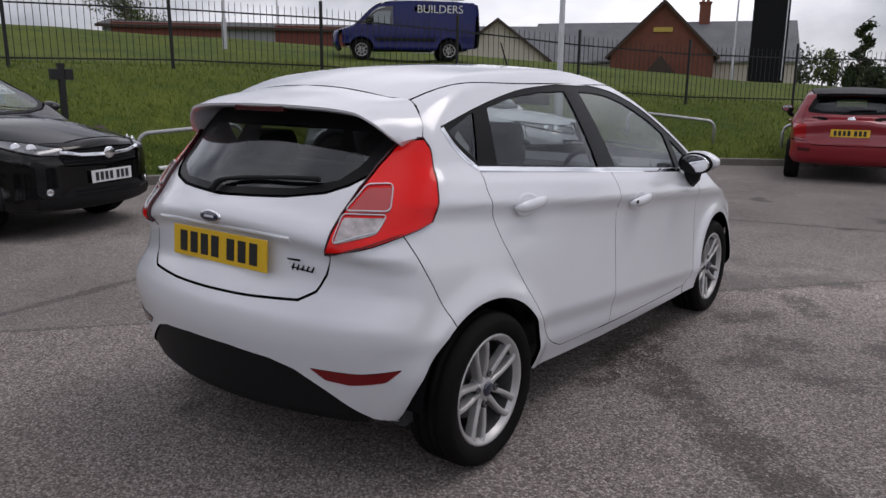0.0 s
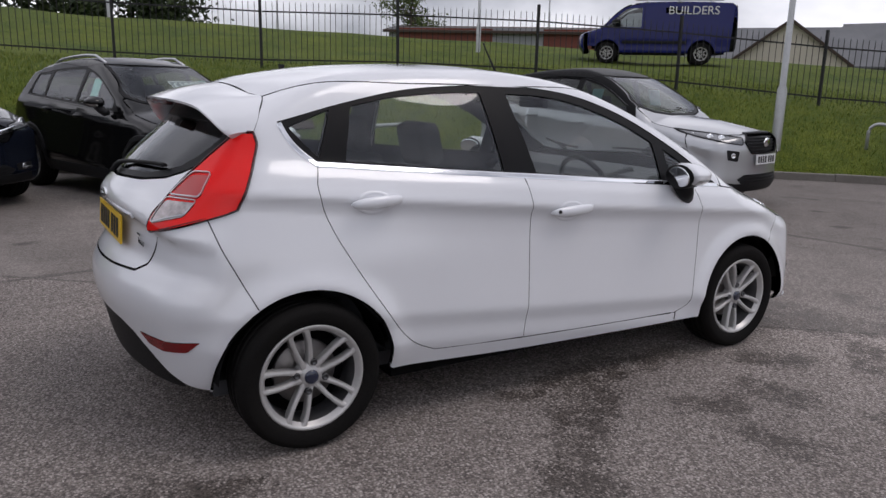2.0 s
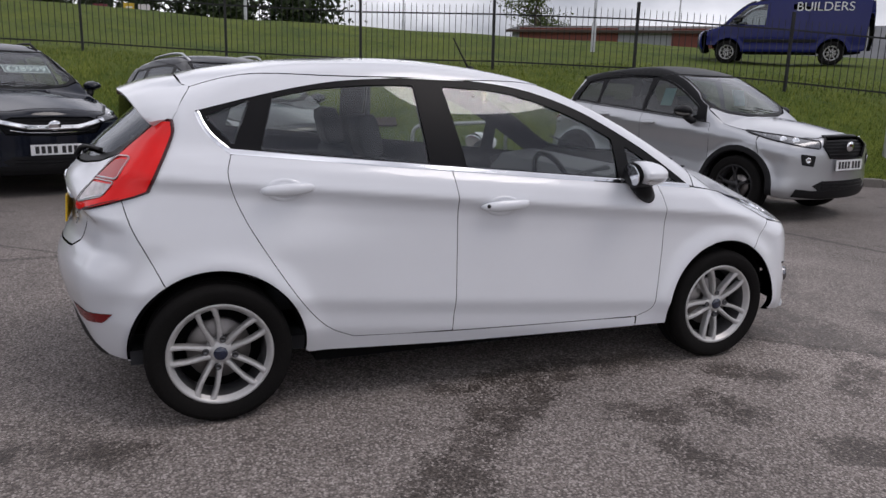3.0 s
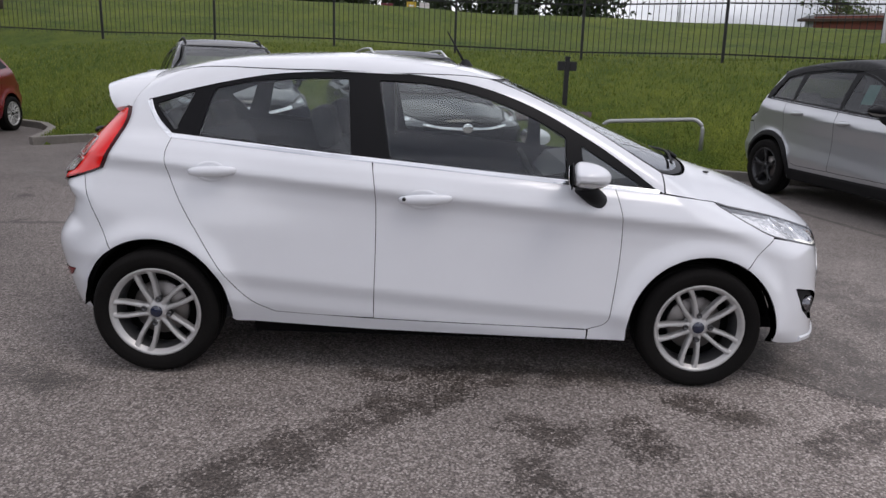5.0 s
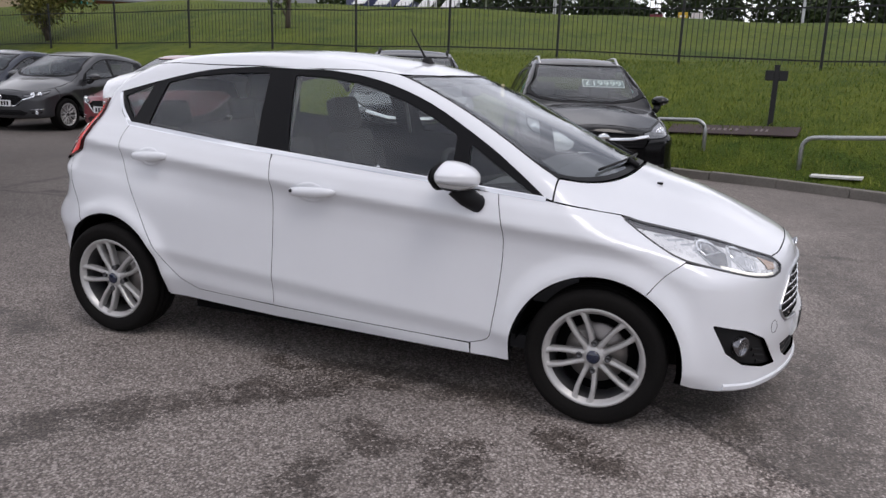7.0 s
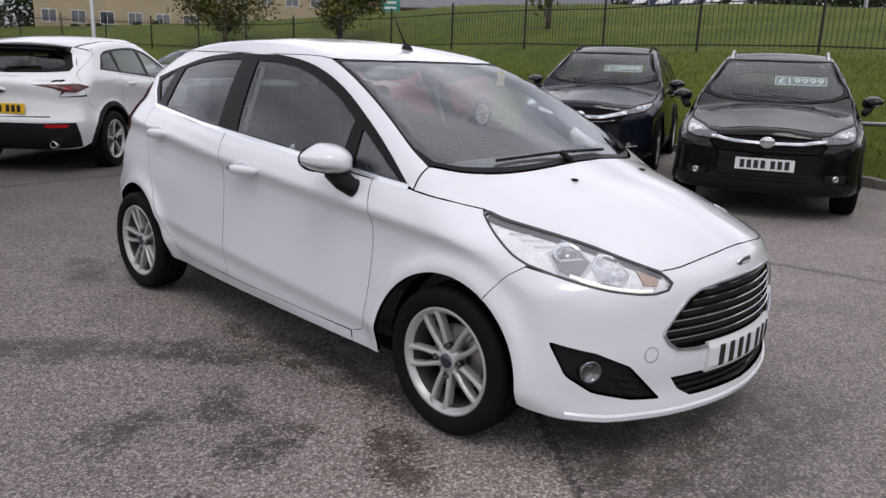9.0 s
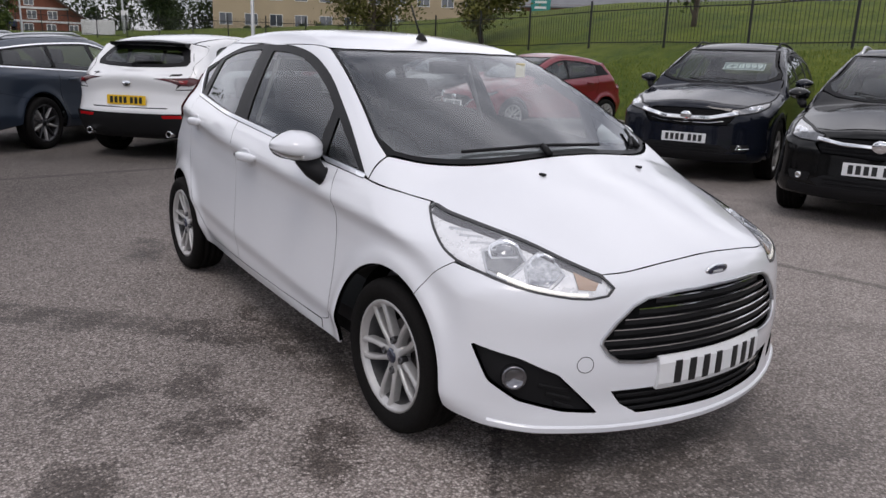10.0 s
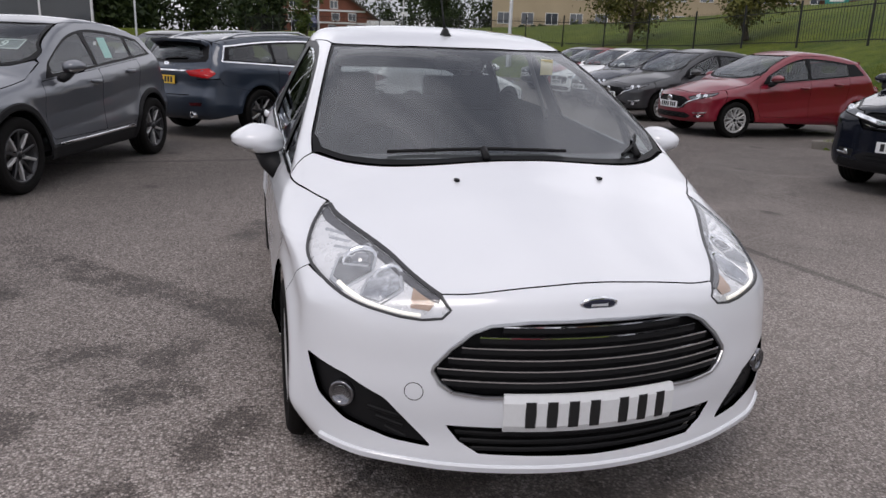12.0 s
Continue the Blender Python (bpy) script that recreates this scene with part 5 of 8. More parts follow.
def grass_mat():
    m, n, l, bs = nodes_of("mown_grass")
    put(bs, rough=0.9, spec=0.2)
    co = n.new("ShaderNodeTexCoord")
    a, b, c = (n.new("ShaderNodeTexNoise") for _ in range(3))
    for t, s, dt in ((a, 0.35, 5), (b, 2.5, 6), (c, 38, 3)):
        t.inputs["Scale"].default_value, t.inputs["Detail"].default_value = s, dt
        l.new(co.outputs["Object"], t.inputs["Vector"])
    r1, r2 = n.new("ShaderNodeValToRGB"), n.new("ShaderNodeValToRGB")
    r1.color_ramp.elements[0].color, r1.color_ramp.elements[1].color = (0.043, 0.080, 0.009, 1), (0.125, 0.158, 0.019, 1)
    r1.color_ramp.elements[0].position, r1.color_ramp.elements[1].position = 0.35, 0.66
    r2.color_ramp.elements[0].color, r2.color_ramp.elements[1].color = (0.42, 0.44, 0.36, 1), (1.3, 1.22, 1.1, 1)
    r2.color_ramp.elements[0].position, r2.color_ramp.elements[1].position = 0.30, 0.68
    mx, mx2, ad = n.new("ShaderNodeMixRGB"), n.new("ShaderNodeMixRGB"), n.new("ShaderNodeMath")
    mx.blend_type = "MULTIPLY"
    mx.inputs["Fac"].default_value = 1.0
    ad.operation = "ADD"
    l.new(a.outputs["Fac"], ad.inputs[0])
    l.new(b.outputs["Fac"], ad.inputs[1])
    hv = n.new("ShaderNodeMath")
    hv.operation = "MULTIPLY"
    hv.inputs[1].default_value = 0.5
    l.new(ad.outputs[0], hv.inputs[0])
    l.new(hv.outputs[0], r1.inputs["Fac"])
    l.new(c.outputs["Fac"], r2.inputs["Fac"])
    l.new(r1.outputs["Color"], mx.inputs["Color1"])
    l.new(r2.outputs["Color"], mx.inputs["Color2"])
    l.new(mx.outputs["Color"], bs.inputs["Base Color"])
    bp = n.new("ShaderNodeBump")
    bp.inputs["Strength"].default_value, bp.inputs["Distance"].default_value = 0.8, 0.05
    l.new(c.outputs["Fac"], bp.inputs["Height"])
    l.new(bp.outputs["Normal"], bs.inputs["Normal"])
    return m


def tarmac_mat():
    """Worn tarmac: pale chippings in dark binder, damp dark patches, painted shade by the car, older smooth strips, oil
    marks.
    """
    m, n, l, bs = nodes_of("worn_tarmac")
    put(bs, rough=0.85, spec=0.35)
    co = n.new("ShaderNodeTexCoord")

    def noise_at(scale, detail, rough=0.5, dist=0.0):
        t = n.new("ShaderNodeTexNoise")
        t.inputs["Scale"].default_value, t.inputs["Detail"].default_value, t.inputs["Roughness"].default_value, t.inputs["Distortion"].default_value = scale, detail, rough, dist
        l.new(co.outputs["Object"], t.inputs["Vector"])
        return t.outputs["Fac"]

    def ramp(src, stops):
        r = n.new("ShaderNodeValToRGB")
        while len(r.color_ramp.elements) < len(stops):
            r.color_ramp.elements.new(0.5)
        for e, (p, c) in zip(r.color_ramp.elements, stops):
            e.position, e.color = p, (c, c, c, 1) if not isinstance(c, tuple) else (*c, 1)
        l.new(src, r.inputs["Fac"])
        return r.outputs["Color"]

    def math_of(op, a, b):
        k = n.new("ShaderNodeMath")
        k.operation = op
        for i, v in enumerate((a, b)):
            if isinstance(v, (int, float)):
                k.inputs[i].default_value = v
            else:
                l.new(v, k.inputs[i])
        return k.outputs[0]

    def mixed(fac, a, b, mode="MIX"):
        k = n.new("ShaderNodeMixRGB")
        k.blend_type = mode
        for i, v in (("Fac", fac), ("Color1", a), ("Color2", b)):
            if isinstance(v, tuple):
                k.inputs[i].default_value = (*v, 1)
            elif isinstance(v, (int, float)):
                k.inputs[i].default_value = v
            else:
                l.new(v, k.inputs[i])
        return k.outputs["Color"]

    chips = n.new("ShaderNodeTexVoronoi")
    chips.inputs["Scale"].default_value = 112
    l.new(co.outputs["Object"], chips.inputs["Vector"])
    tone = n.new("ShaderNodeSeparateColor")
    l.new(chips.outputs["Color"], tone.inputs["Color"])
    chip = ramp(tone.outputs["Red"], [(0.0, (0.150, 0.127, 0.115)), (0.35, (0.246, 0.212, 0.195)), (0.72, (0.360, 0.316, 0.292)), (1.0, (0.52, 0.467, 0.438))])
    gaps = ramp(chips.outputs["Distance"], [(0.2, 1.05), (0.8, 0.48)])
    base = mixed(1.0, chip, gaps, "MULTIPLY")
    wide = ramp(noise_at(0.22, 6, 0.6, 0.4), [(0.36, 0.82), (0.62, 1.2)])
    base = mixed(1.0, base, wide, "MULTIPLY")
    sep = n.new("ShaderNodeSeparateXYZ")
    l.new(co.outputs["Object"], sep.inputs[0])
    X, Y = sep.outputs["X"], sep.outputs["Y"]
    # broad tone ramp with noise: palest near Y = 2, darker towards both ends
    broad_tone = ramp(math_of("ADD", math_of("ADD", math_of("MULTIPLY", Y, 0.08), math_of("MULTIPLY", X, -0.03)), math_of("ADD", math_of("MULTIPLY", noise_at(0.5, 5, 0.6), 0.35), 0.355)), [(0.16, 0.46), (0.40, 0.74), (0.5, 0.97), (0.57, 1.20), (0.68, 1.34), (0.78, 1.25), (0.93, 0.82)])
    base = mixed(1.0, base, broad_tone, "MULTIPLY")
    wob = math_of("ADD", math_of("MULTIPLY", math_of("SUBTRACT", noise_at(2.2, 9, 0.72), 0.5), 1.3), math_of("MULTIPLY", math_of("SUBTRACT", noise_at(42, 4, 0.65), 0.5), 0.95))

    def band(px, py, ang, half, long):
        """1 inside a ragged strip through a point, along an angle."""
        c, s = math.cos(radians(ang)), math.sin(radians(ang))
        across = math_of("ADD", math_of("ADD", math_of("MULTIPLY", X, -s), math_of("MULTIPLY", Y, c)), s * px - c * py)
        along = math_of("ADD", math_of("ADD", math_of("MULTIPLY", X, c), math_of("MULTIPLY", Y, s)), -c * px - s * py)
        a = math_of("ADD", math_of("DIVIDE", math_of("ABSOLUTE", across, 0), half), math_of("MULTIPLY", wob, 2.3))
        b = math_of("ADD", math_of("DIVIDE", math_of("ABSOLUTE", along, 0), long), math_of("MULTIPLY", wob, 1.2))
        return ramp(math_of("MAXIMUM", a, b), [(0.70, 1.0), (1.05, 0.0)])

    patch = ramp(math_of("ADD", noise_at(5.0, 10, 0.8), math_of("MULTIPLY", math_of("SUBTRACT", noise_at(70, 2, 0.5), 0.5), 0.35)), [(0.44, 0.0), (0.54, 1.0)])
    damp_shade = None
    # two bands paint shade: under the front bumper and along the right sill
    for px, py, ang, half, long in ((1.5, -0.48, -43, 0.17, 1.45), (1.36, 0.86, 20, 0.14, 0.24), (1.07, 1.27, 40, 0.12, 0.22), (1.30, 0.46, 60, 0.11, 0.20), (1.66, 0.42, 10, 0.12, 0.24),
                                    (0.85, 2.1, 47, 0.24, 0.95), (0.2, 2.1, 5, 0.30, 0.9), (0.92, -1.8, 60, 0.14, 0.32), (-1.6, 2.6, 12, 0.35, 1.9), (2.4, -0.3, 60, 0.16, 0.5),
                                    (0.75, 0.35, 88, 0.14, 0.8), (1.9, 1.2, 70, 0.12, 0.35), (1.3, 1.75, 120, 0.10, 0.30), (0.9, 2.9, 20, 0.14, 0.5)):
        b = band(px, py, ang, half, long)
        damp_shade = b if damp_shade is None else math_of("MAXIMUM", damp_shade, b)
    damp_shade = math_of("MULTIPLY", damp_shade, math_of("ADD", math_of("MULTIPLY", patch, 0.74), 0.26))
    loose = math_of("MULTIPLY", ramp(noise_at(0.55, 6, 0.6), [(0.52, 0.0), (0.62, 0.55)]), patch)
    damp_shade = math_of("MAXIMUM", damp_shade, loose)
    damp_shade = ramp(math_of("ADD", damp_shade, math_of("MULTIPLY", math_of("SUBTRACT", tone.outputs["Green"], 0.5), 0.8)), [(0.38, 0.0), (0.72, 1.0)])
    col = mixed(math_of("MULTIPLY", damp_shade, 0.90), base, mixed(1.0, base, (0.27, 0.245, 0.225), "MULTIPLY"))
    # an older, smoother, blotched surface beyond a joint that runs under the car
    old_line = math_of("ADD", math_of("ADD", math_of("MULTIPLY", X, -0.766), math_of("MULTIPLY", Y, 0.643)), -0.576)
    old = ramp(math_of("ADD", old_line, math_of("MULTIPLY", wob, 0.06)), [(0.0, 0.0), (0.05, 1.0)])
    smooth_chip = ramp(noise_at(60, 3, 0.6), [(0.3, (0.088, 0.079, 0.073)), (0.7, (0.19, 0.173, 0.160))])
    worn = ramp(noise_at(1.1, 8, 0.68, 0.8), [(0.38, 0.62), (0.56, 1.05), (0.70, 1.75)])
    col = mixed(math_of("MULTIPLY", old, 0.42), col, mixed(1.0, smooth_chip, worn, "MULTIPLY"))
    joint = None
    for px, py, ang, half, long in ((-0.4, 0.42, 50, 0.026, 6.5), (-2.4, -2.2, 98, 0.05, 5.5), (3.8, -5.0, 6, 0.06, 9), (-1.0, 4.6, 12, 0.05, 9)):
        b = band(px, py, ang, half, long)
        joint = b if joint is None else math_of("MAXIMUM", joint, b)
    col = mixed(math_of("MULTIPLY", joint, 0.45), col, (0.028, 0.026, 0.025))
    spots = ramp(noise_at(1.3, 2), [(0.28, 1.0), (0.33, 0.0)])
    col = mixed(math_of("MULTIPLY", spots, 0.55), col, (0.022, 0.020, 0.019))
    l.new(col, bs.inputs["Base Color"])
    rg = n.new("ShaderNodeMapRange")
    rg.inputs["To Min"].default_value, rg.inputs["To Max"].default_value = 0.88, 0.55
    l.new(damp_shade, rg.inputs["Value"])
    l.new(rg.outputs["Result"], bs.inputs["Roughness"])
    bp = n.new("ShaderNodeBump")
    bp.inputs["Strength"].default_value, bp.inputs["Distance"].default_value = 0.7, 0.006
    l.new(chips.outputs["Distance"], bp.inputs["Height"])
    bp.invert = True
    l.new(bp.outputs["Normal"], bs.inputs["Normal"])
    return m


GRASS = grass_mat()


def sheet(name, xs, ys, mat, label, category):
    gx, gy = np.meshgrid(xs, ys, indexing="ij")
    q = np.stack([gx.ravel(), gy.ravel()], 1)
    z = land(q)
    n = len(ys)
    f = [(i * n + j, (i + 1) * n + j, (i + 1) * n + j + 1, i * n + j + 1) for i in range(len(xs) - 1) for j in range(n - 1)]
    return tagged(mesh_part(name, np.column_stack([q, z]), f, mat), label, category, kind="structure")


def graded(lo, hi, a, b, fine, coarse):
    mid = np.arange(a, b + 1e-6, fine)
    left, right = [a], [b]
    step = fine
    while left[-1] > lo:
        step = min(step * 1.35, coarse)
        left.append(left[-1] - step)
    step = fine
    while right[-1] < hi:
        step = min(step * 1.35, coarse)
        right.append(right[-1] + step)
    return np.array(left[:0:-1] + list(mid) + right[1:])


sheet("ground", graded(-900, 900, -16, 6, 0.3, 90), graded(-900, 900, -30, 20, 0.35, 90), GRASS, "rough mown grass bank rising to a hill", "grass")
V, F, _ = fill(LOT, (), 4.0)
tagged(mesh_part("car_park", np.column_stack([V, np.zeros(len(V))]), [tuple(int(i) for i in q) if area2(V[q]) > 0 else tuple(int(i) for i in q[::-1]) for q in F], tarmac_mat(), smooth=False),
       "worn grey tarmac with damp dark patches and painted shade by the car", "car park", kind="structure")


def kerbs():
    """Concrete kerb stones along the lot's edge."""
    mat = surface("kerb_concrete", (0.20, 0.185, 0.165), 0.9, vary=0.35, scale=2.0, fine=50, bump=0.003)
    k = thing("kerb", pose(0, 0, 0), "weathered concrete kerb between tarmac and grass", "kerb", kind="structure")
    bm = bmesh.new()
    box(bm, (0, 0, 0.035), (0.905, 0.13, 0.17), 0.012)
    me = bpy.data.meshes.new("kerb_stone")
    bm.to_mesh(me)
    bm.free()
    me.materials.append(mat)
    P = np.array(KERB[1:-1])
    run = np.concatenate([[0], np.cumsum(np.linalg.norm(np.diff(P, axis=0), axis=1))])
    for i in range(int(run[-1] / 0.915)):
        ends = [Vector((np.interp(t, run, P[:, 0]), np.interp(t, run, P[:, 1]), 0)) for t in (i * 0.915, i * 0.915 + 0.915)]
        d, c = ends[1] - ends[0], (ends[0] + ends[1]) / 2
        ob = new("kerb_stone", me)
        ob.parent = k
        ob.matrix_basis = pose(c.x, c.y, random.uniform(-0.006, 0.006), random.uniform(-1, 1), 0, math.degrees(math.atan2(d.y, d.x)))


def grass_blades(count=70000):
    """Tufts of grass over the bank, thinner away from the kerb."""
    rng = np.random.default_rng(4)
    q = rng.uniform((-15, -12), (5, 17), (count * 3, 2))
    d = kerb_distance(q)
    keep = (d > 0.08) & (rng.random(len(q)) < np.clip(1.25 - d / 7, 0, 1))
    q = q[keep][:count]
    z = land(q)
    n = len(q)
    a = rng.uniform(0, 2 * math.pi, n)
    h = rng.uniform(0.03, 0.085, n) * (1 + 0.8 * (rng.random(n) > 0.93))
    w = rng.uniform(0.006, 0.013, n)
    lean = rng.uniform(0, 0.05, n)
    b = rng.uniform(0, 2 * math.pi, n)
    v = np.zeros((n, 3, 3))
    v[:, 0] = np.column_stack([q[:, 0] - w * np.cos(a), q[:, 1] - w * np.sin(a), z - 0.01])
    v[:, 1] = np.column_stack([q[:, 0] + w * np.cos(a), q[:, 1] + w * np.sin(a), z - 0.01])
    v[:, 2] = np.column_stack([q[:, 0] + lean * np.cos(b), q[:, 1] + lean * np.sin(b), z + h])
    m, nn, l, bs = nodes_of("grass_blade")
    put(bs, rough=0.7, spec=0.25)
    gi, r = nn.new("ShaderNodeNewGeometry"), nn.new("ShaderNodeValToRGB")
    r.color_ramp.elements[0].color, r.color_ramp.elements[1].color = (0.055, 0.100, 0.012, 1), (0.215, 0.24, 0.050, 1)
    l.new(gi.outputs["Random Per Island"], r.inputs["Fac"])
    l.new(r.outputs["Color"], bs.inputs["Base Color"])
    ob = mesh_part("grass", v.reshape(-1, 3), [(3 * i, 3 * i + 1, 3 * i + 2) for i in range(n)], m, smooth=False)
    tagged(ob, "short green grass blades over the bank", "grass", kind="stuff")


kerbs()
grass_blades()


# ---- railings on the bank ----
IRON = surface("black_iron", (0.012, 0.012, 0.013), 0.55, 0.2, fine=90)
GALV = surface("galvanised_steel", (0.42, 0.43, 0.43), 0.42, 0.75, vary=0.2, fine=40)
POSTS = [(-2.09, 16.33), (-3.95, 14.23), (-5.68, 12.13), (-7.53, 10.08), (-9.45, 7.95), (-11.16, 5.58), (-12.31, 3.0), (-13.5, 0.35), (-14.4, -2.5), (-15.05, -5.5), (-15.67, -8.5),
         (-16.06, -11.5), (-16.15, -14.6), (-16.2, -17.6)]
FENCE = bez([(10, 27), (4.5, 22.5)] + POSTS + [(-16.2, -20.5), (-16.0, -24), (-15.2, -28), (-13.8, -32.5), (-11.4, -39), (-8, -47), (-3.6, -57), (3, -70)], 8)


def railings():
    fence = thing("metal_fence", pose(0, 0, 0), "black iron railings with upright bars along the grass bank", "fence")
    P = np.array(FENCE)
    run = np.concatenate([[0], np.cumsum(np.linalg.norm(np.diff(P, axis=0), axis=1))])
    bay = 2.86
    marks = [float(run[np.argmin(np.hypot(P[:, 0] - x, P[:, 1] - y))]) for x, y in POSTS]
    marks = [marks[0] - bay * k for k in range(int(marks[0] / bay), 0, -1)] + marks + [marks[-1] + bay * k for k in range(1, int((run[-1] - marks[-1]) / bay))]
    posts = []
    for t in marks:
        x, y = np.interp(t, run, P[:, 0]), np.interp(t, run, P[:, 1])
        posts.append(Vector((x, y, land1(x, y))))
    bm = bmesh.new()
    box(bm, (0, 0, 0.68), (0.052, 0.052, 1.56), 0.006)
    pm = bpy.data.meshes.new("post")
    bm.to_mesh(pm)
    bm.free()
    pm.materials.append(IRON)
    bm = bmesh.new()
    g = bmesh.ops.create_cone(bm, cap_ends=True, segments=6, radius1=0.0068, radius2=0.0068, depth=1.19, matrix=Matrix.Translation((0, 0, 0.69)))
    bmesh.ops.create_cone(bm, cap_ends=False, segments=6, radius1=0.0068, radius2=0.001, depth=0.05, matrix=Matrix.Translation((0, 0, 1.31)))
    km = bpy.data.meshes.new("upright_bar")
    bm.to_mesh(km)
    bm.free()
    km.materials.append(IRON)
    kv, kf = [tuple(v.co) for v in km.vertices], [tuple(p.vertices) for p in km.polygons]
    rest_v, rest_f, made = [], [], 0
    for i, p in enumerate(posts):
        ob = new("post", pm)
        ob.parent = fence
        ob.matrix_basis = pose(p.x, p.y, p.z, random.uniform(-0.8, 0.8), random.uniform(-0.8, 0.8), 0)
        if i == len(posts) - 1:
            break
        q = posts[i + 1]
        d = q - p
        for h in (0.17, 1.13):
            v, f = [], []
            for e, s in ((p, 1), (q, -1)):
                c = e + d.normalized() * 0.03 * s + Vector((0, 0, h))
                n = Vector((-d.y, d.x, 0)).normalized()
                v += [c + n * a + Vector((0, 0, b)) for a, b in ((-0.005, -0.015), (0.005, -0.015), (0.005, 0.015), (-0.005, 0.015))]
            f = [(0, 1, 5, 4), (1, 2, 6, 5), (2, 3, 7, 6), (3, 0, 4, 7), (0, 3, 2, 1), (4, 5, 6, 7)]
            mesh_part("rail", v, f, IRON, fence, smooth=False)
        near = -10 < p.y < 16
        for k in range(1, 24):
            c = p + d * (k / 24)
            if near and made < 300:
                ob = new("upright_bar", km)
                ob.parent = fence
                ob.matrix_basis = pose(c.x, c.y, c.z, random.uniform(-0.5, 0.5), random.uniform(-0.5, 0.5))
                made += 1
            else:
                o = len(rest_v)
                rest_v += [(a[0] + c.x, a[1] + c.y, a[2] + c.z) for a in kv]
                rest_f += [tuple(j + o for j in q2) for q2 in kf]
    tagged(mesh_part("railing_rest", rest_v, rest_f, IRON, fence, smooth=False), kind="stuff")


def hoop(a, b, group="hoop barriers"):
    """A galvanised tube hoop set in the grass."""
    a, b = [(p[0] + (q[0] - p[0]) * 0.05, p[1] + (q[1] - p[1]) * 0.05) for p, q in ((a, b), (b, a))]
    za, zb = land1(*a) - 0.2, land1(*b) - 0.2
    A, B2 = Vector((*a, za)), Vector((*b, zb))
    d = (B2 - A)
    L = math.hypot(d.x, d.y)
    u = Vector((d.x, d.y, 0)) / L
    h = 0.63
    pts = [A, A + Vector((0, 0, h - 0.16))]
    for k in range(1, 7):
        t = math.pi / 2 * k / 6
        pts.append(A + u * (0.16 - 0.16 * math.cos(t)) + Vector((0, 0, h - 0.16 + 0.16 * math.sin(t))))
    for k in range(0, 7):
        t = math.pi / 2 * k / 6
        pts.append(B2 - u * (0.16 - 0.16 * math.sin(t)) + Vector((0, 0, h - 0.16 + 0.16 * math.cos(t))))
    pts.append(B2)
    v, f = tube(pts, 0.03, 12)
    tagged(mesh_part("hoop_barrier", v, f, GALV), "bent galvanised steel hoop barrier in the grass", "barrier", group)


railings()
for a, b in (((-7.57, 2.44), (-7.0, 3.98)), ((-8.75, -0.4), (-8.15, 1.33)), ((-3.95, 10.75), (-2.3, 11.5)), ((-1.35, 11.95), (0.4, 12.75)), ((-5.9, 6.9), (-5.0, 8.45))):
    hoop(a, b)


def box_post():
    x, y = -8.75, 2.13
    t = thing("meter_post", pose(x, y, land1(x, y)), "black square post with two small boxes on top", "post")
    part("upright", boxes(((0, 0, 0.36), (0.075, 0.075, 0.98)), bevel=0.006), IRON, t)
    for s in (-1, 1):
        p = part("box", boxes(((0, 0.095 * s, 0.72), (0.10, 0.12, 0.15)), bevel=0.01), IRON, t)
    part("cap", boxes(((0, 0, 0.86), (0.085, 0.085, 0.03)), bevel=0.005), IRON, t)


def lamp_post(x, y, h, r=0.055, base=None, head=True, group="lamp posts"):
    z = land1(x, y) if base is None else base
    t = thing("lamp_post", pose(x, y, max(z, 0)), "tall grey galvanised lamp post", "lamp post", group)
    v, f = turned([(r * 1.5, -0.2), (r * 1.5, 1.0), (r, 1.08), (r * 0.6, h), (0.0, h)], 14, "z")
    mesh_part("column", v, f, GALV, t)
    if head:
        part("lamp_head", boxes(((0.25, 0, h), (0.6, 0.22, 0.10)), bevel=0.03), GALV, t)


box_post()
for x, y, h in ((-4.75, 9.55, 8.0), (-20.5, 14.0, 9.0), (-25.0, -41.0, 9.0), (-4.0, -50.0, 9.0), (6.4, -40.0, 9.0), (-9.9, -50.2, 5.0), (-36, 30, 9), (-37.0, -8, 9), (-38, 4, 9), (-42, 14, 9), (-60, -24, 10), (-44, -16, 9)):
    lamp_post(x, y, h)
lamp_post(-10.8, -30.0, 8.0, 0.085)


def fallen_board():
    c = Vector((-8.6, 1.6, 0))
    u = Vector((0.25, 1.0, 0)).normalized()
    ends = [c - u * 0.95, c + u * 0.95]
    z = [land1(e.x, e.y) + 0.03 for e in ends]
    d = ends[1] - ends[0]
    t = thing("sign_board", pose(c.x, c.y, (z[0] + z[1]) / 2, math.degrees(math.atan2(z[1] - z[0], d.length)), 22, math.degrees(math.atan2(d.y, d.x)) - 90), "long maroon sign board lying in the grass", "sign")
    part("board", boxes(((0, 0, 0), (0.30, 1.9, 0.025)), bevel=0.004), surface("maroon_board", (0.038, 0.021, 0.019), 0.7), t)
    part("letter_bars", boxes(*[((0.0, -0.35 + 0.085 * k, 0.014), (0.075, 0.045, 0.003)) for k in range(6)], *[((0.0, 0.36 + 0.075 * k, 0.014), (0.085, 0.035, 0.003)) for k in range(3)]), surface("pale_lettering", (0.15, 0.12, 0.12), 0.6), t)
    x, y = -7.2, 2.95
    p = part("white_plank", boxes(((0, 0, 0.02), (0.10, 0.62, 0.03)), bevel=0.004), surface("white_plastic_strip", (0.75, 0.75, 0.72), 0.5))
    p.matrix_basis = pose(x, y, land1(x, y) + 0.03, 3, 8, -20)
    tagged(p, "short white plastic strip lying in the grass", "plank")


fallen_board()


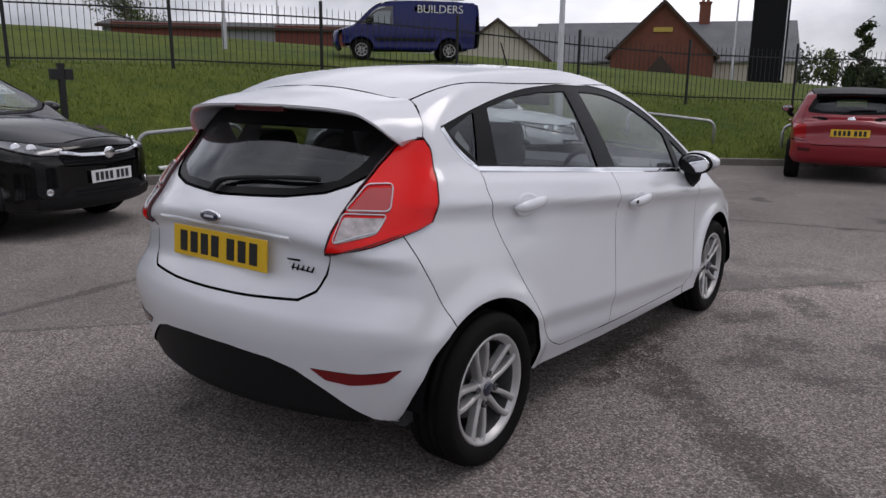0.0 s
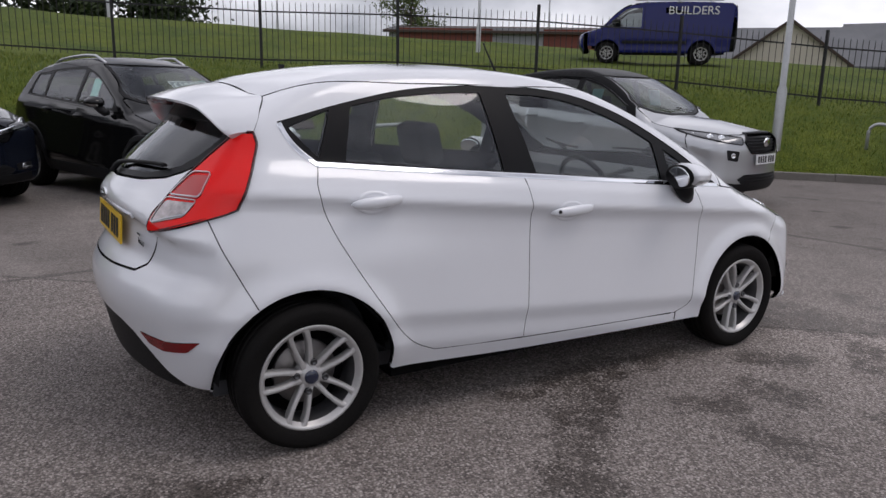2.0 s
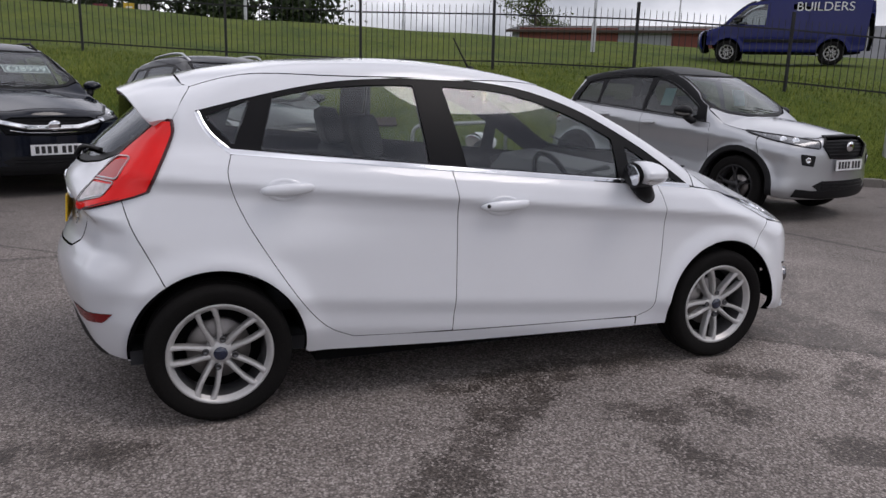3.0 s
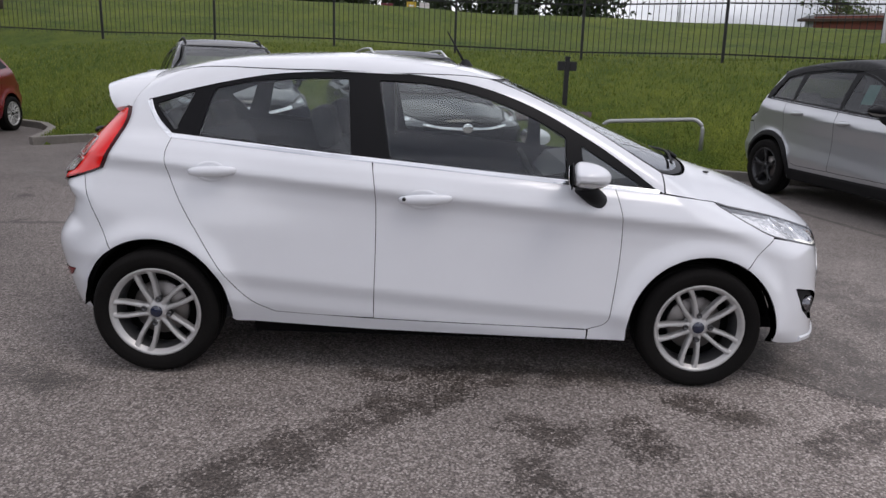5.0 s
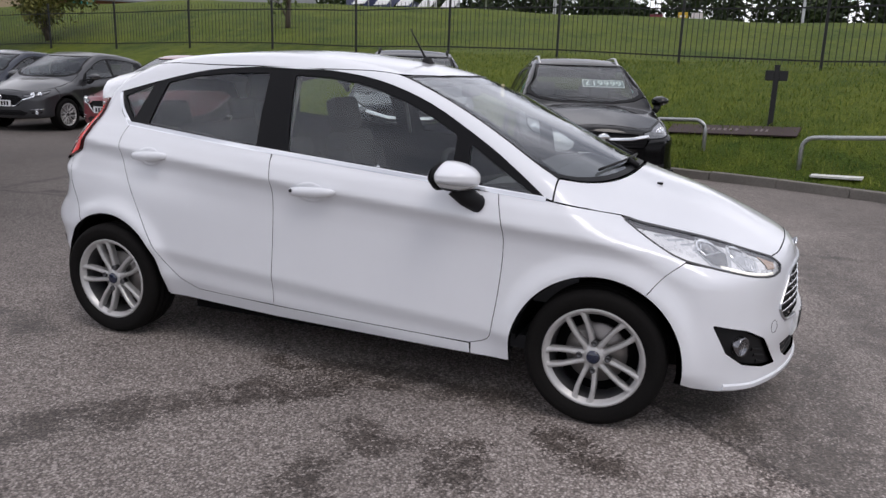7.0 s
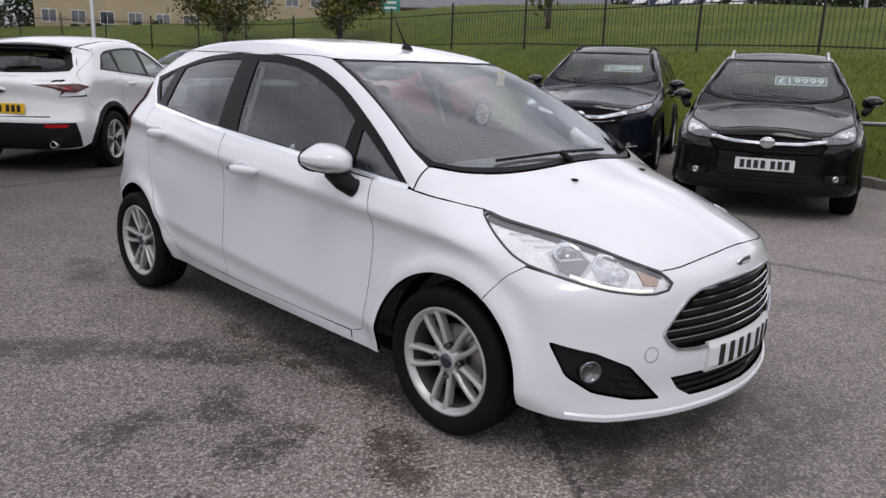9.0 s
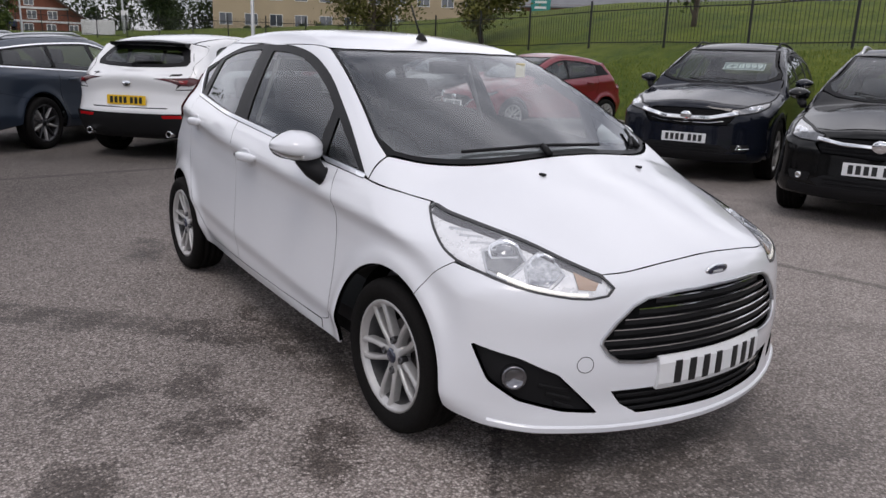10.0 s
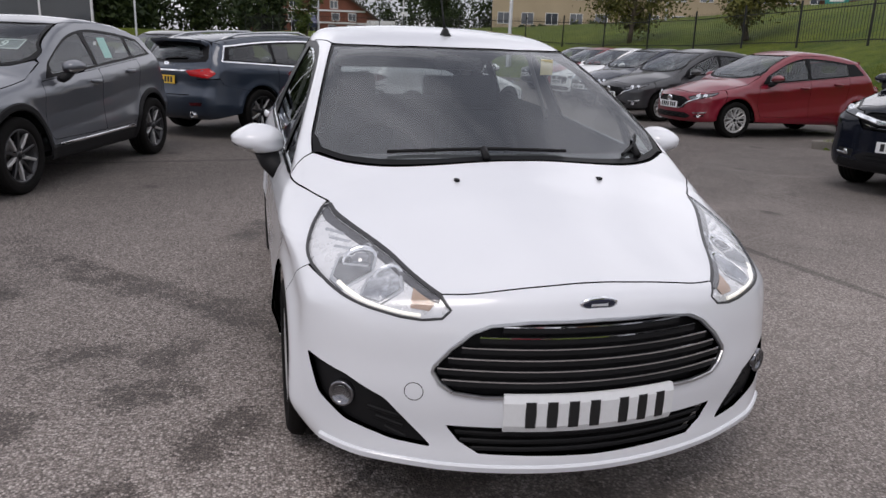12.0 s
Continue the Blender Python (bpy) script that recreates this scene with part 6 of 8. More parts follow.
# ---- the parked cars ----
def text_mesh(body, size, mat, parent, m, name="writing"):
    cu = bpy.data.curves.new(name, "FONT")
    cu.body, cu.size, cu.align_x, cu.align_y, cu.extrude = body, size, "CENTER", "CENTER", 0.001
    tmp = bpy.data.objects.new(name, cu)
    me = bpy.data.meshes.new_from_object(tmp)
    bpy.data.objects.remove(tmp)
    me.materials.clear()
    me.materials.append(mat)
    ob = new(name, me)
    ob.parent = parent
    ob.matrix_basis = m
    return ob


def parked_car(name, label, m, paint, s):
    """A parked car from its own measures: s holds wheelbase, overhangs, heights, lamps, grille and trim."""
    car = thing(name, m, label, "car", "parked cars")
    wb, nose, tail = s["wb"], s["wb"] / 2 + s["fo"], -s["wb"] / 2 - s["ro"]
    R, H, hw = s.get("R", 0.32), s["h"], s["w"] / 2
    zh, (yc, zc), (yh, zd), (yp, _), (yr, zr), (yw, zw) = s["hood"], s["cowl"], s["head"], s["peak"], s["rear"], s["rwin"]
    clad = s.get("clad", False)
    top = bez([(nose - 0.005, 0.52), (nose - 0.012, zh - 0.16), (nose - 0.05, zh - 0.05), (nose - 0.16, zh), (yc + (nose - 0.16 - yc) * 0.45, zh + (zc - zh) * 0.66), (yc + 0.03, zc - 0.008)], 5) \
        + bez([(yc, zc), (yh + (yc - yh) * 0.5, zc + (zd - zc) * 0.54), (yh, zd), ((yh + yp) / 2, zd + (H - zd) * 0.75), (yp, H), ((yp + yr) / 2, zr + (H - zr) * 0.72), (yr, zr)], 6) \
        + bez([(yr - 0.03, zr - 0.05), ((yr + yw) / 2 - 0.02, (zr + zw) / 2), (yw, zw)], 4) \
        + bez([(yw - 0.03, zw - 0.03), (tail + 0.05, s["deck"]), (tail + 0.06, s["deck"] - 0.17), (tail + 0.03, 0.66)], 4) + bez([(tail, 0.60), (tail + 0.005, 0.48), (tail + 0.06, 0.32), (tail + 0.18, 0.24)], 4) \
        + [(-0.5, 0.21), (0.5, 0.21)] + bez([(nose - 0.2, 0.21), (nose - 0.06, 0.24), (nose - 0.005, 0.32), (nose, 0.42)], 4)
    FW, RW, RA = (wb / 2, R), (-wb / 2, R), R + 0.06
    B = Body(top, [(tail - 0.1, 0.84), (tail + 0.2, 0.90), (tail + 0.6, 0.96), (-0.5, 0.99), (0, 1.0), (0.6, 1.0), (nose - 0.7, 0.985), (nose - 0.3, 0.95), (nose, 0.88)], hw, s["belt"],
             [(0.1, -0.05), (0.0, -0.05), (-0.05, -0.02), (-0.12, -0.002), (-0.15, -0.006), (-0.3, -0.022), (-0.45, -0.018), (-0.6, 0.0), (-0.72, -0.02), (-0.85, -0.06)],
             lean=s.get("lean", (0.38, 0.25)), front=s.get("bow", 0.32), rear=0.25, crown=0.16, crown_roof=0.09, wheels=(FW, RW), arch=RA, flare=0.02, round_rear=0.11, front_from=nose - 1.1, rear_from=tail + 0.95)
    belt = lambda y: s["belt"][1] + s["belt"][0] * y
    py = np.linspace(tail + 0.1, nose - 0.05, 160)
    pz = np.array(B.t3([(0.30, y) for y in py]))[:, 2]
    prof = lambda y: float(np.interp(y, py, pz))
    # window line
    ya, yb, (y1, z1), y2 = s["glass"]
    ys = np.linspace(ya, y1, 16)
    line = []
    for y in ys:
        z = prof(y) - 0.115
        line.append((y, min(z, prof(y) - 0.10)))
    line = [(ya, belt(ya) + 0.012)] + [(y, z) for y, z in line if z > belt(y) + 0.02 and y < ya - 0.05 and y > y1 + 0.04] + [(y1, z1)]
    frame = line + [(y2, belt(y2) + 0.012)]
    fz = lambda y: float(np.interp(-y, [-p[0] for p in line], [p[1] for p in line]))
    yd = s["doors"][1]
    glass = []
    spans = s["panes"]
    for a, b in spans:
        ab = [(a, fz(a) - 0.028)] + [(a + (b - a) * k / 6, fz(a + (b - a) * k / 6) - 0.028) for k in range(1, 6)] + [(b, fz(b) - 0.028)]
        a2, b2 = a + 0.02, (b - 0.02 if b > y1 + 0.1 else b + (y2 - y1) * 0.5 * (b < y1 + 0.2))
        ab += [(b2, belt(b2) + 0.035), (a2 if fz(a) - belt(a) > 0.12 else a, belt(a) + 0.035)]
        glass.append(rounded(ab, 0.02))
    yf, ym, yq = s["doors"]
    bot = 0.36 if not clad else 0.42
    door_f = [(yf, belt(yf) - 0.0), (yf + 0.02, belt(yf) - 0.2), (yf + 0.01, 0.55), (yf - 0.06, bot), (ym, bot), (ym, belt(ym))]
    rq = -wb / 2
    arch_cut = [(y, z) for y, z in arc(rq, R, RA + 0.05, 20, 85, 8) if y > yq - 0.1]
    door_r = [(ym, belt(ym)), (ym, bot)] + [(rq + RA + 0.12, bot)] + [(y, z) for y, z in arc(rq, R, RA + 0.05, 18, 70, 8) if y > yq] + [(yq, belt(yq) - 0.28), (yq - 0.02, belt(yq))]
    doors = [rounded(door_f, 0.03), rounded(door_r, 0.03)]
    nb, tb = nose - s["fo"] + RA * 0.52, -wb / 2 - RA * 0.6
    lamp_y = s.get("lamp_y", nose - 0.62)
    zt = prof(lamp_y) - 0.10
    scr = [(0.70 * hw / 0.86 + 0.0, yc - 0.24), (0.69 * hw / 0.86, yc - 0.36), (0.60 * hw / 0.86, (yc + yh) / 2 - 0.12), (0.53 * hw / 0.86 + 0.02, yh - 0.09)]
    rl = [(0.53 * hw / 0.86 + 0.02, yh - 0.11), (0.57 * hw / 0.86 + 0.02, (yh + yp) / 2), (0.585 * hw / 0.86 + 0.02, yp), (0.56 * hw / 0.86 + 0.02, (yp + yr) / 2), (0.50 * hw / 0.86 + 0.02, yr + 0.05)]
    up = [(p[1], p[2]) for p in B.t3(bez(rl, 4))][::-1] + [(p[1], p[2]) for p in B.t3(bez(scr, 4))][::-1]
    seam_r = [(tb, R + RA * 0.82), (tail + 0.42, 0.74), (tail + 0.36, s["tlamp"][0])]
    c_edge = bez([(tail + 0.34, s["tlamp"][0] + 0.02), (tail + 0.36, s["tlamp"][1]), (yw + 0.22, zw + 0.06), (yr + 0.10, zr - 0.09)], 4)
    hood_edge = [(p[1], p[2]) for p in B.t3(bez([(hw - 0.13, yc - 0.22), (hw - 0.115, (yc + lamp_y) / 2), (hw - 0.15, lamp_y)], 4))]
    seam_f = [(lamp_y + 0.02, zt - 0.06), (nb + 0.05, zt - 0.2), (nb, R + RA * 0.85)]
    side = [(-wb / 2 + RA * 0.99, R - 0.08)] + arc(-wb / 2, R, RA, 0, 125, 18) + seam_r + c_edge + up + hood_edge + seam_f + arc(wb / 2, R, RA, 58, 184, 18) + [(0, 0.245)]
    holes = [doors[0], doors[1]]
    for k in (1, -1):
        fl = k < 0
        B.panel("body_side", side, "side", paint, car, holes=[grow_in(frame)] + holes, flip=fl, step=0.045, gap=0.0025)
        for d, nm in zip(doors, ("front_door", "rear_door")):
            do = B.panel(nm, d, "side", paint, car, flip=fl, step=0.045, gap=0.0025)
            c = (d[0][0] + 0.0, 0)
            hy = (ym + 0.22) if nm == "front_door" else (yq + 0.24)
            door_handle(do, B, hy - (0.08 if nm == "front_door" else 0.0), belt(hy) - 0.10, k, paint if s.get("body_handles", True) else BLACK_PLASTIC, 0.2)
        wf = B.panel("window_frame", frame, "side", BLACK_GLOSS, car, off=-0.003, holes=glass, flip=fl, step=0.045, gap=0.001)
        for i, g in enumerate(glass):
            B.panel("side_window", g, "side", GLASS_DARK if s.get("dark_glass") or (i and s.get("privacy", True)) else GLASS, wf, off=-0.008, flip=fl, gap=-0.004, backing=False, skirt=False, step=0.06)
        if s.get("black_top"):
            upper = [(y, z) for y, z in c_edge if z > belt(y) + 0.03]
            over = [(upper[0][0], belt(upper[0][0]) + 0.003)] + upper + up + [(ya + 0.02, belt(ya) + 0.002), (ya - 0.4, belt(ya - 0.4) + 0.002), (ym, belt(ym) + 0.002), (y2 - 0.03, belt(y2) + 0.003)]
            B.panel("upper_side", over, "side", BLACK_GLOSS, car, "gloss black upper bodywork", off=0.007, holes=[frame], flip=fl, step=0.03, gap=0.001, backing=False)
        if s.get("chrome"):
            ln = [(y2 + 0.02, belt(y2) + 0.008), (ya - 0.03, belt(ya) + 0.008)]
            if s["chrome"] == 2:
                ln = [(p[0], p[1] + 0.004) for p in line[1:]] + [(y2 - 0.01, belt(y2) + 0.01)] + ln
            B.strip("chrome_strip", ln, "side", 0.018, CHROME, wf, flip=fl)
        if clad:
            for wy in (wb / 2, -wb / 2):
                B.strip("arch_cladding", arc(wy, R, RA + 0.026, -6, 186, 22), "side", 0.062, BLACK_PLASTIC, car, off=0.012, flip=fl)
            B.strip("sill_cladding", [(-wb / 2 + RA + 0.02, 0.31), (wb / 2 - RA - 0.02, 0.31)], "side", 0.13, BLACK_PLASTIC, car, off=0.012, flip=fl)
            if s.get("sill_line"):
                B.strip("sill_line", [(-wb / 2 + RA + 0.1, 0.40), (wb / 2 - RA - 0.15, 0.37)], "side", 0.025, CHROME, car, off=0.016, flip=fl)
        if s.get("rails"):
            pts = [Vector(p) + Vector((0, 0, 0.035 if 0 < i < 6 else -0.005)) for i, p in enumerate(B.t3([(k * (0.50 * hw / 0.86), yh - 0.15 + (yr - yh + 0.4) * i / 6) for i in range(7)]))]
            v, f = tube(pts, 0.016, 8)
            mesh_part("roof_rail", v, f, s["rails"], car)
        door_mirror(car, (hw + 0.09, yc - 0.42, belt(yc - 0.42) + 0.10), k, s.get("mirror", paint), 1.0)
        for y in (wb / 2, -wb / 2):
            spoked_wheel(car, y, hw - 0.115, R=R, rim=R * s.get("rim", 0.68), wide=0.21, style=s.get("style", "fork"), spokes=s.get("spokes", 5), turn=20, mat=s.get("alloy", ALLOY), two_tone=s.get("alloy2"), side=k)
    mirror2 = lambda L: L + [(-u, v) for u, v in L[::-1] if abs(u) > 1e-6]
    roof_c = s.get("roof", paint)
    B.panel("roof", mirror2([(0, yh - 0.02), (0.3, yh - 0.04)] + bez(rl, 4) + [(0, yr + 0.03)]), "top", roof_c, car, step=0.05)
    screen = mirror2(bez([(0, yc), (0.3, yc - 0.03), (0.55 * hw / 0.86, yc - 0.12), (0.68 * hw / 0.86, yc - 0.225)], 3) + bez(scr, 4) + [(0.3, yh - 0.01), (0, yh + 0.01)])
    view = mirror2(bez([(0, yc - 0.04), (0.3, yc - 0.07), (0.53 * hw / 0.86, yc - 0.155), (0.635 * hw / 0.86, yc - 0.25)], 3) + bez([(0.655 * hw / 0.86, yc - 0.36), (0.575 * hw / 0.86, (yc + yh) / 2 - 0.11), (0.505 * hw / 0.86 + 0.01, yh - 0.055)], 3) + [(0.40, yh - 0.01), (0.25, yh + 0.012), (0, yh + 0.025)])
    wbd = B.panel("windscreen_border", screen, "top", BLACK_GLOSS, car, off=-0.002, holes=[view], step=0.035)
    B.panel("windscreen", view, "top", GLASS, wbd, off=-0.003, gap=-0.004, backing=False, skirt=False, step=0.07)
    hood_end = nose - 0.13
    B.panel("bonnet", mirror2([(0, yc + 0.02), (0.3, yc - 0.01), (0.55 * hw / 0.86, yc - 0.10), (hw - 0.17, yc - 0.21)] + bez([(hw - 0.133, yc - 0.215), (hw - 0.118, (yc + lamp_y) / 2), (hw - 0.153, lamp_y)], 4) + [(hw - 0.26, hood_end - 0.22), (0.40, hood_end - 0.03), (0, hood_end)]), "top", paint, car, step=0.05)
    # nose
    fr, fx = B.fr, B.fx
    hd = [fr(*p) for p in B.t3([(0.0, hood_end + 0.006), (0.2, hood_end), (0.40, hood_end - 0.024), (hw - 0.26, hood_end - 0.214), (hw - 0.15, lamp_y + 0.005)])]
    seam3 = [fr(*p) for p in B.s3(seam_f)]
    arch3 = [fr(*p) for p in B.s3(arc(wb / 2, R, RA, 57, -2, 10))]
    low = [fr(hw - 0.10, nose - s["fo"] + RA + 0.03, 0.27), fx(0.62, 0.25), fx(0.4, 0.245), (0.0, 0.245)]
    gr = [fx(x, z) if x > 0.01 else (0.0, z) for x, z in s["grille"]]
    grille = mirror2(gr)
    nose_p = B.panel("front_bumper", mirror2(hd + seam3 + arch3 + low), "front", paint, car, holes=[grille], step=0.045)
    gb = B.panel("grille", grille, "front", BLACK_PLASTIC, car, off=-0.03, gap=-0.02, backing=False, step=0.05)
    zs = [z for _, z in s["grille"]]
    for k in range(1, 6):
        z = min(zs) + (max(zs) - min(zs)) * k / 6
        xs = max(x for x, zz in s["grille"] if abs(zz - z) <= (max(zs) - min(zs)) * 0.5)
        t = fx(xs * 0.9, z)[0]
        B.strip("grille_bar", [(t * j / 8, z) for j in range(-8, 9)], "front", 0.016, BLACK_GLOSS, gb, off=-0.012)
    for bar in s.get("bars", ()):
        L = [fx(x, z) if x > 0.01 else (0.0, z) for x, z in bar[1]]
        B.strip("grille_trim", [(-u, v) for u, v in L[::-1]] + L[(1 if L[0][0] == 0 else 0):], "front", bar[0], bar[2] if len(bar) > 2 else CHROME, gb, off=0.014)
    p, _ = B.hit("front", np.array([(0.0, s["badge"])]), 0.0)
    v, f = oval(0.068, 0.055, 0.014)
    bd = mesh_part("front_badge", v, f, CHROME, car)
    bd.matrix_basis = pose(0, p[0, 1] + 0.004, s["badge"], 8, 0, 180)
    p, _ = B.hit("front", np.array([(0.0, s["plate"])]), 0.0)
    number_plate(car, pose(0, p[0, 1] + 0.012, s["plate"], -2, 0, 180), False)
    hl = rounded([fx(x, z) for x, z in s["hlamp"]], 0.025)
    fogs = rounded([fx(x, z) for x, z in s["fog"]], 0.02)
    for k in (1, -1):
        fl = k < 0
        h = B.panel("headlamp", hl, "front", surface("headlamp_bowl", (0.15, 0.155, 0.165), 0.25, 0.6, vary=0.5, scale=14, fine=60, coat=1.0), car, "clear headlamp", off=0.002, step=0.03, flip=fl)
        B.strip("lamp_rim", hl + [hl[0]], "front", 0.012, BLACK_GLOSS, h, off=0.006, flip=fl)
        c = np.mean([p for p in hl], 0)
        for j in (-1, 1):
            q, _ = B.hit("front", np.array([(c[0] + 0.055 * j, c[1] + 0.004 * j)]), 0.0)
            v, f = turned([(0.0, 0.012), (0.018, 0.010), (0.03, 0.004), (0.036, 0.008), (0.04, 0.004), (0.04, -0.01)], 18, "y")
            o = mesh_part("lamp_lens", v, f, CHROME, h)
            o.matrix_basis = Matrix.Translation((k * q[0, 0], q[0, 1], q[0, 2])) @ pose(0, 0, 0, 10, 0, -k * 26)
        fg = B.panel("fog_lamp_surround", fogs, "front", BLACK_PLASTIC, car, off=0.003, step=0.03, flip=fl)
        c = np.mean([p for p in fogs], 0)
        q, _ = B.hit("front", np.array([c]), 0.004)
        v, f = turned([(0.0, 0.004), (0.022, 0.004), (0.028, 0.007), (0.031, 0.0)], 18, "y")
        o = mesh_part("fog_lamp", v, f, CHROME, fg)
        o.matrix_basis = Matrix.Translation((k * q[0, 0], q[0, 1], q[0, 2])) @ pose(0, 0, 0, 0, 0, -k * 28)
        if s.get("chin"):
            B.strip("bumper_trim", [fx(x, z) for x, z in s["chin"]], "front", 0.022, CHROME, nose_p, off=0.010, flip=fl)
    if s.get("low_grille", True):
        z0, z1 = (0.345, 0.455) if clad else (0.30, 0.40)
        lg = B.panel("lower_grille", mirror2([(0.0, z1), fx(0.40, z1), fx(0.52, (z0 + z1) / 2), fx(0.44, z0), (0.0, z0)]), "front", BLACK_PLASTIC, nose_p, off=0.003, step=0.05, backing=False)
        for k in (1, 2):
            z = z0 + (z1 - z0) * k / 3
            B.strip("grille_bar", [(fx(0.40, z)[0] * j / 6, z) for j in range(-6, 7)], "front", 0.012, BLACK_GLOSS, lg, off=0.009)
    for k in (-0.02, -0.42):
        w = [Vector(p) + Vector((0, 0, 0.014)) for p in B.t3([(k + 0.44, yc - 0.11 - 0.10 * (k + 0.44)), (k + 0.2, yc - 0.075), (k, yc - 0.085)])]
        v, f = tube(bez(w, 4), 0.005, 6)
        mesh_part("wiper", v, f, BLACK_PLASTIC, car)
    if clad:
        lowp = mirror2([(0.0, 0.36), fx(0.5, 0.35), fx(0.70, 0.37), fx(0.72, 0.28), (fx(0.4, 0.25)), (0.0, 0.25)])
        B.panel("lower_cladding", lowp, "front", BLACK_PLASTIC, nose_p, off=0.006, step=0.05)
    # tail
    rr = B.rr
    rx = lambda x, z: B.fx(x, z, "rear")
    zg = s["gate_low"]
    t0, t1 = s["tlamp"]
    seam4 = [rr(*p) for p in B.s3(seam_r)]
    arch4 = [rr(*p) for p in B.s3(arc(-wb / 2, R, RA, 125, 178, 10))]
    rb = B.panel("rear_bumper", mirror2([(0.0, zg), rx(0.50, zg), rx(0.58, t0 - 0.01)] + seam4[::-1] + arch4 + [rx(0.70, 0.27), rx(0.4, 0.26), (0.0, 0.26)]), "rear", paint, car, step=0.045)
    if clad == 2:
        B.panel("rear_cladding", mirror2([(0.0, 0.57), rx(0.45, 0.57), rx(0.75, 0.58), rx(0.74, 0.30), rx(0.4, 0.265), (0.0, 0.265)]), "rear", BLACK_PLASTIC, rb, off=0.022, step=0.05, depth=0.03)
    top_z = zr - 0.04
    wl = [(0, zr - 0.07), (0.42 * hw / 0.86, zr - 0.075), (0.52 * hw / 0.86, zr - 0.10), (0.60 * hw / 0.86, zw + 0.08), (0.58 * hw / 0.86, zw + 0.03), (0.40, zw + 0.012), (0, zw)]
    wv = [(0, zr - 0.11), (0.38 * hw / 0.86, zr - 0.115), (0.45 * hw / 0.86, zr - 0.14), (0.52 * hw / 0.86, zw + 0.10), (0.48 * hw / 0.86, zw + 0.065), (0.35, zw + 0.052), (0, zw + 0.045)]
    gate = [(0, zr - 0.01), (0.47 * hw / 0.86, zr - 0.03), (0.57 * hw / 0.86, zr - 0.12), (0.645 * hw / 0.86, zw + 0.06), (0.665 * hw / 0.86, t1), (0.60, t0), (0.51, zg + 0.01), (0, zg + 0.005)]
    inner = [rr(*q) for q in B.hit("back", np.array(gate[1:6]))[0]]
    outer = [rr(*q) for q in B.s3(c_edge)]
    for k in (1, -1):
        B.panel("rear_pillar", inner + outer, "rear", paint, car, off=-0.003, gap=-0.004, step=0.045, backing=False, flip=k < 0)
    tg = B.panel("tailgate", mirror2(gate), "back", paint, car, step=0.045, holes=[mirror2(wl)])
    wbr = B.panel("rear_window_border", mirror2(wl), "back", BLACK_GLOSS, tg, off=-0.002, holes=[mirror2(wv)], step=0.05)
    B.panel("rear_window", mirror2(wv), "back", GLASS_DARK if s.get("privacy", True) else GLASS, tg, off=-0.003, gap=-0.004, backing=False, skirt=False, step=0.06)
    tl = rounded([rx(x, z) for x, z in s["tail"]], 0.02)
    if s.get("tail_bar"):
        B.strip("tailgate_trim", [(-0.44 + 0.11 * k, 0.925) for k in range(9)], "back", 0.024, CHROME, tg, "chrome strip", off=0.010)
    for k in (1, -1):
        t = B.panel("tail_lamp", tl, "rear", s.get("tail_mat", lens_plastic("deep_red_lamp_plastic", (0.36, 0.008, 0.010), trans=0.0)), car, "red tail lamp", off=0.005, step=0.03, flip=k < 0)
        if s.get("tail_inner"):
            ti = rounded([rx(x, z) for x, z in s["tail_inner"]], 0.015)
            B.panel("lamp_core", ti, "rear", lens_plastic("dark_red_lamp_plastic", (0.16, 0.006, 0.009), trans=0.0), t, off=0.009, step=0.03, flip=k < 0, backing=False)
        rfl = rounded([rx(x, z) for x, z in (((0.44, 0.555), (0.68, 0.56), (0.68, 0.52), (0.46, 0.515)) if clad == 2 else ((0.50, 0.50), (0.70, 0.51), (0.68, 0.46), (0.52, 0.455)))], 0.012)
        B.panel("reflector", rfl, "rear", lens_plastic("deep_red_lamp_plastic", (0.36, 0.008, 0.010), trans=0.0) if clad == 2 else LENS_SMOKE, rb, off=0.027 if clad == 2 else 0.004, step=0.03, flip=k < 0, backing=False)
        if s.get("pipes"):
            v, f = turned([(0.022, 0.0), (0.03, -0.004), (0.033, 0.0), (0.033, 0.10)], 18, "y")
            o = mesh_part("exhaust_tip", v, f, CHROME, rb)
            o.matrix_basis = pose(k * 0.54, tail + (0.03 if clad == 2 else 0.08), 0.335) @ Matrix.Scale(1.25, 4)
    p, _ = B.hit("back", np.array([(0.0, s["rplate"])]), 0.0)
    number_plate(car, pose(0, p[0, 1] - 0.012, s["rplate"], -3), True)
    p, _ = B.hit("back", np.array([(0.0, s["rplate"] + 0.2)]), 0.0)
    v, f = oval(0.055, 0.04, 0.01)
    bd = mesh_part("rear_badge", v, f, CHROME, car)
    bd.matrix_basis = pose(0, p[0, 1] + 0.004, s["rplate"] + 0.2, -6)
    p, n = B.hit("back", np.array([(-0.05, zw + 0.03), (0.0, zw + 0.06), (0.2, zw + 0.075), (0.32, zw + 0.075)]), 0.014)
    v, f = tube(bez([tuple(q) for q in p], 4), 0.013, 6)
    mesh_part("rear_wiper", v, f, BLACK_PLASTIC, tg)
    # a lip over the rear window
    cols = []
    for i in range(21):
        x = (-0.50 + i / 20) * hw / 0.86
        a = B.t3([(abs(x), yr + 0.03)])[0]
        yt = yr - 0.15 + 0.15 * x * x
        cols.append([(x, yr + 0.03, a[2]), (x, yt, zr - 0.02 - 0.05 * x * x), (x, yt + 0.01, zr - 0.055 - 0.05 * x * x), (x, yr + 0.03, a[2] - 0.06)])
    v = [p for c in cols for p in c]
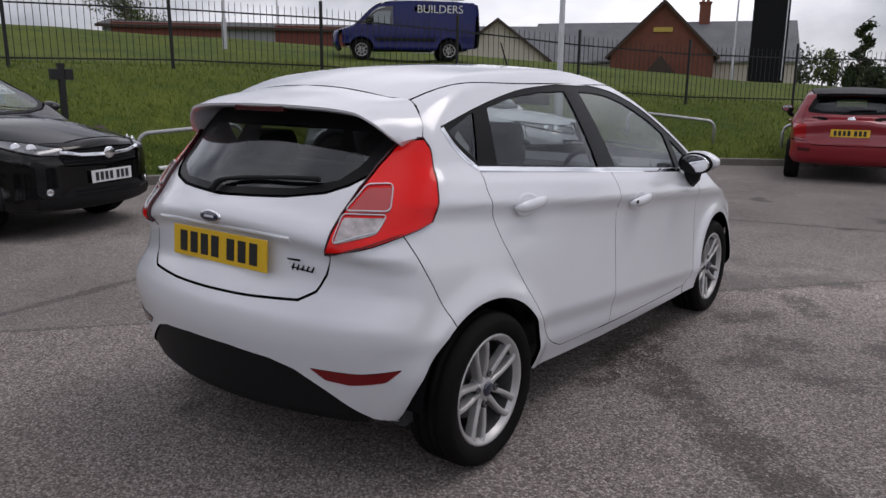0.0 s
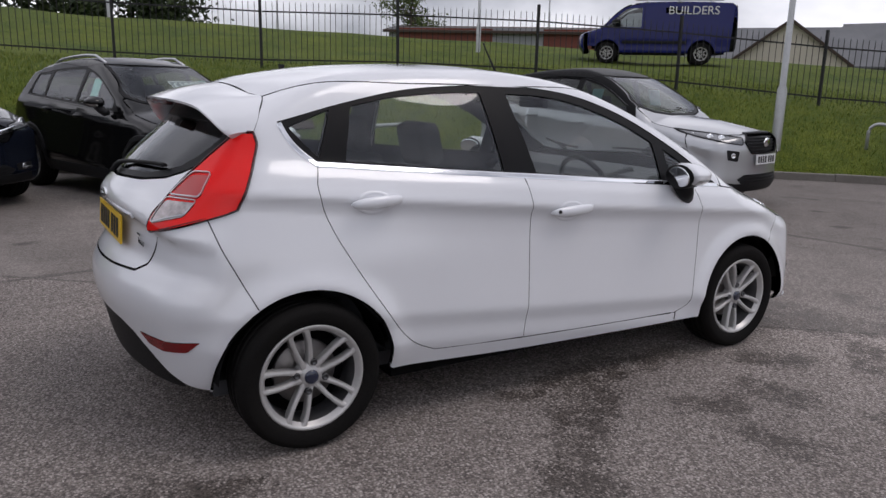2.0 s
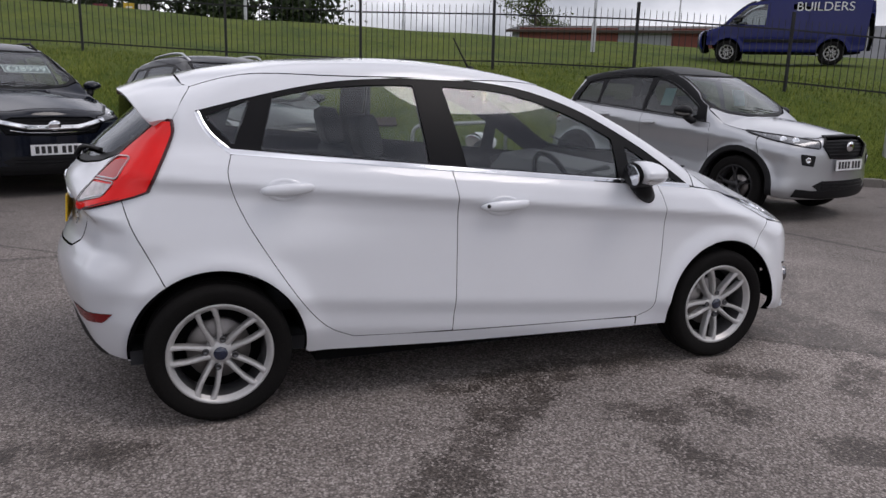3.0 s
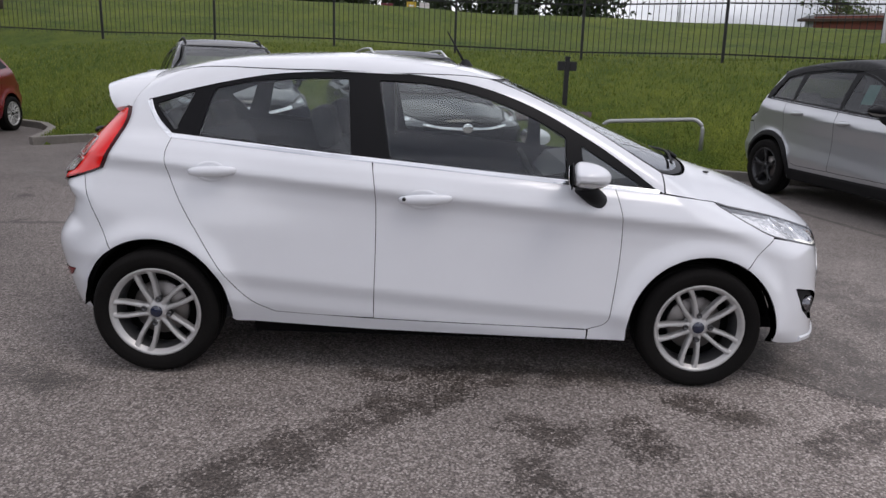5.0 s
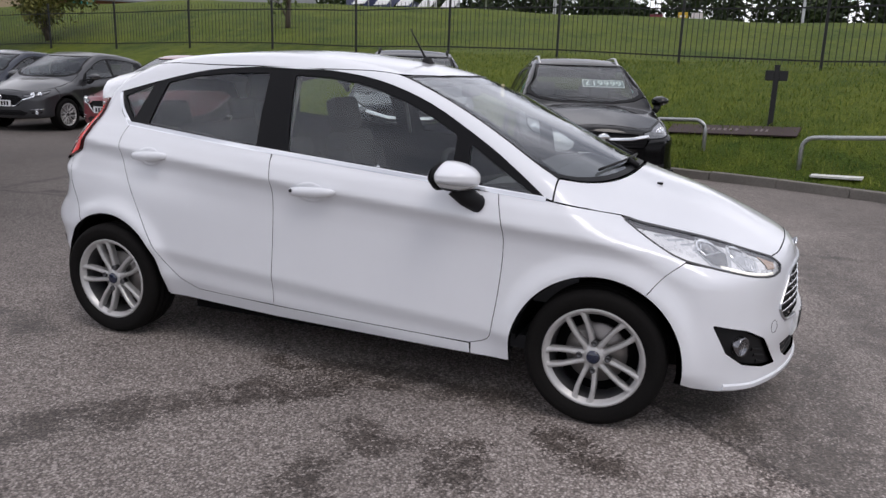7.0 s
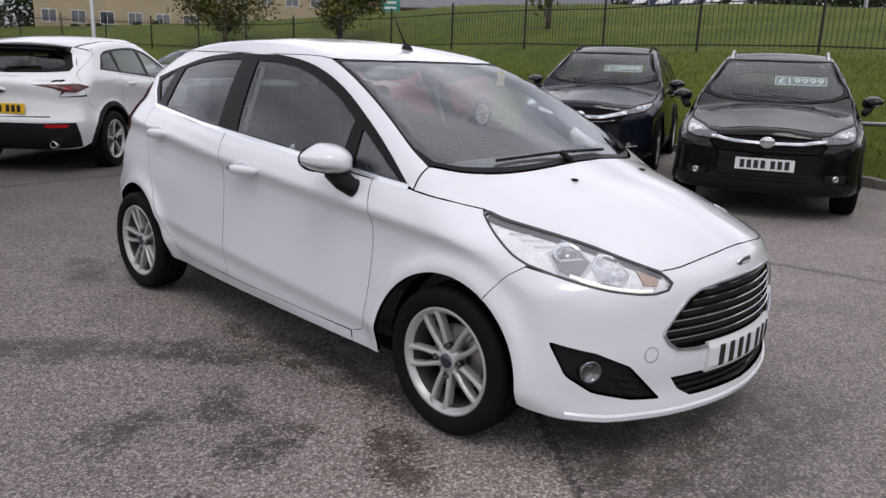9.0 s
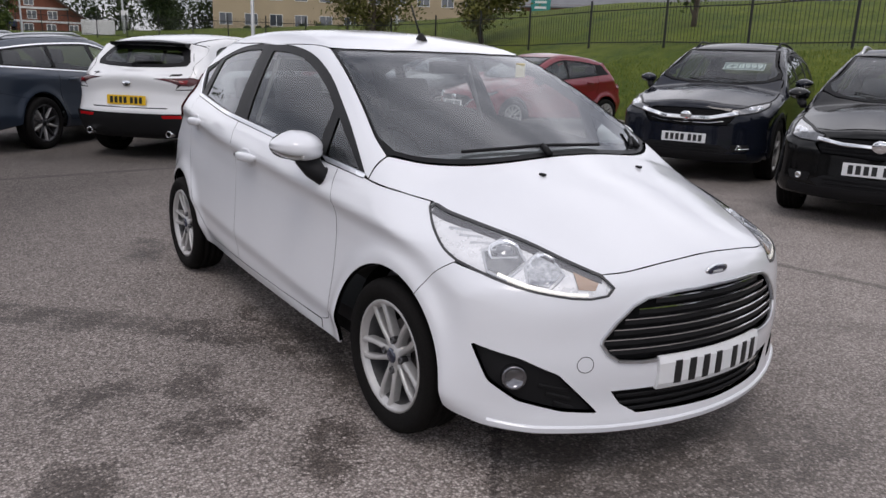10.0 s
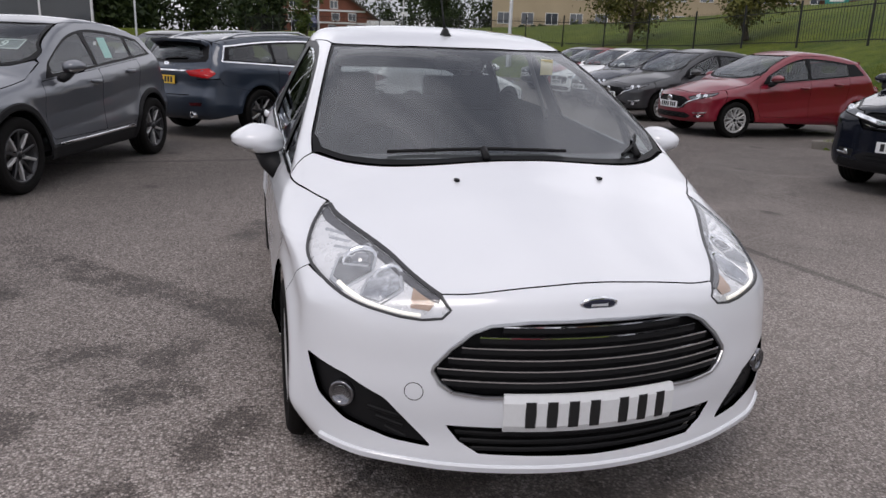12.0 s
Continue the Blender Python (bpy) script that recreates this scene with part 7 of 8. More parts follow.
    f = [(i * 4 + j, i * 4 + (j + 1) % 4, i * 4 + 4 + (j + 1) % 4, i * 4 + 4 + j) for i in range(20) for j in range(4)] + [(0, 1, 2, 3), (83, 82, 81, 80)]
    bm = bmesh.new()
    vs = [bm.verts.new(p) for p in v]
    for q in f:
        bm.faces.new([vs[i] for i in q])
    part("roof_spoiler", bm, s.get("lip", roof_c), car)
    part("underside", boxes(((0, 0, 0.27), (2 * hw - 0.36, wb - 2 * RA, 0.06)), ((0, nose - 0.5, 0.28), (1.0, 0.6, 0.06)), ((0, tail + 0.45, 0.30), (1.0, 0.5, 0.06))), SEAM, car)
    wheel_house(car, (FW, RW), RA - 0.006, hw - 0.36, hw - 0.06)
    cabin(car, B, yc - 0.45, s.get("seat_y", -0.05), s.get("seat_y", -0.05) - 0.85, hw - 0.12, 0.37, floor=0.32, top=belt(yc - 0.4) + 0.02)
    if s.get("price"):
        q = B.t3([(-0.25, yh + (yc - yh) * 0.62), (-0.25, yh + (yc - yh) * 0.3)])
        ang = math.degrees(math.atan2(q[1][2] - q[0][2], q[0][1] - q[1][1]))
        c = (Vector(q[0]) + Vector(q[1])) / 2 - Vector((0, 0.012, 0.02))
        bm = bmesh.new()
        box(bm, (0, 0, 0), (0.50, 0.16, 0.002))
        st = part("price_sticker", bm, surface("price_back", (0.10, 0.13, 0.13), 0.6), car, "price sticker inside the windscreen")
        st.matrix_basis = Matrix.Translation(c) @ pose(0, 0, 0, 180 - ang, 0, 0)
        part("sticker_border", boxes(((0, 0.085, -0.003), (0.52, 0.008, 0.003)), ((0, -0.085, -0.003), (0.52, 0.008, 0.003)), ((0.256, 0, -0.003), (0.008, 0.178, 0.003)), ((-0.256, 0, -0.003), (0.008, 0.178, 0.003))), PAPER, st)
        text_mesh(s["price"], 0.155, PAPER, st, pose(0, 0, -0.003, 180, 0, 180), "price")
    if s.get("sheet"):
        q = B.s3([(ym + (0.28 if s["sheet"] is True else -0.36), belt(ym) + 0.2)])[0]
        for k in (1, -1):
            bm = bmesh.new()
            box(bm, (0, 0, 0), (0.003, 0.16, 0.22))
            st = part("window_sheet", bm, TEAL_PAPER, car, "pale green paper sheet in the side window")
            st.matrix_basis = Matrix.Translation((k * (q[0] - 0.03), q[1], q[2])) @ pose(0, 0, 0, 0, -k * 22, 0)
    return car


def grow_in(outline):
    """A window opening a little inside its frame's outline."""
    return [tuple(p) for p in grow(np.array(outline, float), -0.006)]


def facing(x, y, heading):
    """A pose on the tarmac, facing the heading (degrees from +x)."""
    return pose(x, y, 0, 0, 0, heading - 90)


NAVY = car_paint("dark_navy_paint", (0.0032, 0.0052, 0.012), 0.0, 0.09, 0.0, 0.45)
BLACK_CAR = car_paint("black_paint", (0.002, 0.002, 0.0022), 0.0, 0.09, 0.0, 0.4)
SILVER = car_paint("silver_paint", (0.47, 0.48, 0.50), 0.7)
GREY = car_paint("grey_paint", (0.145, 0.155, 0.175), 0.6)
BLUE_GREY = car_paint("blue_grey_paint", (0.024, 0.037, 0.06), 0.4, 0.4, 0.7)
RED = car_paint("deep_red_paint", (0.17, 0.0, 0.012), 0.0, 0.32, 0.8)
MINI_RED = car_paint("bright_red_paint", (0.23, 0.001, 0.010), 0.0, 0.32, 0.8)
DARK_GREY = car_paint("dark_grey_paint", (0.050, 0.051, 0.055), 0.45, 0.3, 0.6, 0.5)
PEARL = car_paint("pearl_white_paint", (0.76, 0.77, 0.78))

SUV = dict(wb=2.61, fo=0.86, ro=0.83, w=1.77, h=1.60, hood=0.88, cowl=(0.98, 1.06), head=(0.16, 1.50), peak=(-0.35, 0), rear=(-1.52, 1.46), rwin=(-1.93, 1.10), deck=1.0, belt=(-0.06, 1.03), R=0.335,
           glass=(0.78, 0, (-1.28, 1.40), -1.42), doors=(0.86, -0.15, -1.02), panes=((0.62, -0.11), (-0.20, -0.92), (-1.0, -1.28)), tlamp=(0.86, 1.06), gate_low=0.66, rplate=0.80,
           grille=[(0, 0.80), (0.40, 0.78), (0.52, 0.72), (0.46, 0.64), (0, 0.62)], bars=((0.045, [(0, 0.735), (0.30, 0.745), (0.52, 0.775)]),), badge=0.735, plate=0.53,
           hlamp=((0.44, 0.80), (0.60, 0.85), (0.76, 0.90), (0.78, 0.83), (0.66, 0.745), (0.48, 0.735)), fog=((0.52, 0.46), (0.72, 0.47), (0.70, 0.39), (0.54, 0.38)), clad=1, chin=((0.0, 0.33), (0.4, 0.34), (0.6, 0.36)),
           tail=((0.50, 1.02), (0.72, 1.04), (0.76, 0.92), (0.52, 0.88)), spokes=5, style="fork", rim=0.69)
HATCH = dict(wb=2.57, fo=0.80, ro=0.69, w=1.695, h=1.495, hood=0.78, cowl=(1.02, 0.99), head=(0.22, 1.40), peak=(-0.25, 0), rear=(-1.35, 1.37), rwin=(-1.72, 1.04), deck=0.94, belt=(-0.09, 0.97), R=0.305,
             glass=(0.80, 0, (-1.18, 1.30), -1.36), doors=(0.86, -0.18, -1.0), panes=((0.62, -0.14), (-0.23, -1.0)), tlamp=(0.82, 0.96), gate_low=0.62, rplate=0.74,
             grille=[(0, 0.68), (0.34, 0.66), (0.44, 0.60), (0.36, 0.48), (0, 0.46)], bars=((0.022, [(0, 0.465), (0.30, 0.475), (0.44, 0.585), (0.62, 0.655)]),), badge=0.625, plate=0.52,
             hlamp=((0.42, 0.665), (0.56, 0.70), (0.72, 0.76), (0.75, 0.72), (0.66, 0.655), (0.48, 0.625)), fog=((0.56, 0.36), (0.72, 0.38), (0.72, 0.35), (0.57, 0.33)), chin=((0.55, 0.40), (0.74, 0.42)),
             tail=((0.46, 0.92), (0.66, 0.95), (0.73, 0.90), (0.52, 0.84)), spokes=10, style="fork", rim=0.70, bow=0.42)

parked_car("suv_car", "glossy black compact sport utility car parked nose out by the grass", facing(-6.52, -0.38, 20), BLACK_CAR, dict(SUV, price="£19999", rails=SATIN, sheet=True, chin=None, bars=((0.030, [(0, 0.725), (0.30, 0.733), (0.50, 0.765)]),)))
parked_car("suv_car", "dark navy large sport utility car parked nose out by the grass", facing(-7.5, -3.2, 22.5), NAVY,
           dict(SUV, wb=2.66, fo=0.93, ro=1.0, w=1.855, h=1.68, hood=0.96, cowl=(1.0, 1.13), head=(0.20, 1.57), rear=(-1.72, 1.55), rwin=(-2.12, 1.18), deck=1.06, belt=(-0.04, 1.09), R=0.355, glass=(0.80, 0, (-1.62, 1.44), -1.72),
                panes=((0.62, -0.11), (-0.20, -0.98), (-1.06, -1.58)), grille=[(0, 0.87), (0.40, 0.86), (0.55, 0.80), (0.46, 0.68), (0, 0.66)], bars=((0.045, [(0, 0.755), (0.26, 0.76), (0.40, 0.79), (0.56, 0.825)]), (0.012, [(0, 0.70), (0.28, 0.705), (0.42, 0.73)])), badge=0.775, plate=0.52,
                hlamp=((0.48, 0.86), (0.66, 0.91), (0.80, 0.95), (0.82, 0.90), (0.70, 0.83), (0.50, 0.79)), price="£28999", rails=BLACK_PLASTIC, chin=((0.58, 0.405), (0.72, 0.415)), chrome=1))
parked_car("suv_car", "silver compact sport utility car with black roof beside the grass", facing(-4.2, 5.2, 12.5), SILVER,
           dict(SUV, wb=2.52, fo=0.80, ro=0.76, w=1.765, h=1.65, hood=0.94, cowl=(0.98, 1.08), head=(0.24, 1.53), rear=(-1.42, 1.53), rwin=(-1.72, 1.12), belt=(-0.07, 1.06), glass=(0.78, 0, (-1.24, 1.43), -1.38), roof=BLACK_GLOSS, lip=BLACK_GLOSS, mirror=BLACK_GLOSS, black_top=True, dark_glass=True,
                grille=[(0, 0.92), (0.30, 0.91), (0.40, 0.82), (0.30, 0.70), (0, 0.69)], bars=((0.016, [(0, 0.925), (0.31, 0.915), (0.41, 0.82), (0.31, 0.695), (0, 0.685)], BLACK_GLOSS),), badge=0.815, plate=0.62,
                hlamp=((0.42, 0.87), (0.60, 0.91), (0.76, 0.95), (0.77, 0.88), (0.62, 0.81), (0.45, 0.79)), fog=((0.50, 0.72), (0.68, 0.74), (0.66, 0.62), (0.52, 0.60)), alloy=ALLOY_DARK, sheet=True, chin=None))
parked_car("estate_car", "dark blue-grey estate car with chrome window line and roof rails", facing(0.32, -9.25, 223.5), BLUE_GREY,
           dict(SUV, wb=2.75, fo=0.95, ro=1.08, w=1.84, h=1.48, hood=0.82, cowl=(1.05, 0.98), head=(0.22, 1.40), peak=(-0.3, 0), rear=(-2.05, 1.37), rwin=(-2.30, 1.02), deck=0.95, belt=(-0.05, 0.95), R=0.335, clad=0, chin=None, chrome=2, rails=SATIN,
                glass=(0.80, 0, (-1.92, 1.26), -2.02), panes=((0.62, -0.13), (-0.22, -1.0), (-1.08, -1.85)), doors=(0.86, -0.17, -1.02), hlamp=HATCH["hlamp"], grille=HATCH["grille"], bars=HATCH["bars"], badge=0.63, plate=0.5, fog=HATCH["fog"],
                tail=((0.42, 0.93), (0.70, 0.97), (0.80, 0.90), (0.76, 0.83), (0.50, 0.86)), tlamp=(0.82, 0.98), gate_low=0.60, rplate=0.80, pipes=True, spokes=10, style="plain", rim=0.72, alloy=ALLOY_DARK, alloy2=ALLOY, tail_bar=True))
parked_car("crossover_car", "white crossover car with black lower bodywork, seen beside an estate car", facing(-1.6, -7.72, 222.2), PEARL,
           dict(SUV, wb=2.655, fo=0.88, ro=0.86, w=1.795, h=1.54, hood=0.86, cowl=(1.0, 1.04), head=(0.2, 1.45), rear=(-1.56, 1.43), rwin=(-1.95, 1.10), deck=1.02, belt=(-0.08, 1.02), glass=(0.78, 0, (-1.30, 1.32), -1.48), clad=2, roof=PEARL, lip=BLACK_GLOSS,
                tail=((0.34, 0.985), (0.72, 1.0), (0.82, 0.965), (0.75, 0.90), (0.64, 0.905), (0.54, 0.945)), tail_mat=LENS_SMOKE, tail_inner=((0.62, 0.965), (0.70, 0.975), (0.72, 0.925), (0.65, 0.925)), tlamp=(0.86, 1.02), gate_low=0.63, rplate=0.72, pipes=True, chin=None))
parked_car("crossover_car", "mid grey crossover car with black arches and dark alloy wheels", facing(3.25, -4.85, 71.5), GREY,
           dict(SUV, wb=2.588, fo=0.83, ro=0.79, w=1.805, h=1.54, hood=0.90, cowl=(0.96, 1.05), head=(0.2, 1.45), rear=(-1.48, 1.40), rwin=(-1.86, 1.10), belt=(-0.09, 1.02), glass=(0.78, 0, (-1.22, 1.33), -1.42), sill_line=True, alloy=ALLOY_DARK, alloy2=ALLOY, spokes=10, style="plain", price="£19", sheet="rear", privacy=False))
parked_car("hatchback_car", "deep red metallic hatchback parked at the end of a row", facing(-8.45, -8.45, 1.5), RED, HATCH)
for k, (paint, what) in enumerate(((DARK_GREY, "dark grey metallic hatchback in the parked row"), (car_paint("midnight_blue_paint", (0.012, 0.018, 0.034), 0.3, 0.25, 0.6), "dark navy hatchback in the parked row"), (PEARL, "white hatchback in the parked row"), (RED, "red hatchback far along the parked row"), (DARK_GREY, "dark grey hatchback far along the parked row"))):
    parked_car("hatchback_car", what, facing(-8.55 - 0.5 * k, -11.35 - 2.6 * k, 8), paint, HATCH)
parked_car("hatchback_car", "small bright red car with a black folding roof, seen from behind", facing(-0.02, 10.95, 100.5), MINI_RED,
           dict(HATCH, wb=2.495, fo=0.73, ro=0.62, w=1.727, h=1.415, hood=0.86, cowl=(0.82, 0.98), head=(0.25, 1.34), peak=(-0.3, 0), rear=(-1.30, 1.34), rwin=(-1.52, 1.0), deck=0.92, belt=(-0.03, 0.95), roof=BLACK_PLASTIC, lip=BLACK_PLASTIC, glass=(0.60, 0, (-1.05, 1.24), -1.2), doors=(0.70, -0.35, -0.9), panes=((0.45, -0.3), (-0.40, -0.9)),
                tail=((0.58, 0.86), (0.74, 0.87), (0.75, 0.66), (0.60, 0.65)), tlamp=(0.62, 0.88), gate_low=0.55, rplate=0.74))
parked_car("hatchback_car", "dark hatchback parked beyond the estate car", facing(2.6, -14.5, 60), DARK_GREY, HATCH)


# ---- beyond the fence: buildings, van, trees, signs ----
BRICK_RED = surface("red_brick", (0.18, 0.062, 0.038), 0.85, vary=0.35, scale=1.5, fine=30)
SLATE = surface("grey_slate", (0.15, 0.155, 0.165), 0.75, vary=0.3, scale=0.8, fine=14)
RENDER_W = surface("cream_render", (0.55, 0.50, 0.42), 0.85, vary=0.12, scale=0.6)
STONE_B = surface("buff_stone", (0.40, 0.32, 0.215), 0.85, vary=0.15, scale=0.4, fine=8)
SHED_GREY = surface("shed_cladding", (0.30, 0.31, 0.32), 0.7, vary=0.12, scale=0.5)
DARK_WOOD = surface("dark_wood", (0.05, 0.03, 0.02), 0.7)
PANE = surface("far_window_glass", (0.05, 0.06, 0.075), 0.1, 0.0, coat=1.0)
WHITE_FRAME = surface("white_joinery", (0.7, 0.7, 0.7), 0.5)


def prism(pts, y0, y1):
    """A gable outline in x-z carried along y."""
    n = len(pts)
    v = [(p[0], y, p[1]) for y in (y0, y1) for p in pts]
    f = [(i, (i + 1) % n, n + (i + 1) % n, n + i) for i in range(n)] + [tuple(range(n))[::-1], tuple(range(n, 2 * n))]
    return v, f


def far_window(parent, c, w, h, face=-1):
    """A window with frame, pane and sill on a wall that faces -y."""
    fr = part("window", boxes(((c[0], c[1] + face * 0.03, c[2] + h / 2), (w, 0.06, 0.07)), ((c[0], c[1] + face * 0.03, c[2] - h / 2), (w, 0.06, 0.07)), ((c[0] - w / 2, c[1] + face * 0.03, c[2]), (0.07, 0.06, h)),
                              ((c[0] + w / 2, c[1] + face * 0.03, c[2]), (0.07, 0.06, h)), ((c[0], c[1] + face * 0.03, c[2]), (0.05, 0.05, h))), WHITE_FRAME, parent)
    part("pane", boxes(((c[0], c[1] + face * 0.012, c[2]), (w, 0.02, h))), PANE, fr)


def gable_house(name, label, x, y, turn, w, d, eave, ridge, wall, roof, base=None, porch=False, overhang=0.4, emblem=False):
    """A house whose gable faces -y: walls, pitched roof with thickness, barge boards, porch."""
    z = land1(x, y) - 0.4 if base is None else base
    h = thing(name, pose(x, y, z, 0, 0, turn), label, "house")
    v, f = prism([(-w / 2, 0), (w / 2, 0), (w / 2, eave), (0, ridge), (-w / 2, eave)], 0, d)
    mesh_part("wall", v, f, wall, h, smooth=False)
    sl = (ridge - eave) / (w / 2)
    for s in (-1, 1):
        a, b = (0, ridge + 0.12), (s * (w / 2 + overhang), eave - overhang * sl + 0.12)
        v, f = prism([a, b, (b[0], b[1] - 0.16), (0, ridge - 0.04)], -overhang, d + overhang)
        r = mesh_part("roof", v, f, roof, h, smooth=False)
        v, f = prism([(0, ridge + 0.1), (s * (w / 2 + overhang), eave - overhang * sl + 0.1), (s * (w / 2 + overhang), eave - overhang * sl - 0.15), (0, ridge - 0.18)], -overhang - 0.06, -overhang - 0.01)
        mesh_part("barge_board", v, f, DARK_WOOD, r, smooth=False)
    if porch:
        v, f = prism([(-w * 0.22, 0), (w * 0.22, 0), (0, eave * 0.9)], -1.6, 0)
        mesh_part("porch", v, f, DARK_WOOD, h, smooth=False)
    if emblem:
        part("wall_sign", boxes(((0, -0.05, eave + (ridge - eave) * 0.45), (1.4, 0.08, 0.35)), bevel=0.03), surface("gilt_sign", (0.5, 0.36, 0.06), 0.5), h, "small gilt wall sign, plain")
    return h


def long_wing(name, label, x, y, turn, w, d, eave, ridge, wall, roof, chimneys=(), windows=0):
    """A range whose long side faces -y, with its ridge along x."""
    z = land1(x, y) - 0.4
    h = thing(name, pose(x, y, z, 0, 0, turn), label, "house")
    part("wall", boxes(((0, d / 2, eave / 2), (w, d, eave))), wall, h)
    for y0, y1 in ((-0.4, d / 2), (d + 0.4, d / 2)):
        v = [(s * (w / 2 + 0.3), yy, zz) for s in (-1, 1) for yy, zz in ((y0, eave - 0.2), (y1, ridge), (y1, ridge - 0.15), (y0, eave - 0.35))]
        f = [(0, 1, 5, 4), (1, 2, 6, 5), (2, 3, 7, 6), (3, 0, 4, 7), (0, 3, 2, 1), (4, 5, 6, 7)]
        mesh_part("roof", v, f, roof, h, smooth=False)
    for s in (-1, 1):
        v = [(s * w / 2, 0, eave), (s * w / 2, d, eave), (s * w / 2, d / 2, ridge - 0.1)]
        mesh_part("gable_wall", v + [(p[0] - s * 0.2, p[1], p[2]) for p in v], [(0, 1, 2), (5, 4, 3), (0, 3, 4, 1), (1, 4, 5, 2), (2, 5, 3, 0)], wall, h, smooth=False)
    for cx in chimneys:
        c = part("chimney", boxes(((cx, d / 2, ridge + 0.5), (0.9, 0.7, 1.9)), ((cx, d / 2, ridge + 1.5), (1.05, 0.85, 0.16))), BRICK_RED, h)
        for k in (-0.2, 0.2):
            v, f = turned([(0.13, 0), (0.11, 0.45), (0.08, 0.45)], 10, "z")
            mesh_part("chimney_pot", [(p[0] + cx + k, p[1] + d / 2, p[2] + ridge + 1.55) for p in v], f, BRICK_RED, c)
    for i in range(windows):
        far_window(h, ((i + 0.5) / windows * w - w / 2, 0, eave * 0.55), 1.3, 1.4)
    return h


gable_house("pub_house", "red brick house with a steep gable and grey slate roof", -20.0, 54.0, 20, 7.6, 12, 2.2, 6.0, BRICK_RED, SLATE, porch=True, emblem=True)
long_wing("house_wing", "long grey slate roofed range beside the brick gable", -22.0, 58.5, 20, 21, 8, 2.0, 5.2, RENDER_W, SLATE, (3.5,), 4)
gable_house("pub_house", "cream rendered gable with dark barge boards and slate roof", -32.0, 49.5, 32, 8.0, 12, 1.2, 4.2, RENDER_W, SLATE)
long_wing("house_wing", "low slate roofed range with a brick chimney", -36.0, 51.0, 32, 24, 9, 1.2, 4.2, SHED_GREY, SLATE, (-5.0,), 0)
long_wing("low_shed", "long low shed with dark roof and red doors on the hill", -33.5, 27.5, 48, 19, 6, 1.75, 2.05, SHED_GREY, DARK_WOOD)


def shed_doors():
    for k, (dx, w) in enumerate(((-6.0, 6.0), (2.2, 4.2))):
        c = Vector((-33.5, 27.5, 0)) + Matrix.Rotation(radians(48), 3, "Z") @ Vector((dx, -0.08, 0))
        p = part("shed_door", boxes(((0, 0, 0.95), (w, 0.08, 1.4))), surface("rust_red_door", (0.16, 0.04, 0.025), 0.7))
        p.matrix_basis = pose(c.x, c.y, land1(-33.5, 27.5) - 0.35, 0, 0, 48)
        tagged(p, "wide rust red shed door on a low shed", "door")


shed_doors()


def tower_sign(x, y, turn, w, h, z0=0.0):
    t = thing("tower_sign", pose(x, y, land1(x, y) + z0, 0, 0, turn), "tall plain black sign tower beside the road", "sign")
    part("panel", boxes(((0, 0, h / 2), (w, 0.35, h)), bevel=0.03), surface("black_sign_panel", (0.004, 0.004, 0.005), 0.6, spec=0.2), t)
    part("edge", boxes(((w / 2 - 0.12, -0.18, h / 2), (0.05, 0.03, h - 0.3))), SATIN, t)


tower_sign(-8.8, 40.2, 12, 1.8, 8.5)
tower_sign(-1.1, -72.0, 176, 1.5, 8.0)
lamp_post(-10.2, 39.0, 9.0)


def box_building(name, label, x, y, turn, w, d, h, wall, rows, cols, band=None, base=None, glassy=False):
    """A block with real windows on its -y face, a parapet and bands."""
    z = land1(x, y) - 0.3 if base is None else base
    b = thing(name, pose(x, y, z, 0, 0, turn), label, "building")
    part("wall", boxes(((0, d / 2, h / 2), (w, d, h))), wall, b)
    part("roof_edge", boxes(((0, d / 2, h + 0.12), (w + 0.4, d + 0.4, 0.3))), WHITE_FRAME if not glassy else SATIN, b)
    for r in range(rows):
        for c in range(cols):
            cx, cz = (c + 0.5) / cols * w - w / 2, (r + 0.55) / rows * h
            if glassy:
                p = part("pane", boxes(((cx, -0.03, cz), (w / cols * 0.95, 0.06, h / rows * 0.93))), PANE, b)
            else:
                far_window(b, (cx, 0, cz), w / cols * 0.5, h / rows * 0.45)
    if band:
        for r in range(rows):
            part("band", boxes(((0, -0.04, (r + 0.98) / rows * h), (w, 0.1, 0.28))), band, b)
    return b



def brick_office():
    """A brick block under a broad gable, with pale bands and rows of windows on the face."""
    b = gable_house("office_building", "red brick building with a broad gable and pale bands", -7.3, -92.0, 173, 18.0, 12, 1.4, 7.6, BRICK_RED, SLATE, overhang=0.5)
    for z, half in ((1.75, 8.2), (3.15, 6.2), (4.6, 4.1)):
        part("band", boxes(((0, -0.04, z), (2 * half, 0.1, 0.2))), WHITE_FRAME, b)
    for z, xs in ((1.05, (-6.6, -4.4, -2.2, 0, 2.2, 4.4, 6.6)), (2.45, (-4.6, -2.6, 0, 2.6, 4.6)), (3.85, (-2.4, 0, 2.4))):
        for x in xs:
            far_window(b, (x, 0, z), 0.9, 0.85)


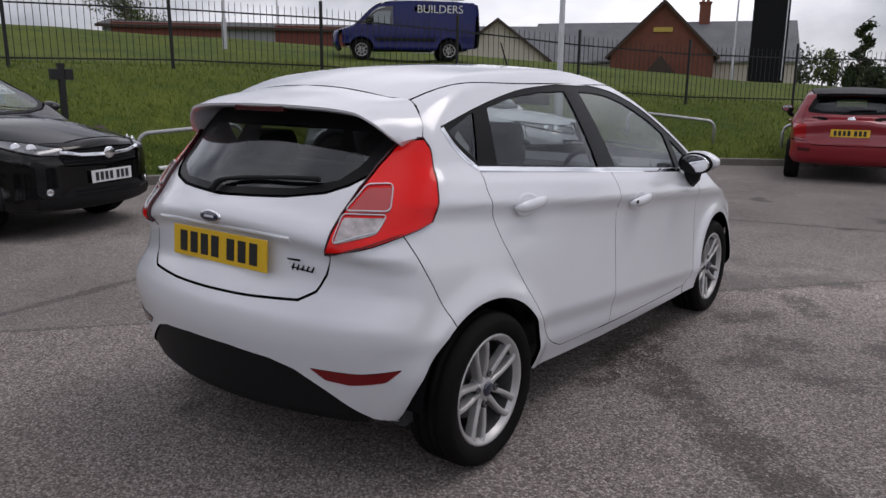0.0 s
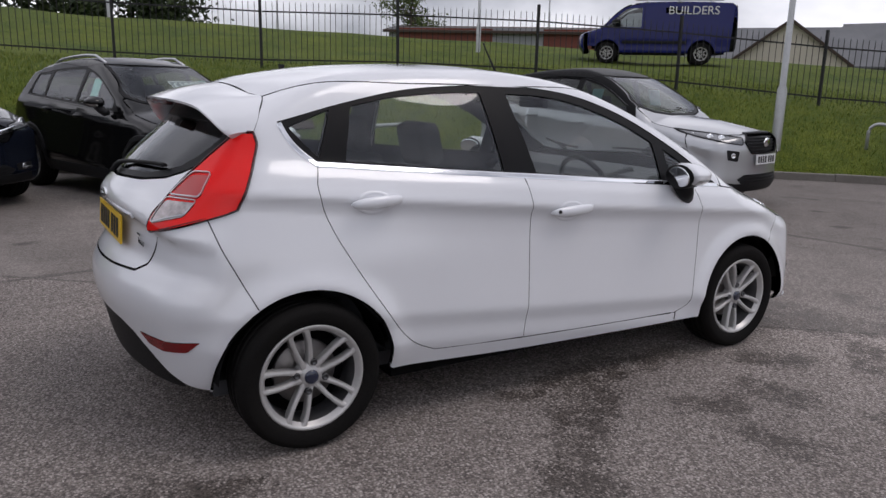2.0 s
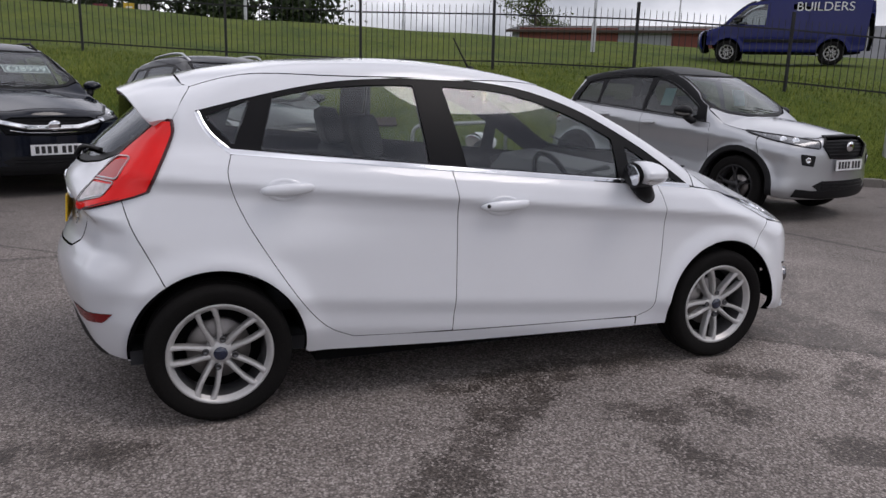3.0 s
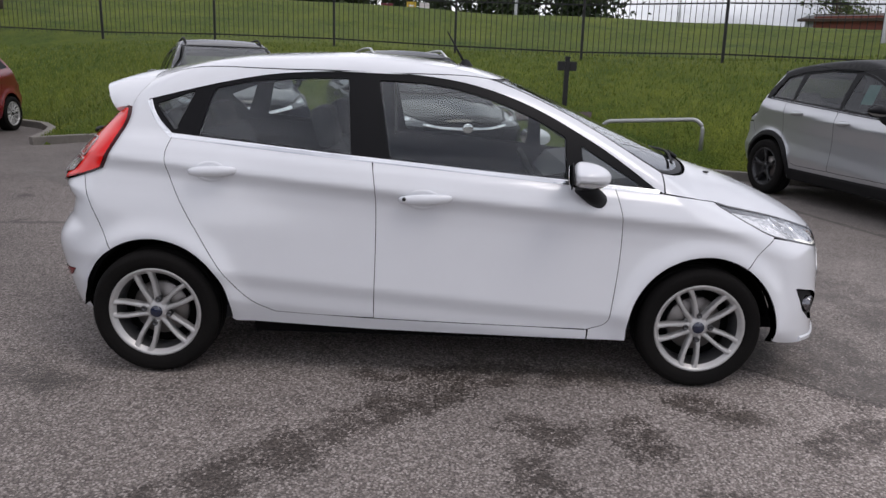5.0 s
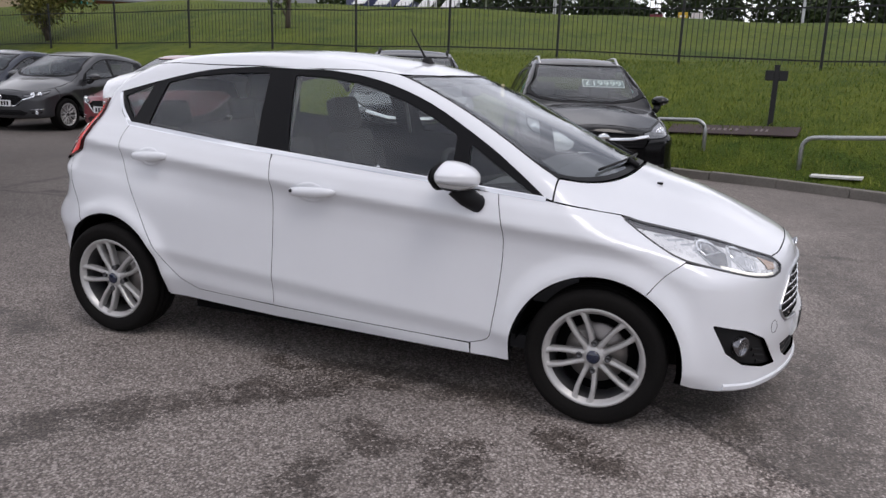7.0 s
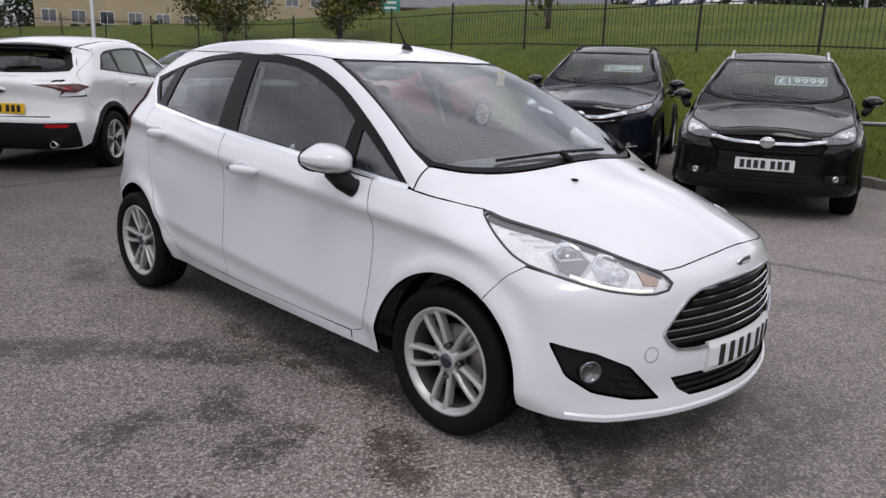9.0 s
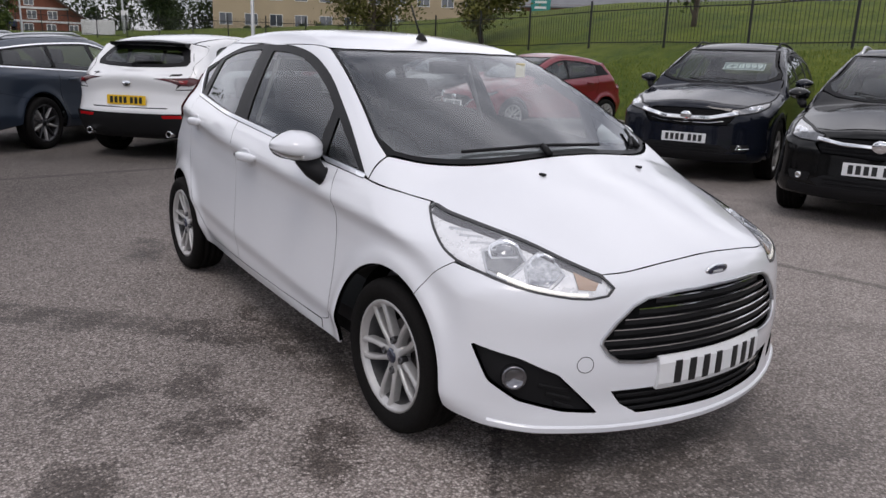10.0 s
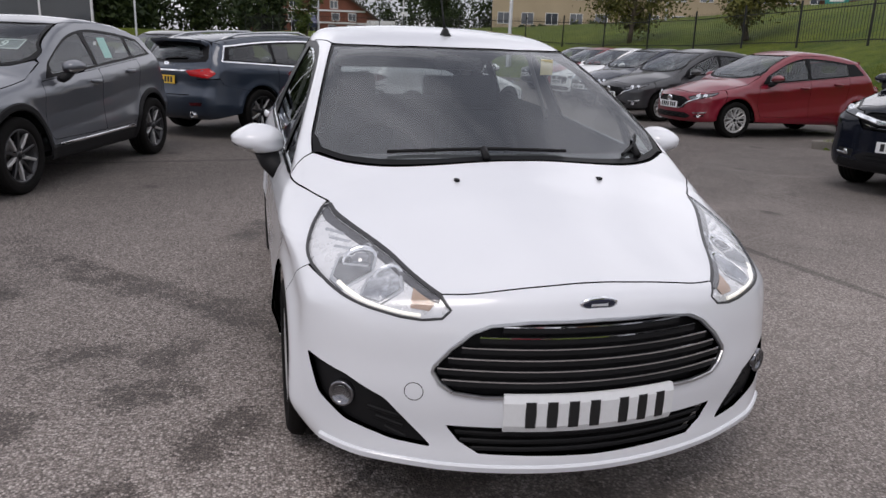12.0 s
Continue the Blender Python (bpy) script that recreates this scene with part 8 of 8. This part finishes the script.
brick_office()
box_building("office_building", "long buff stone building with rows of windows", -50.2, -84.7, 152, 44, 14, 9.5, STONE_B, 3, 14)
SHOW = box_building("showroom_building", "glass fronted showroom with pale glazing bars", 22.0, -41.8, 190, 26, 16, 7.0, surface("showroom_glass", (0.030, 0.036, 0.042), 0.12, 0.0, coat=0.8, vary=0.5, scale=0.25), 0, 0, None, 0.0, True)
for z in (1.75, 3.5, 5.25):
    part("transom", boxes(((0, -0.04, z), (26, 0.10, 0.10)), ((-13.04, 8, z), (0.10, 16, 0.10)), ((13.04, 8, z), (0.10, 16, 0.10))), WHITE_FRAME, SHOW)
for k in range(11):
    part("mullion", boxes(((-13 + 2.6 * k, -0.05, 3.5), (0.10, 0.12, 7.0))), WHITE_FRAME, SHOW)
for k in range(1, 7):
    for sx in (-1, 1):
        part("mullion", boxes(((sx * 13.05, 2.6 * k, 3.5), (0.12, 0.10, 7.0))), WHITE_FRAME, SHOW)
long_wing("house_wing", "far dark slate roofed building with brick walls", -62.0, -52.0, 130, 26, 10, 3.2, 5.4, BRICK_RED, SLATE, (), 6)


def banner(x, y, turn, w, h, mat, label, bars=3, z=0.0):
    t = thing("roadside_sign", pose(x, y, land1(x, y) + z, 0, 0, turn), label, "sign")
    part("panel", boxes(((0, 0, h / 2 + 0.6), (w, 0.06, h)), bevel=0.01), mat, t)
    for s in (-1, 1):
        v, f = tube([(s * w * 0.4, 0.05, -0.2), (s * w * 0.4, 0.05, h + 0.5)], 0.04, 8)
        mesh_part("leg", v, f, GALV, t)
    part("bars", boxes(*[((0, -0.035, 0.6 + h * (k + 1) / (bars + 1)), (w * 0.6, 0.01, h / (bars + 1) * 0.4)) for k in range(bars)]), WHITE_FRAME, t)


TEAL = surface("teal_sign", (0.02, 0.22, 0.20), 0.5)
banner(-38.2, -41.7, 130, 1.5, 1.6, TEAL, "teal sign panel on two legs on the hill")
banner(-38.2, -2.9, 95, 0.65, 0.45, surface("maroon_sign", (0.16, 0.02, 0.035), 0.5), "low maroon sign panel on the hill", 1, -0.85)
banner(-38.3, -1.6, 95, 0.5, 0.6, surface("yellow_sign", (0.55, 0.36, 0.02), 0.5), "small yellow sign panel on the hill", 2, -0.85)
banner(-38.4, -0.9, 95, 0.55, 0.6, surface("white_red_sign", (0.65, 0.60, 0.60), 0.5), "small white and red sign panel on the hill", 1, -0.85)
banner(-8.3, -50.0, 170, 1.95, 0.92, WHITE_FRAME, "plain white board leaning by the fence", 0, -0.62)
banner(-9.9, -49.8, 168, 0.42, 0.30, WHITE_FRAME, "small white notice on a pole", 0, 0.55)
banner(-33.0, -12.0, 110, 3.6, 1.0, surface("dark_banner", (0.05, 0.05, 0.055), 0.6), "long dark sign panel on the hill", 1)


def transit_van(x, y, heading):
    """The blue panel van on the hill road."""
    z = land1(x, y)
    van = thing("panel_van", pose(x, y, z, 0, 0, heading - 90), "dark blue panel van with white lettering and a roof rack", "van")
    blue = car_paint("van_blue_paint", (0.004, 0.008, 0.10), 0.0, 0.25, 0.0, 0.3)
    side = bez([(2.46, 0.55), (2.44, 0.85), (2.36, 0.98), (1.95, 1.12), (1.75, 1.18)], 4) + bez([(1.72, 1.2), (1.25, 1.62), (0.95, 1.83), (0.70, 1.91), (0.2, 1.96), (-1.2, 1.97), (-2.40, 1.94)], 4) \
        + bez([(-2.47, 1.88), (-2.52, 1.4), (-2.52, 0.6), (-2.46, 0.36)], 4) + [(0, 0.30), (2.3, 0.32)]
    W, F2, R2, RA = 0.97, (1.47, 0.34), (-1.46, 0.34), 0.41
    B = Body(side, [(-2.6, 0.96), (-2.2, 0.985), (0, 1.0), (1.5, 0.99), (2.1, 0.94), (2.5, 0.86)], W, (0.0, 1.12), [(0.1, -0.03), (0, -0.03), (-0.1, -0.01), (-0.3, 0.0), (-0.55, -0.012), (-0.7, 0.0), (-0.8, -0.03)],
             lean=(0.12, 0.06), front=0.22, rear=0.05, crown=0.06, crown_roof=0.04, wheels=(F2, R2), arch=RA, flare=0.02, round_front=0.12, round_rear=0.06, front_from=1.2, rear_from=-1.5)
    body = [(-1.46 + RA, 0.36)] + arc(R2[0], R2[1], RA, 2, 178, 18) + [(-2.30, 0.42), (-2.38, 1.85), (-1.2, 1.90), (0.2, 1.89), (0.72, 1.84), (0.98, 1.75), (1.30, 1.50), (1.66, 1.17), (2.1, 1.02), (2.1, 0.55)] + arc(F2[0], F2[1], RA, 30, 178, 18)
    cabw = rounded([(1.50, 1.17), (1.22, 1.45), (0.92, 1.72), (0.42, 1.76), (0.42, 1.14)], 0.04)
    for s in (1, -1):
        B.panel("body_side", body, "side", blue, van, holes=[cabw], flip=s < 0, step=0.07)
        B.panel("cab_window", cabw, "side", GLASS_DARK, van, off=-0.006, gap=-0.004, backing=False, skirt=False, flip=s < 0, step=0.08)
        for a in (0.35, -0.75):
            B.strip("door_joint", [(a, 0.5), (a, 1.80)], "side", 0.012, SEAM, van, off=0.001, flip=s < 0)
        B.strip("rub_strip", [(-1.0, 0.68), (1.0, 0.68)], "side", 0.10, BLACK_PLASTIC, van, off=0.012, flip=s < 0)
        door_mirror(van, (1.10, 1.15, 1.30), s, BLACK_PLASTIC, 1.5)
        for y2 in (F2[0], R2[0]):
            spoked_wheel(van, y2, 0.86, R=0.34, rim=0.21, wide=0.2, style="plain", spokes=8, side=s)
        xw = float(B.hit("side", np.array([[-0.9, 1.55]]))[0][0, 0])
        for txt, size, yy, zz in (("BUILDERS", 0.36, -1.15, 1.66),):
            text_mesh(txt, size, surface("white_lettering", (0.72, 0.72, 0.72), 0.5), van, Matrix.Translation((s * (xw + 0.012), yy, zz)) @ pose(0, 0, 0, 90, 0, 90 * s), "lettering")
        part("letter_bars", boxes(*[((s * (xw + 0.035), -1.95 + 0.22 * k, 1.16), (0.01, 0.14, 0.07)) for k in range(9)], *[((s * (xw + 0.035), 0.75 + 0.1 * k, 1.02), (0.01, 0.06, 0.05)) for k in range(4)]), surface("white_lettering", (0.72, 0.72, 0.72), 0.5), van)
    m2 = lambda L: L + [(-u, v) for u, v in L[::-1] if abs(u) > 1e-6]
    B.panel("roof", m2([(0, 0.72), (0.6, 0.68), (0.80, 0.6), (0.84, 0.0), (0.85, -2.3), (0, -2.4)]), "top", blue, van, step=0.1)
    B.panel("windscreen", m2([(0, 1.70), (0.5, 1.66), (0.80, 1.52), (0.78, 1.1), (0.72, 0.78), (0, 0.80)]), "top", GLASS_DARK, van, step=0.1, backing=True)
    B.panel("bonnet", m2([(0, 1.73), (0.5, 1.69), (0.86, 1.5), (0.82, 2.05), (0.6, 2.28), (0, 2.36)]), "top", blue, van, step=0.08)
    B.panel("nose", m2([(0, 0.98)] + [B.fx(x, zz) for x, zz in ((0.5, 0.97), (0.78, 0.96), (0.85, 0.7), (0.85, 0.42), (0.6, 0.35))] + [(0, 0.34)]), "front", blue, van, step=0.08)
    B.panel("rear_door", m2([(0, 1.86), (0.72, 1.84), (0.86, 1.75), (0.88, 0.5), (0, 0.46)]), "back", blue, van, step=0.1)
    rack = []
    for y2 in (0.3, -0.7, -1.7):
        rack.append(tube([(-0.8, y2, 1.93), (-0.8, y2, 2.07), (0.8, y2, 2.07), (0.8, y2, 1.93)], 0.02, 6))
    v, f = join(*rack, tube([(-0.6, 0.6, 2.10), (-0.6, -2.0, 2.10)], 0.025, 6), tube([(0.3, 0.7, 2.11), (0.3, -2.1, 2.11)], 0.03, 6))
    mesh_part("roof_rack", v, f, SATIN, van)
    part("underside", boxes(((0, 0, 0.42), (1.5, 2.0, 0.1))), SEAM, van)
    wheel_house(van, (F2, R2), RA - 0.006, 0.6, 0.93)


transit_van(-15.0, 17.3, 223)


def far_van(x, y, heading, paint, label):
    """A far parked vehicle on the hill, a few pixels high."""
    z = max(land1(x, y), 0)
    c = thing("far_car", pose(x, y, z, 0, 0, heading - 90), label, "car")
    v, f = prism([(-2.0, 0.35), (2.0, 0.35), (2.05, 0.75), (1.2, 0.95), (0.6, 1.42), (-1.5, 1.45), (-2.0, 1.0)], -0.85, 0.85)
    mesh_part("body", [(p[1], p[0], p[2]) for p in v], f, paint, c, smooth=False)
    part("glazing", boxes(((0, -0.4, 1.2), (1.72, 1.6, 0.28)), bevel=0.05), PANE, c)
    for yy in (1.25, -1.25):
        for s in (1, -1):
            v, f = turned([(0.0, 0.1), (0.2, 0.1), (0.32, 0.08), (0.32, -0.08)], 16, "x")
            w = mesh_part("wheel", [(p[0] * s, p[1], p[2]) for p in v], f, TYRE, c)
            w.matrix_basis = pose(s * 0.8, yy, 0.32)


VB = car_paint("far_blue_paint", (0.012, 0.02, 0.09))
far_van(-39, -19, 100, VB, "small blue car far off on the hill")


def slanted_board(x, y):
    t = thing("slanted_board", pose(x, y, land1(x, y), 0, 0, 68), "pale slanted display board standing on the hill", "board", "slanted boards")
    p = part("board", boxes(((0, 0, 0), (1.0, 0.04, 0.75)), bevel=0.01), WHITE_FRAME, t)
    p.matrix_basis = pose(0, 0, 0.35, -48)
    for sx in (-0.4, 0.4):
        v, f = tube([(sx, 0.12, -0.1), (sx, 0.12, 0.42)], 0.03, 6)
        mesh_part("leg", v, f, GALV, t)


for k in range(5):
    slanted_board(-33.6 - 0.5 * k, -17.6 + 1.05 * k)
far_van(-4.6, -70, 100, VB, "blue car far off by the road")


BARK = surface("tree_bark", (0.09, 0.07, 0.05), 0.9, vary=0.4, scale=8, fine=60, bump=0.01)


def leaf_mat(name, lo, hi):
    m, n, l, bs = nodes_of(name)
    put(bs, rough=0.65, spec=0.3)
    gi, r = n.new("ShaderNodeNewGeometry"), n.new("ShaderNodeValToRGB")
    r.color_ramp.elements[0].color, r.color_ramp.elements[1].color = (*lo, 1), (*hi, 1)
    l.new(gi.outputs["Random Per Island"], r.inputs["Fac"])
    l.new(r.outputs["Color"], bs.inputs["Base Color"])
    return m


LEAF = leaf_mat("leaf_green", (0.025, 0.05, 0.010), (0.10, 0.13, 0.03))
LEAF_DARK = leaf_mat("leaf_dark", (0.012, 0.026, 0.008), (0.045, 0.065, 0.018))
LEAF_YELLOW = leaf_mat("leaf_olive", (0.05, 0.06, 0.012), (0.17, 0.16, 0.04))


def leaf_cloud(rng, centres, n, size):
    """Many small leaves in clumps round the limb ends."""
    v, f = [], []
    C = np.array(centres)
    c = C[rng.integers(len(C), size=n)]
    p = c[:, :3] + rng.normal(0, 1, (n, 3)) * c[:, 3:4] * np.array([0.55, 0.55, 0.45])
    a = rng.normal(0, 1, (n, 3))
    a /= np.linalg.norm(a, axis=1, keepdims=True)
    b = np.cross(a, rng.normal(0, 1, (n, 3)))
    b /= np.linalg.norm(b, axis=1, keepdims=True)
    s = size * rng.uniform(0.6, 1.4, (n, 1))
    v = np.stack([p - a * s, p + b * s * 0.5, p + a * s, p - b * s * 0.5], 1).reshape(-1, 3)
    k = np.arange(n)[:, None] * 4 + np.arange(4)
    return v, [tuple(int(i) for i in q) for q in k]


def tree(x, y, h, r, leaves=2600, mat=None, seed=1, size=0.09, base=None, low=0.3, label="leafy young street tree", cat="tree", column=1.0):
    rng = np.random.default_rng(seed)
    z = land1(x, y) if base is None else base
    t = thing("tree", pose(x, y, max(z, 0) - 0.05), label, cat)
    pieces = [tube(bez([(0, 0, 0), (rng.normal(0, 0.03) * h, rng.normal(0, 0.03) * h, h * 0.4), (rng.normal(0, 0.04) * h, rng.normal(0, 0.04) * h, h * 0.86)], 4), [h * 0.021 * (1 - 0.085 * k) for k in range(9)], 8)]
    centres = []
    for k in range(13):
        a, q = rng.uniform(0, 2 * math.pi), low + (0.9 - low) * k / 12
        rad = r * (0.45 + 0.75 * math.sin(math.pi * min(1, (q - low + 0.12) / (1.05 - low)))) * rng.uniform(0.7, 1.1)
        s0 = Vector((0, 0, h * (q - 0.08)))
        e = Vector((math.cos(a) * rad * 0.8, math.sin(a) * rad * 0.8, h * (q + 0.07) * column))
        pieces.append(tube([s0, (s0 + e) / 2 + Vector((0, 0, 0.04 * h)), e], [h * 0.008, h * 0.006, h * 0.003], 5))
        centres.append((*e, r * rng.uniform(0.30, 0.5)))
        m2 = (s0 + e) / 2
        centres.append((m2.x, m2.y, m2.z + 0.05 * h, r * rng.uniform(0.28, 0.45)))
    v, f = join(*pieces)
    mesh_part("trunk", v, f, BARK, t)
    v, f = leaf_cloud(rng, centres, leaves, size)
    tagged(mesh_part("crown", v, f, mat or LEAF, t, smooth=False), kind="stuff")


for i, (x, y, h, r, n, mt) in enumerate(((-17.35, -21.8, 5.4, 1.55, 9500, LEAF_YELLOW), (-16.3, -29.0, 6.0, 1.9, 10500, LEAF_YELLOW), (-41.5, 23.2, 5.4, 2.0, 5200, LEAF), (-14.9, -57.0, 6.2, 2.3, 16000, LEAF_DARK), (-14.3, -56.0, 1.5, 1.1, 2500, LEAF_DARK), (-3.2, -50.5, 3.6, 0.9, 2600, LEAF),
                                         (-19.4, -13.1, 4.6, 1.0, 900, LEAF), (-3.2, 33.0, 2.7, 0.42, 1300, LEAF_DARK), (-5.2, 36.0, 1.6, 0.6, 800, LEAF), (1.2, 40.0, 1.8, 0.9, 900, LEAF))):
    tree(x, y, h, r, n, mt, seed=i + 3, low=0.14, label="leafy young tree standing in the grass" if mt is LEAF_YELLOW else "dark green leafy tree on the grass hill")


def far_wood(name, pts, h, label, seed, n=5200, deep=6.0, mat=None):
    """A far belt of trees, uneven along the top: stuff."""
    rng = np.random.default_rng(seed)
    P = np.array(pts, float)
    run = np.concatenate([[0], np.cumsum(np.linalg.norm(np.diff(P, axis=0), axis=1))])
    cs = []
    for k in range(int(run[-1] / 1.1)):
        t = rng.uniform(0, run[-1])
        x, y = np.interp(t, run, P[:, 0]) + rng.normal(0, deep * 0.3), np.interp(t, run, P[:, 1]) + rng.normal(0, deep * 0.3)
        hh = h * (0.55 + 0.45 * math.sin(t * 0.21 + seed) ** 2) * rng.uniform(0.6, 1.1)
        z = max(land1(x, y), 0)
        for q in (0.2, 0.5, 0.8):
            cs.append((x, y, z + hh * q, hh * 0.30))
    v, f = leaf_cloud(rng, cs, n * 4, 0.11 + h * 0.017)
    tagged(mesh_part(name, v, f, mat or LEAF_DARK, smooth=False), label, "trees", kind="stuff")


far_wood("far_trees", [(30, -58), (14, -68), (4, -74), (-2, -72)], 9, "dark belt of trees behind the fence", 2, 9000)
far_wood("far_trees", [(-10, -110), (-40, -108), (-70, -80), (-90, -40)], 9, "far belt of dark trees beyond the buildings", 5, 9000)
far_wood("far_trees", [(-75, -50), (-74, -20), (-72, 8), (-70, 17)], 9.5, "dark wooded skyline beyond the hill", 7, 12000)
far_wood("far_trees", [(-72, 20), (-66, 30), (-58, 40)], 1.8, "low bushes along the far skyline", 8, 2500)
far_wood("far_trees", [(-52, 38), (-46, 50), (-30, 66), (-12, 74), (8, 76)], 3.0, "low far bushes on the skyline", 9, 4000)
far_wood("far_hedge", [(-29, -84), (-45, -78), (-62, -68)], 1.5, "dark hedge below the buff building", 12, 4000)
far_wood("far_hedge", [(-7, 44), (-1, 45), (8, 46), (20, 44)], 1.2, "dark hedge beyond the fence", 11, 3000)


def turbine(x, y, h, seed):
    t = thing("wind_turbine", pose(x, y, 2, 0, 0, -100), "white wind turbine far off on the skyline", "wind turbine")
    wm = surface("turbine_white", (0.62, 0.63, 0.65), 0.5)
    v, f = turned([(h * 0.022, 0), (h * 0.012, h)], 10, "z")
    mesh_part("tower", v, f, wm, t)
    part("nacelle", boxes(((0, 0, h), (h * 0.03, h * 0.09, h * 0.035)), bevel=0.2), wm, t)
    for k in range(3):
        a = radians(seed * 37 + 120 * k)
        v, f = tube([(0, -h * 0.05, h), (math.sin(a) * h * 0.42, -h * 0.05, h + math.cos(a) * h * 0.42)], [h * 0.012, h * 0.003], 6)
        mesh_part("blade", v, f, wm, t)


for i, (x, y, h) in enumerate(((-22, 300, 30), (6, 320, 26), (-2, 330, 22), (32, 300, 24))):
    turbine(x, y, h, i)
